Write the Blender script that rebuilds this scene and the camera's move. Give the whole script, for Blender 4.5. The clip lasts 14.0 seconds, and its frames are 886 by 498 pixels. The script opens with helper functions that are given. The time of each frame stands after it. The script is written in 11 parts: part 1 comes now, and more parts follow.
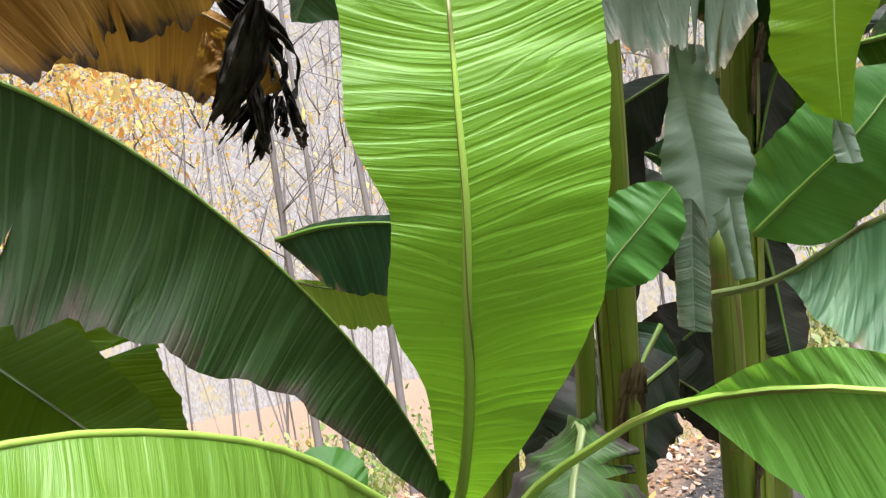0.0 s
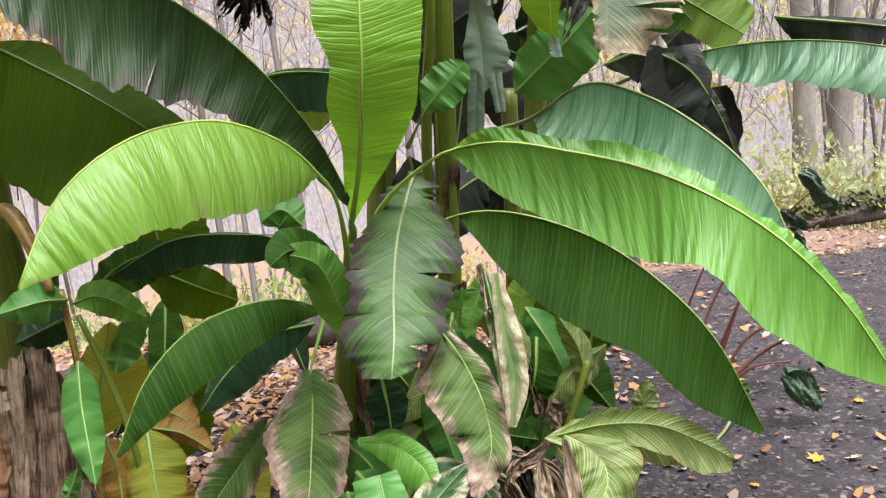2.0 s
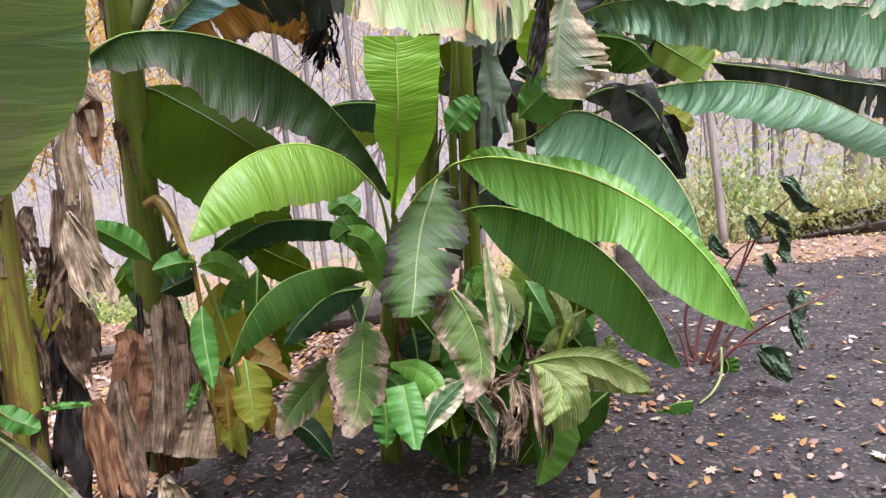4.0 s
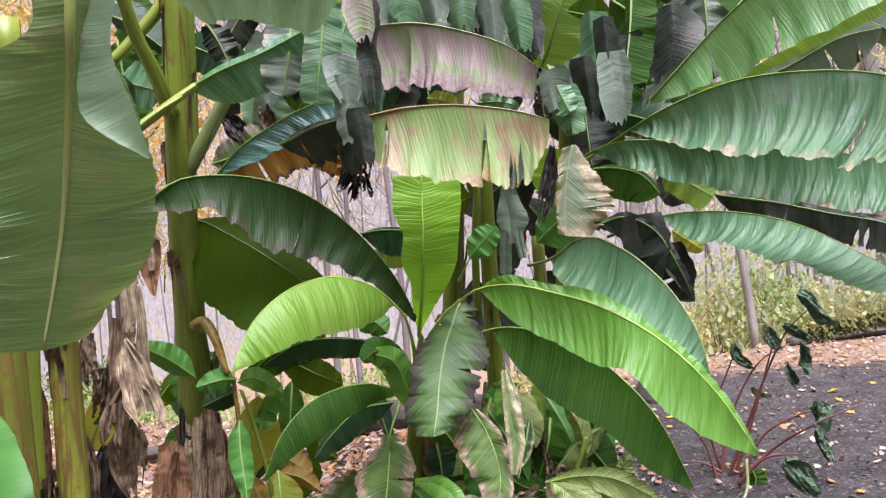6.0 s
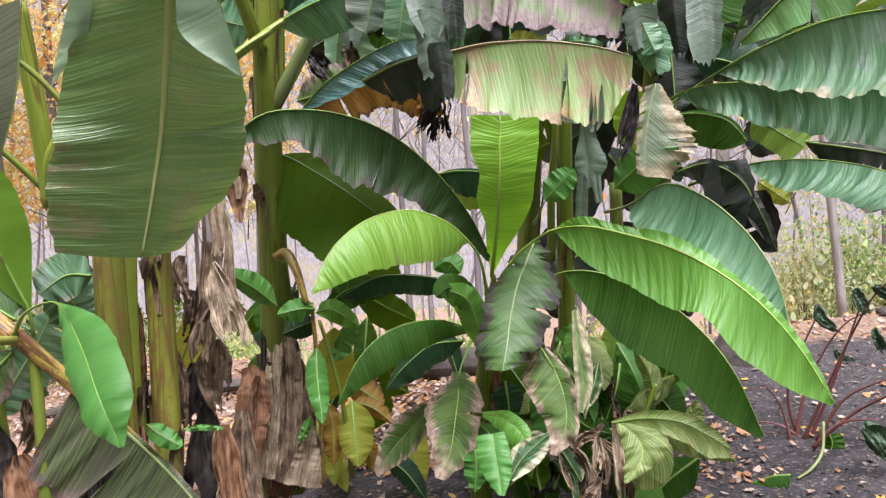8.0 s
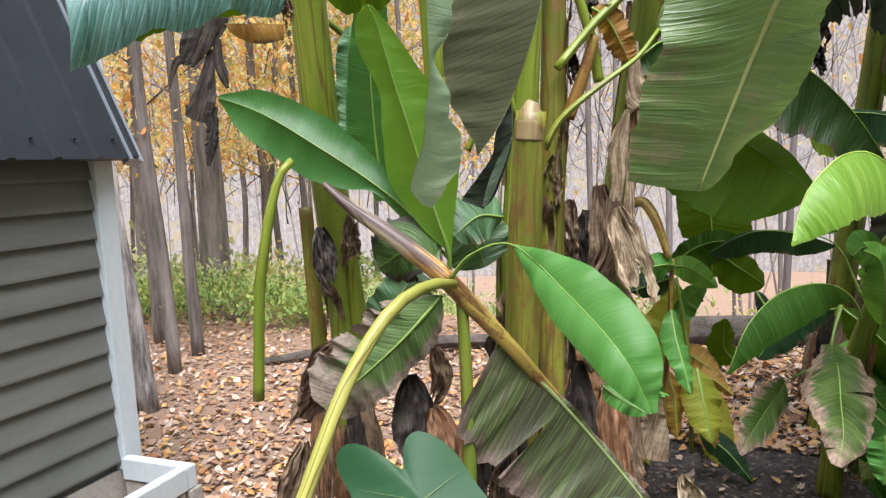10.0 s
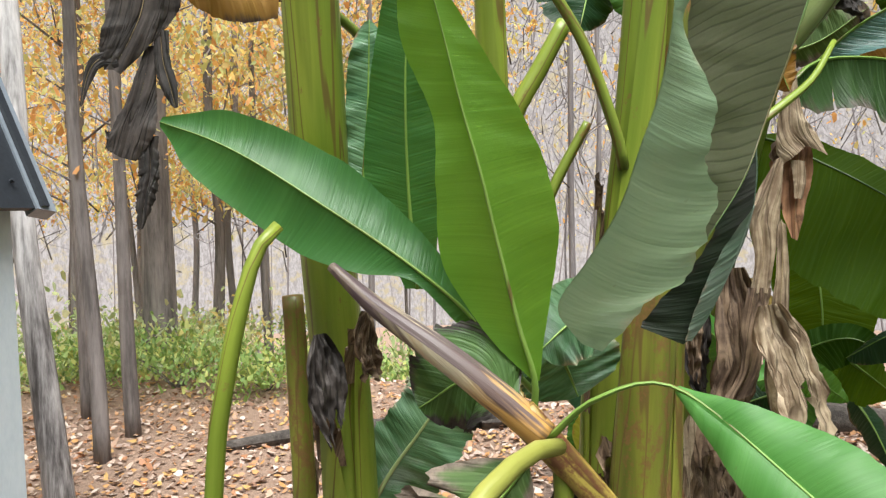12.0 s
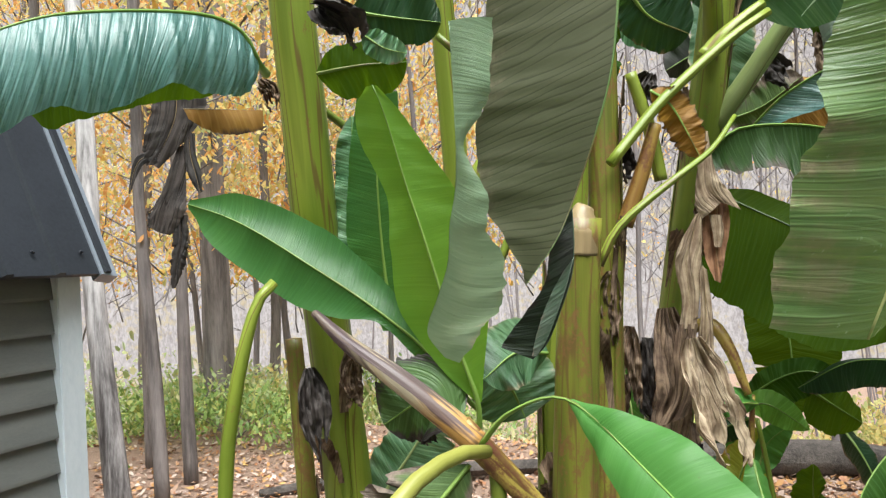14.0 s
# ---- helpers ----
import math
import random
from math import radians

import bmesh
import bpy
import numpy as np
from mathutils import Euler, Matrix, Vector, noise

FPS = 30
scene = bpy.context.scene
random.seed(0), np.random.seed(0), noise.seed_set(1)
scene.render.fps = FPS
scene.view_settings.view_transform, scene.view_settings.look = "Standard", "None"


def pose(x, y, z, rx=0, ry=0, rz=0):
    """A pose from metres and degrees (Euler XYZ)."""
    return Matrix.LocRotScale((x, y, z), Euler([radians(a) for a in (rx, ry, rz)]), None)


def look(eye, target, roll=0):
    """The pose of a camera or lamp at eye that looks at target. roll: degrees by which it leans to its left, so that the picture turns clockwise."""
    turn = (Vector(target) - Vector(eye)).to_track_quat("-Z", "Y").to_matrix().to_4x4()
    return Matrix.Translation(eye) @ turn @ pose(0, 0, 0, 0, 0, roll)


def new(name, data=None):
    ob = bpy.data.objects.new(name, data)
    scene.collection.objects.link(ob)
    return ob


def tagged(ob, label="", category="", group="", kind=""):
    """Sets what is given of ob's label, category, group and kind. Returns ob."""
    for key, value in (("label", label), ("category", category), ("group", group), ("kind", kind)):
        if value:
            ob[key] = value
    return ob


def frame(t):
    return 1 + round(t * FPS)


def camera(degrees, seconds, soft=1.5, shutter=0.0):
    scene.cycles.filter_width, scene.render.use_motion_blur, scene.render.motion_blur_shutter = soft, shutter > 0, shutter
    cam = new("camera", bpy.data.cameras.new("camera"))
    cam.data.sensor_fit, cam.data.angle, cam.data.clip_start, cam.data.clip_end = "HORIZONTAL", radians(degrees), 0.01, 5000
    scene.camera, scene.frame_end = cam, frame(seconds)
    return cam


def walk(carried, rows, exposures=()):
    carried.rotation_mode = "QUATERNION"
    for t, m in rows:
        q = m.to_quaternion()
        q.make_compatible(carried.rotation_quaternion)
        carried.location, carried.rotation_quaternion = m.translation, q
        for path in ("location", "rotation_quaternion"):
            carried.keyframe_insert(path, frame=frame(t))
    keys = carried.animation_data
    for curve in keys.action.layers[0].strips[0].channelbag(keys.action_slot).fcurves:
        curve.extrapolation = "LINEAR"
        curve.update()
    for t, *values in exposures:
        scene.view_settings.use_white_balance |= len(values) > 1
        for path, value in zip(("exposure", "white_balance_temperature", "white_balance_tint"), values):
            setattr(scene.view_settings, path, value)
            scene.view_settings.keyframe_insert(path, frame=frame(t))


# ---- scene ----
cam = camera(63.1, 14.0, soft=1.3)
PATH = [
    (0, (0.102, -0.015, 1.654), (-0.084, 1.976, 1.674), -9.2),
    (0.5, (0.134, -0.291, 1.6), (0.072, 1.7, 1.428), -8.5),
    (1, (0.167, -0.576, 1.564), (0.15, 1.407, 1.308), -8.0),
    (1.5, (0.143, -0.871, 1.548), (0.163, 1.104, 1.234), -7.4),
    (2, (0.183, -1.108, 1.526), (0.218, 0.863, 1.191), -5.9),
    (2.5, (0.27, -1.362, 1.543), (0.269, 0.607, 1.187), -4.8),
    (2.7, (0.257, -1.45, 1.544), (0.249, 0.519, 1.191), -4.9),
    (4.8, (0.461, -2.021, 1.63), (0.232, -0.048, 1.399), -5.8),
    (5, (0.464, -2.037, 1.656), (0.236, -0.06, 1.456), -5.9),
    (5.5, (0.476, -2.06, 1.702), (0.248, -0.076, 1.594), -5.9),
    (6, (0.469, -2.076, 1.709), (0.233, -0.091, 1.655), -5.8),
    (6.5, (0.457, -2.065, 1.707), (0.211, -0.081, 1.656), -5.4),
    (7, (0.452, -2.073, 1.677), (0.179, -0.093, 1.603), -5.1),
    (7.5, (0.459, -2.087, 1.653), (0.125, -0.118, 1.543), -4.5),
    (8, (0.47, -2.114, 1.626), (0.021, -0.171, 1.479), -4.0),
    (8.5, (0.413, -2.155, 1.625), (-0.208, -0.263, 1.437), -3.9),
    (9, (0.111, -2.247, 1.62), (-0.64, -0.406, 1.398), -3.6),
    (9.2, (-0.059, -2.268, 1.615), (-0.841, -0.443, 1.374), -3.3),
    (11.3, (-1.007, -1.562, 1.601), (-1.669, 0.317, 1.43), -1.5),
    (11.5, (-1.055, -1.484, 1.623), (-1.702, 0.402, 1.464), -1.4),
    (12, (-1.109, -1.424, 1.662), (-1.752, 0.467, 1.557), -1.6),
    (12.5, (-1.098, -1.442, 1.705), (-1.775, 0.439, 1.684), -2.2),
    (13, (-1.049, -1.462, 1.713), (-1.781, 0.399, 1.751), -2.6),
    (13.5, (-0.958, -1.505, 1.691), (-1.733, 0.337, 1.751), -3.1),
    (14, (-0.785, -1.663, 1.654), (-1.577, 0.172, 1.707), -3.3),
]
EXPOSURES = [(0, 1.60, 6200, 5), (1.5, 1.5, 6200, 10), (2.5, 1.40, 6100, 15), (6.0, 1.38, 6000, 19), (9.0, 1.36, 6100, 13), (11.5, 1.32, 6300, 4), (14.0, 1.36, 6200, 3)]
walk(cam, [(t, look(eye, target, roll)) for t, eye, target, roll in PATH], EXPOSURES)

# ---- world and light: an overcast day, a white sky ----
world = bpy.data.worlds.new("overcast")
scene.world = world
world.use_nodes = True
wn, wl_ = world.node_tree.nodes, world.node_tree.links
sky = wn.new("ShaderNodeTexSky")
sky.sky_type, sky.sun_disc = "NISHITA", False
sky.sun_elevation, sky.sun_rotation = radians(67), radians(150)
sky.air_density, sky.dust_density, sky.ozone_density = 1.0, 8.0, 0.6
pale = wn.new("ShaderNodeHueSaturation")
pale.inputs["Saturation"].default_value = 0.40
wl_.new(sky.outputs[0], pale.inputs["Color"])
wl_.new(pale.outputs[0], wn["Background"].inputs[0])
wn["Background"].inputs[1].default_value = 0.045
sun = new("sun", bpy.data.lights.new("sun", "SUN"))
sun.data.energy, sun.data.angle, sun.data.color = 3.0, radians(42), (1.0, 0.98, 0.95)
sun.matrix_world = look((1.1, -1.5, 5.2), (0.0, 0.4, 0.0))


# ---- materials ----
class Nodes:
    """Short writing of node trees."""

    def __init__(self, name):
        self.mat = bpy.data.materials.new(name)
        self.mat.use_nodes = True
        self.tree = self.mat.node_tree
        self.tree.nodes.clear()

    def add(self, kind, settings=None, **inputs):
        n = self.tree.nodes.new("ShaderNode" + kind)
        for k, v in (settings or {}).items():
            if k == "operation":
                n.operation = v
            elif k == "uv_map":
                n.uv_map = v
            else:
                n.interpolation_type = v
        for k, v in inputs.items():
            key = int(k[1:]) if k[0] == "i" and k[1:].isdigit() else k.replace("_", " ")
            self.put(n.inputs[key], v)
        return n

    def put(self, socket, v):
        if isinstance(v, bpy.types.NodeSocket):
            self.tree.links.new(v, socket)
        elif isinstance(v, tuple) and len(v) == 3 and socket.type == "RGBA":
            socket.default_value = (*v, 1)
        else:
            socket.default_value = v

    def math(self, op, a, b=0.0, c=0.0):
        return self.add("Math", {"operation": op}, i0=a, i1=b, i2=c).outputs[0]

    def mix(self, f, a, b):
        n = self.tree.nodes.new("ShaderNodeMix")
        n.data_type = "RGBA"
        self.put(n.inputs[0], f), self.put(n.inputs[6], a), self.put(n.inputs[7], b)
        return n.outputs[2]

    def ramp(self, x, lo, hi):
        n = self.add("MapRange", {"interpolation_type": "SMOOTHSTEP"}, Value=x, From_Min=lo, From_Max=hi)
        return n.outputs[0]

    def noise(self, vector, scale, detail=3.0, rough=0.55):
        return self.add("TexNoise", None, Vector=vector, Scale=scale, Detail=detail, Roughness=rough).outputs[0]

    def vec(self, x, y, z):
        return self.add("CombineXYZ", None, i0=x, i1=y, i2=z).outputs[0]

    def out(self, shader):
        self.tree.links.new(shader, self.add("OutputMaterial").inputs[0])
        return self.mat


def leaf_material(name, deep, light, glow, edge=0.0, edge_colour=(0.20, 0.12, 0.07), patch=0.0, patch_colour=(0.16, 0.18, 0.15),
                  stripe=0.0, stripe_colour=(0.5, 0.52, 0.3), through_light=0.35, rough=0.38, tip=0.0, relief=1.0, ridge=0.28, shine=0.7, slope=0.3, streaky=1.1):
    """A banana leaf: parallel side veins, paler bands between them, painted pleat shading, browned margins, and patches
    of weathering or painted sheen.
    """
    k = Nodes(name)
    flat = k.add("SeparateXYZ", None, Vector=k.add("UVMap", {"uv_map": "metres"}).outputs[0])
    part_ = k.add("SeparateXYZ", None, Vector=k.add("UVMap", {"uv_map": "share"}).outputs[0])
    chance = k.add("ObjectInfo").outputs["Random"]
    across = k.math("ABSOLUTE", flat.outputs[1])
    along = k.math("SUBTRACT", flat.outputs[0], k.math("MULTIPLY", across, slope))
    shift = k.math("MULTIPLY", chance, 37.0)
    veins = k.vec(k.math("ADD", k.math("MULTIPLY", along, 60.0), shift), k.math("MULTIPLY", flat.outputs[1], 0.8), shift)
    band = k.noise(veins, 0.55, 7.0, 0.74)
    fine = k.noise(veins, 3.2, 2.0, 0.6)
    ribs = k.noise(k.vec(k.math("ADD", k.math("MULTIPLY", along, 170.0), shift), k.math("MULTIPLY", flat.outputs[1], 1.2), chance), 1.0, 1.0, 0.5)
    sway = k.noise(k.vec(k.math("ADD", k.math("MULTIPLY", along, 14.0), shift), k.math("MULTIPLY", flat.outputs[1], 3.0), chance), 1.0, 2.0, 0.5)
    ridges = k.ramp(k.math("SINE", k.math("ADD", k.math("MULTIPLY", along, 370.0), k.math("MULTIPLY", sway, 26.0))), 0.35, 1.0)
    cloud_at = k.vec(k.math("ADD", flat.outputs[0], shift), flat.outputs[1], chance)
    cloud = k.noise(cloud_at, 7.0, 5.0, 0.62)
    mottle = k.noise(cloud_at, 55.0, 4.0, 0.7)
    # shading of the pleats, put into the colour as broad light and dark bands
    broad = k.noise(k.vec(k.math("ADD", k.math("MULTIPLY", along, 17.0), shift), k.math("MULTIPLY", flat.outputs[1], 1.2), chance), 1.0, 2.0, 0.5)
    tone = k.math("ADD", k.math("MULTIPLY", k.ramp(broad, 0.34, 0.64), 0.6), k.math("MULTIPLY", k.ramp(band, 0.30, 0.70), 0.4))
    body = k.mix(tone, deep, light)
    body = k.mix(k.math("MULTIPLY", k.ramp(cloud, 0.45, 0.75), 0.5), body, light)
    body = k.mix(k.math("MULTIPLY", k.ramp(ribs, 0.40, 0.64), 0.35), body, deep)
    if ridge < 0:
        body = k.mix(k.math("MULTIPLY", k.ramp(ridges, 0.8, 1.0), -ridge), body, tuple(c * 0.35 for c in deep))
    else:
        body = k.mix(k.math("MULTIPLY", ridges, ridge), body, tuple(min(1.0, c * 1.35 + 0.03) for c in light))
    if stripe:
        body = k.mix(k.math("MULTIPLY", k.ramp(fine, 0.62 - 0.3 * stripe, 0.72 - 0.2 * stripe), 0.85), body, stripe_colour)
    if patch:
        mixed = k.math("ADD", k.math("MULTIPLY", cloud, 0.75), k.math("MULTIPLY", band, 0.35))
        body = k.mix(k.ramp(mixed, 0.80 - 0.55 * patch, 0.95 - 0.55 * patch), body, k.mix(mottle, patch_colour, tuple(c * 1.5 for c in patch_colour)))
    rim = k.math("ADD", part_.outputs[1], k.math("MULTIPLY", k.math("SUBTRACT", cloud, 0.5), 0.9))
    rim = k.math("ADD", rim, k.math("MULTIPLY", k.math("SUBTRACT", band, 0.5), streaky))
    if tip:
        rim = k.math("MAXIMUM", rim, k.math("ADD", k.math("SUBTRACT", part_.outputs[0], 0.98 - tip), k.math("MULTIPLY", cloud, 0.9)))
    if edge:
        worn = k.ramp(rim, 1.05 - edge, 1.38 - edge)
        body = k.mix(worn, body, k.mix(k.ramp(mottle, 0.3, 0.7), edge_colour, tuple(min(1, c * 2.1) for c in edge_colour)))
    speck = k.ramp(k.noise(cloud_at, 130.0, 2.0), 0.70, 0.76)
    body = k.mix(k.math("MULTIPLY", speck, 0.35), body, (0.10, 0.08, 0.04))
    height = k.math("ADD", k.math("ADD", k.math("MULTIPLY", ribs, 0.8), k.math("MULTIPLY", ridges, 1.8 * ridge)), k.math("MULTIPLY", band, 2.2))
    height = k.math("ADD", k.math("ADD", height, k.math("MULTIPLY", cloud, 1.5)), k.math("MULTIPLY", broad, 3.0))
    bump = k.add("Bump", None, Strength=0.42 * relief, Distance=0.004, Height=height).outputs[0]
    gloss = k.add("BsdfPrincipled", None, Base_Color=body, Roughness=k.math("ADD", rough - 0.06, k.math("MULTIPLY", mottle, 0.2)), Normal=bump)
    gloss.inputs["Specular IOR Level"].default_value = shine
    lit = k.mix(k.math("MULTIPLY", band, 0.4), k.mix(0.5, body, glow), glow)
    if edge:
        lit = k.mix(worn, lit, body)
    thin = k.add("BsdfTranslucent", None, Color=lit, Normal=bump)
    both = k.add("MixShader", None, i0=through_light, i1=gloss.outputs[0], i2=thin.outputs[0])
    return k.out(both.outputs[0])


def dry_material(name, dark, pale, through_light=0.15):
    """Dead leaf: papery brown with lengthwise fibres, blotches, and dark lines that paint the creases' shade."""
    k = Nodes(name)
    flat = k.add("SeparateXYZ", None, Vector=k.add("UVMap", {"uv_map": "metres"}).outputs[0])
    chance = k.math("MULTIPLY", k.add("ObjectInfo").outputs["Random"], 31.0)
    fibre = k.noise(k.vec(k.math("MULTIPLY", flat.outputs[0], 5.0), k.math("MULTIPLY", flat.outputs[1], 150.0), chance), 1.0, 4.0, 0.65)
    crease = k.ramp(k.math("ABSOLUTE", k.math("SUBTRACT", k.noise(k.vec(k.math("MULTIPLY", flat.outputs[0], 4.0), k.math("MULTIPLY", flat.outputs[1], 42.0), chance), 1.0, 2.0, 0.5), 0.5)), 0.035, 0.004)
    blot = k.noise(k.vec(flat.outputs[0], flat.outputs[1], chance), 13.0, 5.0, 0.65)
    c = k.mix(k.ramp(k.math("ADD", k.math("MULTIPLY", fibre, 0.42), k.math("MULTIPLY", blot, 0.58)), 0.38, 0.62), dark, pale)
    # shade inside the creases, painted as dark lines
    c = k.mix(k.math("MULTIPLY", crease, 0.65), c, tuple(x * 0.6 for x in dark))
    c = k.mix(k.math("MULTIPLY", k.ramp(blot, 0.60, 0.72), 0.7), c, tuple(x * 0.35 for x in dark))
    bump = k.add("Bump", None, Strength=0.6, Distance=0.004, Height=k.math("SUBTRACT", k.math("ADD", fibre, blot), crease)).outputs[0]
    gloss = k.add("BsdfPrincipled", None, Base_Color=c, Roughness=0.72, Normal=bump)
    thin = k.add("BsdfTranslucent", None, Color=c, Normal=bump)
    return k.out(k.add("MixShader", None, i0=through_light, i1=gloss.outputs[0], i2=thin.outputs[0]).outputs[0])


def stem_material(name, low, high, streak=(0.10, 0.05, 0.02), amount=0.5, rough=0.42):
    """Leaf stalks and sheaths: lengthwise streaks with brown blotches and scars."""
    k = Nodes(name)
    flat = k.add("SeparateXYZ", None, Vector=k.add("UVMap", {"uv_map": "metres"}).outputs[0])
    chance = k.math("MULTIPLY", k.add("ObjectInfo").outputs["Random"], 23.0)
    long_ = k.vec(k.math("MULTIPLY", flat.outputs[0], 3.0), k.math("MULTIPLY", flat.outputs[1], 60.0), chance)
    lines = k.noise(long_, 1.0, 4.0, 0.6)
    blot = k.noise(k.vec(k.math("MULTIPLY", flat.outputs[0], 0.45), flat.outputs[1], chance), 26.0, 5.0, 0.7)
    fleck = k.noise(k.vec(flat.outputs[0], flat.outputs[1], chance), 120.0, 3.0, 0.7)
    broad = k.noise(k.vec(k.math("MULTIPLY", flat.outputs[0], 1.5), k.math("MULTIPLY", flat.outputs[1], 9.0), chance), 1.0, 2.0, 0.5)
    c = k.mix(k.ramp(k.math("ADD", k.math("MULTIPLY", lines, 0.3), k.math("MULTIPLY", broad, 0.7)), 0.30, 0.70), low, high)
    edge = k.noise(k.vec(k.math("MULTIPLY", flat.outputs[0], 0.9), k.math("MULTIPLY", flat.outputs[1], 16.0), chance), 1.0, 2.0, 0.4)
    seam = k.ramp(k.math("ABSOLUTE", k.math("SUBTRACT", edge, 0.5)), 0.016, 0.004)
    c = k.mix(k.math("MULTIPLY", seam, 0.75), c, tuple(x * 1.2 for x in streak))
    c = k.mix(k.math("MULTIPLY", k.ramp(edge, 0.56, 0.60), 0.35), c, tuple(x * 0.55 for x in low))
    mark = k.ramp(k.math("ADD", k.math("MULTIPLY", blot, 0.7), k.math("MULTIPLY", fleck, 0.3)), 0.70 - 0.22 * amount, 0.80 - 0.20 * amount)
    c = k.mix(k.math("MULTIPLY", mark, 0.85), c, k.mix(fleck, streak, tuple(x * 2.6 for x in streak)))
    bump = k.add("Bump", None, Strength=0.35, Distance=0.004, Height=k.math("ADD", lines, k.math("MULTIPLY", blot, 0.6))).outputs[0]
    return k.out(k.add("BsdfPrincipled", None, Base_Color=c, Roughness=rough, Normal=bump).outputs[0])


def snapped_material(name):
    """A dying stalk: cream, with long dark bruises and orange blotches."""
    k = Nodes(name)
    flat = k.add("SeparateXYZ", None, Vector=k.add("UVMap", {"uv_map": "metres"}).outputs[0])
    fibre = k.noise(k.vec(k.math("MULTIPLY", flat.outputs[0], 5.0), k.math("MULTIPLY", flat.outputs[1], 160.0), 3.0), 1.0, 3.0)
    bruise = k.noise(k.vec(k.math("MULTIPLY", flat.outputs[0], 2.2), k.math("MULTIPLY", flat.outputs[1], 26.0), 9.0), 1.0, 4.0, 0.6)
    warm = k.noise(k.vec(k.math("MULTIPLY", flat.outputs[0], 7.0), k.math("MULTIPLY", flat.outputs[1], 20.0), 5.0), 1.0, 4.0, 0.6)
    c = k.mix(fibre, (0.36, 0.29, 0.19), (0.66, 0.59, 0.47))
    old = k.math("ADD", flat.outputs[0], k.math("MULTIPLY", k.math("SUBTRACT", warm, 0.5), 0.25))
    c = k.mix(k.math("MULTIPLY", k.ramp(warm, 0.52, 0.66), 0.5), c, (0.46, 0.30, 0.12))
    c = k.mix(k.math("MULTIPLY", k.ramp(old, 0.26, 0.42), 0.85), c, (0.52, 0.26, 0.05))
    c = k.mix(k.math("MULTIPLY", k.ramp(old, 0.24, 0.06), 0.85), c, (0.10, 0.065, 0.05))
    c = k.mix(k.math("MULTIPLY", k.ramp(bruise, 0.45, 0.54), 0.92), c, (0.085, 0.055, 0.065))
    n = k.add("Bump", None, Strength=0.4, Distance=0.004, Height=fibre).outputs[0]
    return k.out(k.add("BsdfPrincipled", None, Base_Color=c, Roughness=0.5, Normal=n).outputs[0])


def plain_material(name, dark, pale, scale=8.0, stretch=(1, 1, 1), rough=0.8, bump=0.4, fine=60.0, metal=0.0, jitter=0.0):
    """Earth, bark, paint, metal and the like: two scales of variation."""
    k = Nodes(name)
    at = k.add("VectorMath", {"operation": "MULTIPLY"}, i0=k.add("TexCoord").outputs["Object"], i1=stretch).outputs[0]
    big, small = k.noise(at, scale, 5.0, 0.62), k.noise(at, fine, 4.0, 0.68)
    f = k.ramp(k.math("ADD", k.math("MULTIPLY", big, 0.6), k.math("MULTIPLY", small, 0.4)), 0.33, 0.67)
    c = k.mix(f, dark, pale)
    if jitter:
        one = k.math("ADD", k.add("ObjectInfo").outputs["Random"], k.add("NewGeometry").outputs["Random Per Island"])
        c = k.add("HueSaturation", None, Hue=k.math("ADD", 0.5 - jitter * 0.06, k.math("MULTIPLY", one, jitter * 0.06)),
                  Value=k.math("ADD", 1.0 - jitter * 0.7, k.math("MULTIPLY", one, jitter * 0.7)), Color=c).outputs[0]
    n = k.add("Bump", None, Strength=bump, Distance=0.01, Height=k.math("ADD", big, small)).outputs[0]
    return k.out(k.add("BsdfPrincipled", None, Base_Color=c, Roughness=rough, Metallic=metal, Normal=n).outputs[0])


MAT = {}
# young leaves with the light coming through
MAT["fresh"] = leaf_material("leaf_fresh", (0.185, 0.420, 0.020), (0.255, 0.530, 0.034), (0.500, 0.968, 0.037), through_light=0.5, rough=0.40, ridge=0.38)
MAT["lime"] = leaf_material("leaf_lime", (0.17, 0.37, 0.033), (0.29, 0.50, 0.09), (0.52, 0.80, 0.10), edge=0.10, edge_colour=(0.25, 0.2, 0.1), patch=0.12, patch_colour=(0.30, 0.34, 0.10), through_light=0.5, rough=0.34, ridge=0.18)
MAT["yellow_green"] = leaf_material("leaf_yellow_green", (0.17, 0.34, 0.012), (0.25, 0.46, 0.02), (0.42, 0.66, 0.012), through_light=0.55, rough=0.42, ridge=0.1, relief=0.5)
MAT["ragged"] = leaf_material("leaf_ragged", (0.13, 0.18, 0.11), (0.25, 0.29, 0.19), (0.3, 0.36, 0.18), edge=0.62, edge_colour=(0.27, 0.22, 0.15), patch=0.3, patch_colour=(0.20, 0.17, 0.13), tip=0.3, through_light=0.25, rough=0.5, ridge=0.1, shine=0.4, slope=0.9, streaky=1.8)
MAT["mint"] = leaf_material("leaf_mint", (0.20, 0.33, 0.18), (0.34, 0.48, 0.31), (0.44, 0.60, 0.22), through_light=0.35, rough=0.34, ridge=0.15)
# white gloss of the upper face is painted in as the lighter tone
MAT["sunny"] = leaf_material("leaf_sunny", (0.060, 0.20, 0.045), (0.25, 0.44, 0.19), (0.36, 0.56, 0.08), patch=0.25, patch_colour=(0.22, 0.32, 0.21), through_light=0.35, rough=0.34, ridge=0.15, shine=0.5)
MAT["bright"] = leaf_material("leaf_bright", (0.100, 0.270, 0.030), (0.200, 0.445, 0.075), (0.361, 0.680, 0.050), through_light=0.45, rough=0.36)
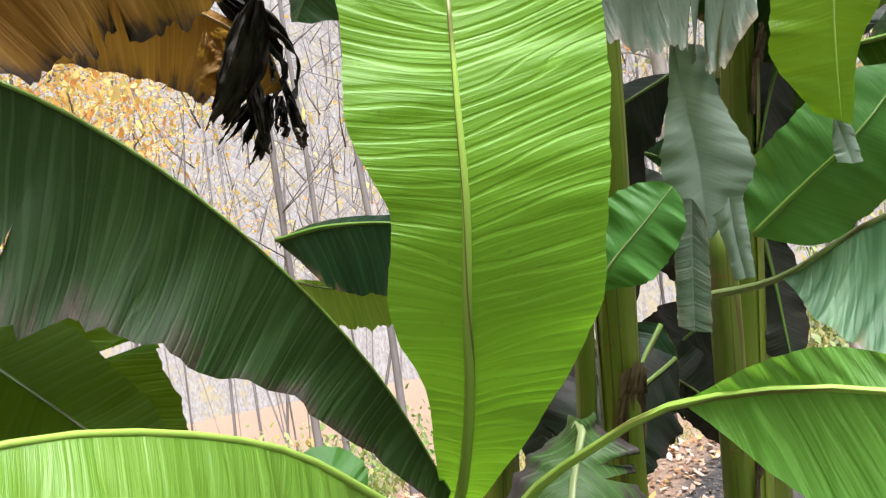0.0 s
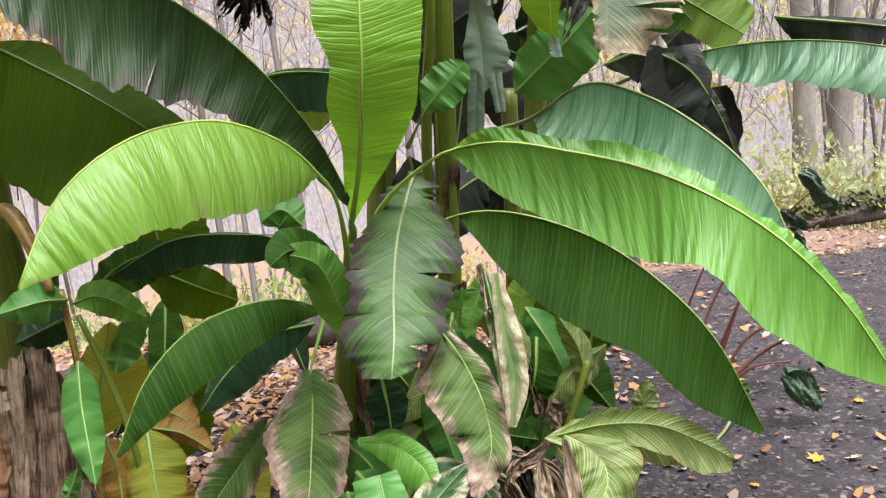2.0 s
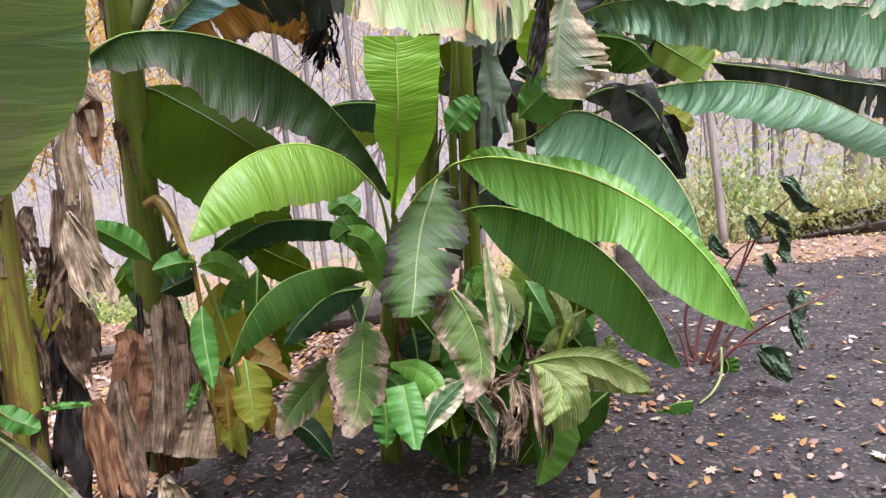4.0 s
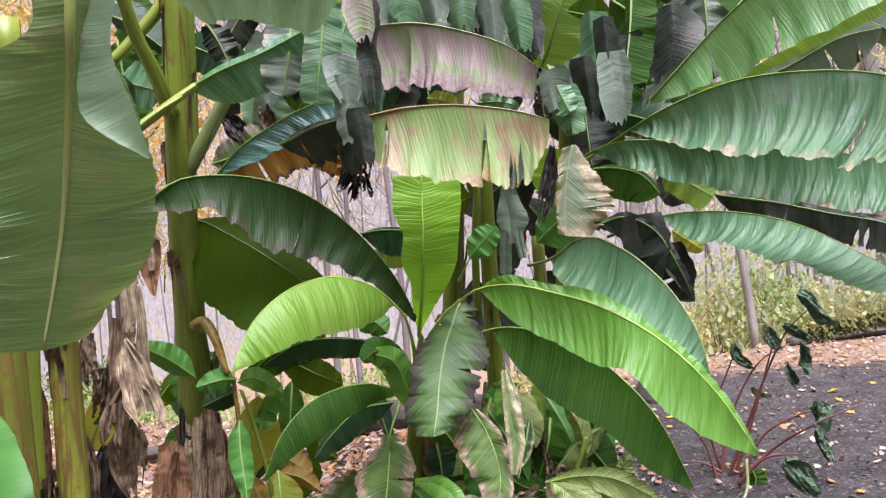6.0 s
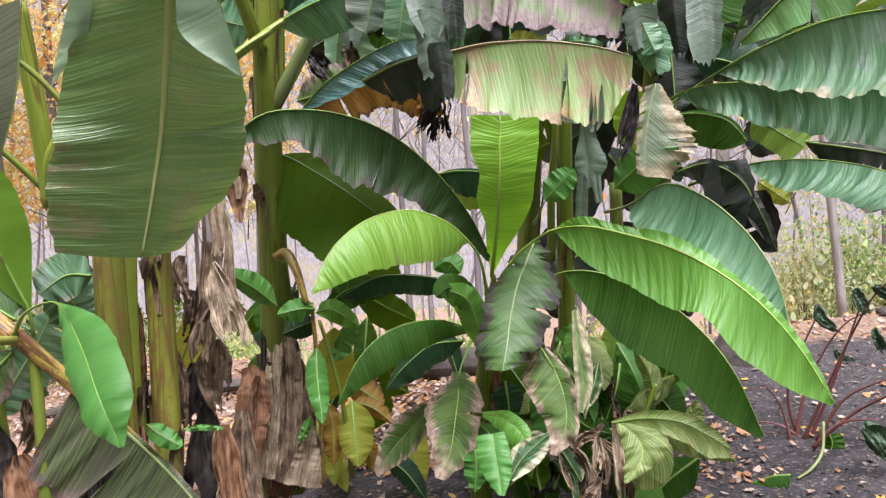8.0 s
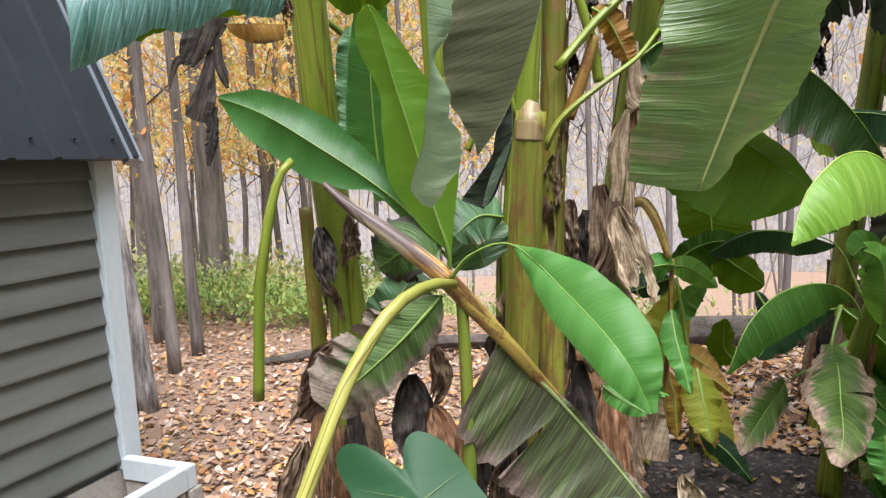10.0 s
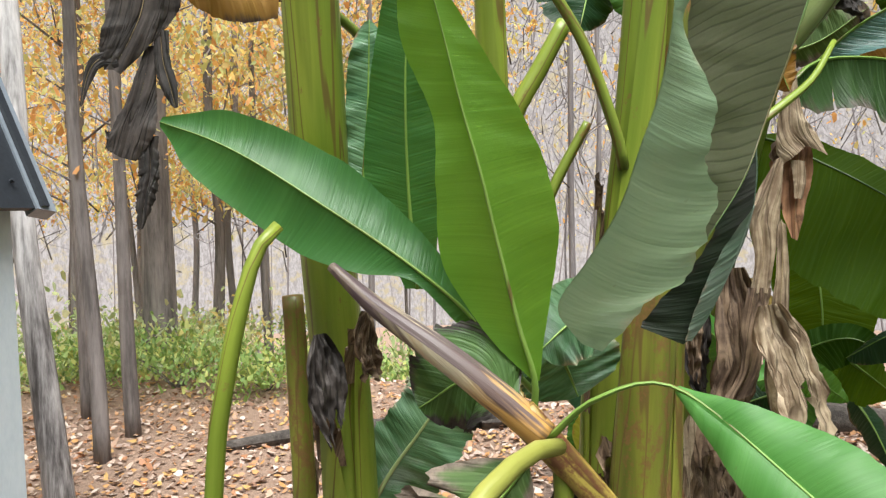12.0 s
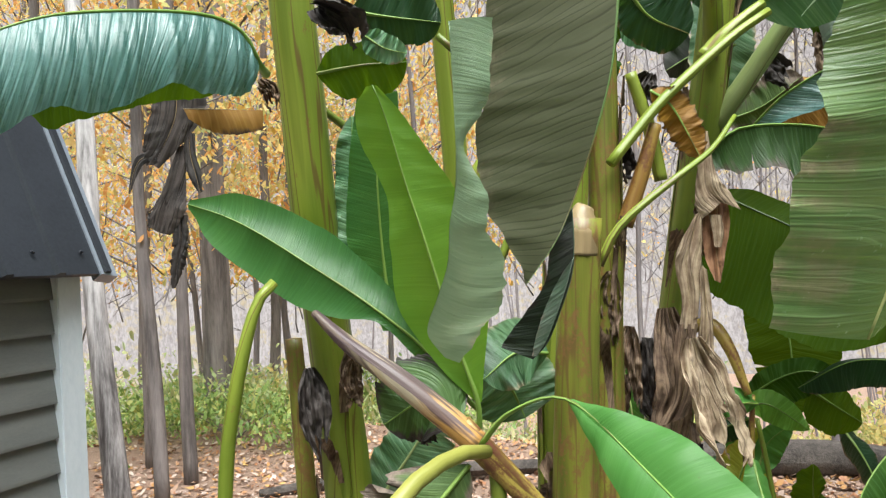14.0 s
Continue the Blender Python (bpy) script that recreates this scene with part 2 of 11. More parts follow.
MAT["mid"] = leaf_material("leaf_mid", (0.012, 0.045, 0.004), (0.042, 0.105, 0.013), (0.20, 0.36, 0.012), through_light=0.24, rough=0.58, shine=0.10)
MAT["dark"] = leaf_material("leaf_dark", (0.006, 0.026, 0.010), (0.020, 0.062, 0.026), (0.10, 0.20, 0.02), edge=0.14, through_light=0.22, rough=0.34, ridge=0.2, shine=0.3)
MAT["olive"] = leaf_material("leaf_olive", (0.030, 0.072, 0.003), (0.050, 0.105, 0.006), (0.19, 0.32, 0.006), through_light=0.55, rough=0.55, ridge=0.25, shine=0.15)
MAT["heart"] = leaf_material("leaf_heart", (0.013, 0.060, 0.022), (0.021, 0.079, 0.032), (0.10, 0.24, 0.04), through_light=0.22, rough=0.5, ridge=0.0, relief=0.15, shine=0.35)
MAT["under"] = leaf_material("leaf_under", (0.20, 0.36, 0.06), (0.28, 0.46, 0.08), (0.45, 0.62, 0.04), through_light=0.5, rough=0.5)
# weathered grey-green leaves; blue, teal, frost and sheen have sky sheen painted into their pale tones
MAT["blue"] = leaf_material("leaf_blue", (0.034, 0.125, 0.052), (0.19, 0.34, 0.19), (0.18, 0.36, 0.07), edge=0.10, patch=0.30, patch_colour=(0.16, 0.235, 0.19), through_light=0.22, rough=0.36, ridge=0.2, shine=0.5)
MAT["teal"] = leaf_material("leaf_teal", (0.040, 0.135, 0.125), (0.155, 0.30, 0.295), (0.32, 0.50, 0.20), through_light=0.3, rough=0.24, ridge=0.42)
MAT["smooth"] = leaf_material("leaf_smooth", (0.022, 0.098, 0.022), (0.049, 0.158, 0.038), (0.25, 0.45, 0.03), through_light=0.32, rough=0.34, ridge=0.12, relief=0.7, shine=0.4)
MAT["frost"] = leaf_material("leaf_frost", (0.040, 0.125, 0.055), (0.155, 0.27, 0.145), (0.24, 0.38, 0.09), edge=0.20, edge_colour=(0.24, 0.20, 0.13), patch=0.46, patch_colour=(0.155, 0.205, 0.17), through_light=0.22, rough=0.46, ridge=0.16, shine=0.4)
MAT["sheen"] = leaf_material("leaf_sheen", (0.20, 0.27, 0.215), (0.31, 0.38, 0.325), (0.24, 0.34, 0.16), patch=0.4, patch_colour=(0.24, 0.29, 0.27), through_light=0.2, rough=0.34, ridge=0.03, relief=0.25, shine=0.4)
MAT["broad"] = leaf_material("leaf_broad", (0.075, 0.165, 0.045), (0.185, 0.285, 0.10), (0.34, 0.46, 0.09), edge=0.12, edge_colour=(0.20, 0.17, 0.10), patch=0.44, patch_colour=(0.18, 0.175, 0.095), through_light=0.30, rough=0.20, shine=1.0, ridge=0.22, relief=1.2, slope=0.12)
MAT["upright"] = leaf_material("leaf_upright", (0.098, 0.230, 0.017), (0.145, 0.306, 0.030), (0.40, 0.68, 0.03), through_light=0.48, rough=0.4, ridge=0.04, relief=0.35)
MAT["rotting"] = leaf_material("leaf_rotting", (0.06, 0.10, 0.03), (0.14, 0.19, 0.06), (0.2, 0.28, 0.05), stripe=0.75, stripe_colour=(0.055, 0.042, 0.035), edge=0.4, edge_colour=(0.10, 0.07, 0.06), patch=0.3, patch_colour=(0.15, 0.13, 0.11), through_light=0.2, rough=0.5)
MAT["grey"] = leaf_material("leaf_grey", (0.060, 0.110, 0.070), (0.165, 0.225, 0.165), (0.22, 0.28, 0.10), edge=0.25, edge_colour=(0.22, 0.18, 0.14), patch=0.7, patch_colour=(0.125, 0.155, 0.125), through_light=0.2, rough=0.34, ridge=0.12, shine=0.45)
MAT["slate"] = leaf_material("leaf_slate", (0.100, 0.107, 0.062), (0.150, 0.157, 0.098), (0.20, 0.22, 0.08), edge=0.2, edge_colour=(0.12, 0.11, 0.07), patch=0.25, patch_colour=(0.075, 0.072, 0.048), through_light=0.18, rough=0.42, relief=0.15, ridge=-0.6, shine=0.5)
# near black: dark dying leaves, and shade painted into the backing leaves
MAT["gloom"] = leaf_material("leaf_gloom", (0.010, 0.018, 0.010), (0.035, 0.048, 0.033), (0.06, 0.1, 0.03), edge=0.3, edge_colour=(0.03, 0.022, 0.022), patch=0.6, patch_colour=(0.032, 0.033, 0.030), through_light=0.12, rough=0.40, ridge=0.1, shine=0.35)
MAT["curled"] = leaf_material("leaf_curled", (0.185, 0.285, 0.17), (0.28, 0.39, 0.255), (0.48, 0.62, 0.36), edge=0.10, edge_colour=(0.30, 0.27, 0.18), patch=0.4, patch_colour=(0.30, 0.375, 0.29), through_light=0.4, rough=0.4, ridge=0.03, relief=0.8)
MAT["brownedge"] = leaf_material("leaf_brown_edge", (0.010, 0.030, 0.004), (0.030, 0.070, 0.016), (0.12, 0.22, 0.02), edge=0.26, edge_colour=(0.042, 0.031, 0.024), patch=0.10, patch_colour=(0.11, 0.09, 0.05), through_light=0.16, rough=0.42, shine=0.3)
MAT["burnt"] = leaf_material("leaf_burnt", (0.028, 0.072, 0.013), (0.095, 0.18, 0.050), (0.16, 0.28, 0.03), edge=0.48, edge_colour=(0.036, 0.028, 0.028), tip=0.10, through_light=0.2, rough=0.42, shine=0.5, slope=0.9, streaky=2.2)
MAT["papery"] = leaf_material("leaf_papery", (0.035, 0.080, 0.014), (0.13, 0.20, 0.045), (0.14, 0.22, 0.04), edge=0.46, edge_colour=(0.25, 0.175, 0.14), patch=0.42, patch_colour=(0.075, 0.058, 0.060), tip=0.46, through_light=0.2, rough=0.55, shine=0.3, slope=0.9, streaky=2.0)
MAT["pink"] = leaf_material("leaf_pink", (0.12, 0.19, 0.07), (0.24, 0.28, 0.14), (0.30, 0.34, 0.08), edge=0.5, edge_colour=(0.13, 0.088, 0.09), patch=0.62, patch_colour=(0.24, 0.18, 0.18), tip=0.3, through_light=0.22, rough=0.48, shine=0.4)
MAT["pale"] = leaf_material("leaf_pale", (0.20, 0.33, 0.09), (0.36, 0.45, 0.19), (0.42, 0.52, 0.10), edge=0.20, edge_colour=(0.30, 0.20, 0.11), patch=0.52, patch_colour=(0.30, 0.20, 0.125), through_light=0.3, rough=0.46)
MAT["withered"] = leaf_material("leaf_withered", (0.05, 0.10, 0.03), (0.12, 0.19, 0.06), (0.2, 0.3, 0.04), edge=0.55, edge_colour=(0.14, 0.11, 0.09), patch=0.35, patch_colour=(0.07, 0.065, 0.06), tip=0.40, through_light=0.2, rough=0.6, shine=0.3)
MAT["yellow"] = leaf_material("leaf_yellow", (0.24, 0.30, 0.03), (0.40, 0.42, 0.05), (0.55, 0.55, 0.04), edge=0.25, edge_colour=(0.28, 0.15, 0.03), through_light=0.45, rough=0.5)
MAT["amber"] = leaf_material("leaf_amber", (0.28, 0.15, 0.025), (0.42, 0.26, 0.04), (0.6, 0.38, 0.05), edge=0.3, edge_colour=(0.14, 0.07, 0.03), through_light=0.35, rough=0.55)
MAT["orange"] = leaf_material("leaf_orange", (0.22, 0.10, 0.02), (0.38, 0.21, 0.045), (0.62, 0.34, 0.04), edge=0.3, edge_colour=(0.05, 0.035, 0.03), patch=0.3, patch_colour=(0.08, 0.05, 0.03), tip=0.35, through_light=0.35, rough=0.55, shine=0.4)
MAT["canna"] = leaf_material("leaf_canna", (0.06, 0.20, 0.035), (0.115, 0.30, 0.07), (0.25, 0.45, 0.04), through_light=0.3, rough=0.40, relief=0.4, ridge=0.06, shine=0.35)
MAT["striped"] = leaf_material("leaf_striped", (0.06, 0.15, 0.02), (0.12, 0.23, 0.035), (0.3, 0.4, 0.05), stripe=0.62, stripe_colour=(0.50, 0.50, 0.20), edge=0.12, edge_colour=(0.22, 0.15, 0.07), through_light=0.35, rough=0.5, slope=1.2, ridge=0.1)
MAT["variegated"] = leaf_material("leaf_variegated", (0.02, 0.075, 0.02), (0.045, 0.13, 0.035), (0.2, 0.32, 0.06), edge=0.62, edge_colour=(0.34, 0.32, 0.21), through_light=0.3, rough=0.48, slope=2.0, streaky=1.6, ridge=0.05)
MAT["cream"] = leaf_material("leaf_cream", (0.10, 0.20, 0.06), (0.30, 0.36, 0.16), (0.4, 0.45, 0.2), edge=0.75, edge_colour=(0.36, 0.31, 0.20), through_light=0.3, rough=0.5, slope=2.0, streaky=1.2, ridge=0.05)
MAT["wilt"] = leaf_material("leaf_wilt", (0.05, 0.10, 0.06), (0.12, 0.19, 0.115), (0.14, 0.22, 0.07), patch=0.4, patch_colour=(0.16, 0.19, 0.14), through_light=0.15, rough=0.45, relief=2.0)
MAT["dry"] = dry_material("dry_leaf", (0.075, 0.042, 0.026), (0.33, 0.225, 0.150))
MAT["drypale"] = dry_material("dry_leaf_pale", (0.19, 0.125, 0.078), (0.52, 0.405, 0.285))
MAT["drydark"] = dry_material("dry_leaf_dark", (0.018, 0.013, 0.012), (0.066, 0.051, 0.046), 0.05)
MAT["char"] = dry_material("dry_leaf_black", (0.009, 0.007, 0.007), (0.050, 0.038, 0.035), 0.0)
MAT["dryred"] = dry_material("dry_leaf_red", (0.16, 0.07, 0.035), (0.38, 0.20, 0.11))
MAT["rib_green"] = stem_material("rib_green", (0.15, 0.27, 0.04), (0.26, 0.38, 0.09), amount=0.05)
MAT["rib_lime"] = stem_material("rib_lime", (0.30, 0.46, 0.06), (0.46, 0.62, 0.14), amount=0.02)
MAT["rib_pale"] = stem_material("rib_pale", (0.22, 0.28, 0.10), (0.36, 0.42, 0.19), amount=0.1)
MAT["rib_yellow"] = stem_material("rib_yellow", (0.36, 0.42, 0.13), (0.54, 0.57, 0.24), amount=0.05)
MAT["rib_dark"] = stem_material("rib_dark", (0.06, 0.12, 0.03), (0.12, 0.2, 0.05), amount=0.2)
MAT["rib_brown"] = stem_material("rib_brown", (0.20, 0.14, 0.07), (0.38, 0.28, 0.15), amount=0.4)
MAT["stem"] = stem_material("stem_green", (0.10, 0.15, 0.02), (0.25, 0.30, 0.04), amount=0.75)
MAT["stem_bright"] = stem_material("stem_bright", (0.14, 0.20, 0.018), (0.29, 0.34, 0.045), amount=0.6)
MAT["stem_yellow"] = stem_material("stem_yellow", (0.107, 0.123, 0.015), (0.279, 0.279, 0.041), amount=1.0)
MAT["stem_orange"] = stem_material("stem_orange", (0.20, 0.085, 0.02), (0.42, 0.33, 0.07), streak=(0.07, 0.022, 0.014), amount=1.0)
MAT["stalk_yellow"] = stem_material("stalk_yellow", (0.30, 0.30, 0.06), (0.50, 0.47, 0.14), amount=0.35)
MAT["stem_red"] = stem_material("stem_red", (0.12, 0.035, 0.04), (0.26, 0.10, 0.085), amount=0.3)
MAT["stalk_dying"] = snapped_material("stalk_dying")


# ---- shapes ----
def link_mesh(name, verts, faces, material, parent=None, label="", smooth=True, uvs=None):
    """A mesh object from points and faces; uvs: {layer: one pair for each point}."""
    me = bpy.data.meshes.new(name)
    me.from_pydata([tuple(v) for v in verts], [], faces)
    if uvs:
        loops = np.empty(len(me.loops), dtype=np.int32)
        me.loops.foreach_get("vertex_index", loops)
        for layer, pairs in uvs.items():
            me.uv_layers.new(name=layer).data.foreach_set("uv", np.asarray(pairs, dtype=np.float32)[loops].ravel())
    me.polygons.foreach_set("use_smooth", [smooth] * len(me.polygons))
    me.materials.append(material)
    ob = new(name, me)
    if parent:
        ob.parent = parent
    if label:
        ob["label"] = label
    return ob


def part(name, bm, material, parent=None, label="", smooth=False):
    me = bpy.data.meshes.new(name)
    bm.to_mesh(me)
    bm.free()
    me.polygons.foreach_set("use_smooth", [smooth] * len(me.polygons))
    me.materials.append(material)
    ob = new(name, me)
    if parent:
        ob.parent = parent
    if label:
        ob["label"] = label
    return ob


def thing(name, label, category, group="", at=(0, 0, 0)):
    return tagged(new(name), label, category, group)


def glide(points, n):
    """n + 1 places on a smooth line through the points, evenly spaced, and their distances along it."""
    p = np.asarray(points, float)
    if len(p) == 2:
        p = np.array([p[0], (p[0] + p[1]) / 2, p[1]])
    q = np.vstack([2 * p[0] - p[1], p, 2 * p[-1] - p[-2]])
    fine = []
    for i in range(1, len(q) - 2):
        u = np.linspace(0, 1, 24, endpoint=False)[:, None]
        a, b, c, d = q[i - 1], q[i], q[i + 1], q[i + 2]
        fine.append(0.5 * (2 * b + (c - a) * u + (2 * a - 5 * b + 4 * c - d) * u ** 2 + (3 * b - a - 3 * c + d) * u ** 3))
    fine = np.vstack(fine + [p[-1:]])
    far = np.r_[0, np.cumsum(np.linalg.norm(np.diff(fine, axis=0), axis=1))]
    at = np.linspace(0, far[-1], n + 1)
    return np.stack([np.interp(at, far, fine[:, k]) for k in range(3)], 1), at


def unit(v):
    return v / np.maximum(np.linalg.norm(v, axis=-1, keepdims=True), 1e-9)


def wobble(x, seed, freq):
    """Smooth chance values between -1 and 1 along x."""
    r = np.random.RandomState(seed)
    out = np.zeros_like(x)
    for k in range(4):
        out += np.sin(x * freq * (1 + 0.63 * k) + r.rand() * 6.28) / (1 + 0.7 * k)
    return out / 2.2


def tube(name, points, radii, material, parent=None, label="", sides=10, n=16, squash=1.0, ridges=0.0, seed=0, groove=0.0):
    """A tapered round stalk along a line; groove: a channel along its upper side."""
    c, far = glide(points, n)
    t = unit(np.gradient(c, axis=0))
    ref = np.array([0.3, -1.0, 0.2]) if abs(t[:, 2]).mean() > 0.7 else np.array([0.0, 0.0, 1.0])
    s = unit(np.cross(t, ref))
    up = np.cross(s, t)
    r = np.interp(np.linspace(0, 1, n + 1), np.linspace(0, 1, len(radii)), radii)
    verts, uv = [], []
    rs = np.random.RandomState(seed + 5)
    phase = rs.rand(4) * 6.28
    for i in range(n + 1):
        for k in range(sides + 1):
            a = 2 * math.pi * k / sides
            m = 1 + ridges * (math.sin(3 * a + phase[0] + i * 0.15) * 0.6 + math.sin(5 * a + phase[1] - i * 0.11) * 0.4)
            lift = math.sin(a)
            g = 1 - groove * max(0.0, lift) ** 3
            verts.append(c[i] + s[i] * r[i] * m * math.cos(a) + up[i] * r[i] * m * lift * squash * g)
            uv.append((far[i], a * r[i]))
    w = sides + 1
    faces = [(i * w + k, i * w + k + 1, (i + 1) * w + k + 1, (i + 1) * w + k) for i in range(n) for k in range(sides)]
    faces += [tuple(range(sides))[::-1], tuple(n * w + k for k in range(sides))]
    return link_mesh(name, verts, faces, material, parent, label, uvs={"metres": uv})


SEED = [100]


def leaf(plant, material, rib, n, wl, wr, fl=8, fr=8, a=0.25, b=0.55, curl=0.0, wave=0.012, rag=0.03, tears=0, gap=0.012, petiole=None,
         rib_r=0.008, rib_mat="rib_green", label="", name="leaf", blunt=0.6, columns=96, rows=7, drop=0.0, pleat=0.0035, torn=0.0, scallop=0.0):
    """A banana leaf: a blade in two halves along its midrib. n: the way its upper face looks; wl, wr: the halves' widths; fl, fr: degrees by which
    they fold away from n; a, b: where the base has widened and the tip begins; tears: slits from the edge; curl: degrees more fold at the edge;
    drop: how far the halves hang straight down; pleat: depth of the folds between the side veins;
    torn: how deep pieces are missing from the edge; scallop: how far the edge runs in and out in long waves."""
    SEED[0] += 1
    seed = SEED[0]
    rs = np.random.RandomState(seed)
    c, far = glide(rib, columns)
    t = unit(np.gradient(c, axis=0))
    s = unit(np.cross(t, np.asarray(n, float)))
    up = np.cross(s, t)
    x = np.linspace(0, 1, columns + 1)
    rise = np.clip(x / a, 0, 1)
    fall = np.clip((x - b) / (1 - b), 0, 1)
    shape = np.sin(rise * math.pi / 2) ** 0.8 * np.maximum(1 - fall ** 2.2, 0) ** blunt
    shape = np.maximum(shape, 0.012)
    verts, faces, uv_m, uv_s = [], [], [], []
    for sign, width, fold in ((-1, wl, fl), (1, wr, fr)):
        if width <= 0:
            continue
        slits = tears if width > 0.1 else 0
        cuts = sorted(set(int(v) for v in (rs.rand(slits) * 0.84 + 0.08) * columns)) if slits else []
        ends = [0] + cuts + [columns]
        depth = [0.3 + 0.65 * rs.rand() for _ in ends]
        tilt = [rs.randn() for _ in ends]
        ragged = 1 + rag * wobble(x, seed * 3 + sign, 45) + rag * 0.35 * wobble(x, seed * 5 + sign, 210)
        ragged = ragged * (1 + scallop * wobble(x, seed * 23 + sign, 17))
        if torn and width > 0.1:
            i = 0
            while i <= columns:
                step = rs.randint(2, 8)
                ragged[i:i + step] *= 1 - torn * rs.rand() ** 1.5 * np.clip(0.35 + 0.65 * x[i:i + step], 0, 1)
                i += step
        ripple = wobble(x, seed * 7 + sign, 11 + 8 * rs.rand()) * 1.1 + wobble(x, seed * 11 + sign, 40) * 0.3
        folds = wobble(x, seed * 17 + sign, 6.283 * far[-1] / 0.11)
        slow = wobble(x, seed * 13 + sign, 7)
        for j in range(len(ends) - 1):
            i0, i1 = ends[j], ends[j + 1]
            if i1 <= i0:
                continue
            start = len(verts)
            for i in range(i0, i1 + 1):
                side = (i - i0) / (i1 - i0)
                slit = depth[j] * (1 - side) + depth[j + 1] * side if slits else 0
                close = 0.0
                if slits:
                    close = (gap if i == i0 and j > 0 else 0) - (gap if i == i1 and j < len(ends) - 2 else 0)
                place = c[i]
                w = width * shape[i] * ragged[i]
                if slits and 0 < i < columns:
                    w *= 1 - 0.05 * abs(tilt[j]) * (0.4 + side)
                for k in range(rows + 1):
                    v = k / rows
                    if k:
                        ang = radians(fold + curl * v + 9 * slow[i] * v)
                        if slits and v > 1 - slit:
                            ang += radians(22 * tilt[j]) * (v - 1 + slit)
                        way = s[i] * (sign * math.cos(ang)) - up[i] * math.sin(ang)
                        if drop:
                            way = way * (1 - drop) + np.array([0, 0, -drop])
                            way = way / max(1e-6, math.sqrt(float(way @ way)))
                        place = place + way * (w / rows)
                    lift = (wave * ripple[i] * v ** 1.3 + pleat * folds[i] * min(1.0, v * 2.5)) * min(1, shape[i] * 2)
                    p = place + up[i] * lift
                    if close and v > 1 - slit:
                        p = p + t[i] * close * (v - 1 + slit) * 2.2
                    verts.append(p)
                    uv_m.append((far[i], sign * v * w))
                    uv_s.append((x[i], v))
            r1 = rows + 1
            for i in range(i1 - i0):
                for k in range(rows):
                    q = (start + i * r1 + k, start + (i + 1) * r1 + k, start + (i + 1) * r1 + k + 1, start + i * r1 + k + 1)
                    faces.append(q if sign > 0 else q[::-1])
    ob = link_mesh(name, verts, faces, MAT[material], plant, label, uvs={"metres": uv_m, "share": uv_s})
    rib_r = min(rib_r, 0.035 * (wl + wr) + 0.0012)
    line = [tuple(q) for q in (petiole or [])] + [tuple(q) for q in rib]
    base = rib_r * 1.7 if petiole else rib_r * 0.8
    rib_r = rib_r * 0.55
    tube("midrib", line, [base, rib_r * 1.5, rib_r, rib_r * 0.8, rib_r * 0.6, rib_r * 0.3], MAT[rib_mat], ob, sides=8, n=28, groove=0.5, seed=seed)
    return ob


def even(points, n):
    """n + 1 places on a smooth line through the points, the same number of steps between any two of them."""
    p = np.asarray(points, float)
    q = np.vstack([2 * p[0] - p[1], p, 2 * p[-1] - p[-2]])
    at = np.linspace(0, len(p) - 1, n + 1)
    i = np.minimum(at.astype(int), len(p) - 2)
    u = (at - i)[:, None]
    a, b, c, d = q[i], q[i + 1], q[i + 2], q[i + 3]
    return 0.5 * (2 * b + (c - a) * u + (2 * a - 5 * b + 4 * c - d) * u ** 2 + (3 * b - a - 3 * c + d) * u ** 3)


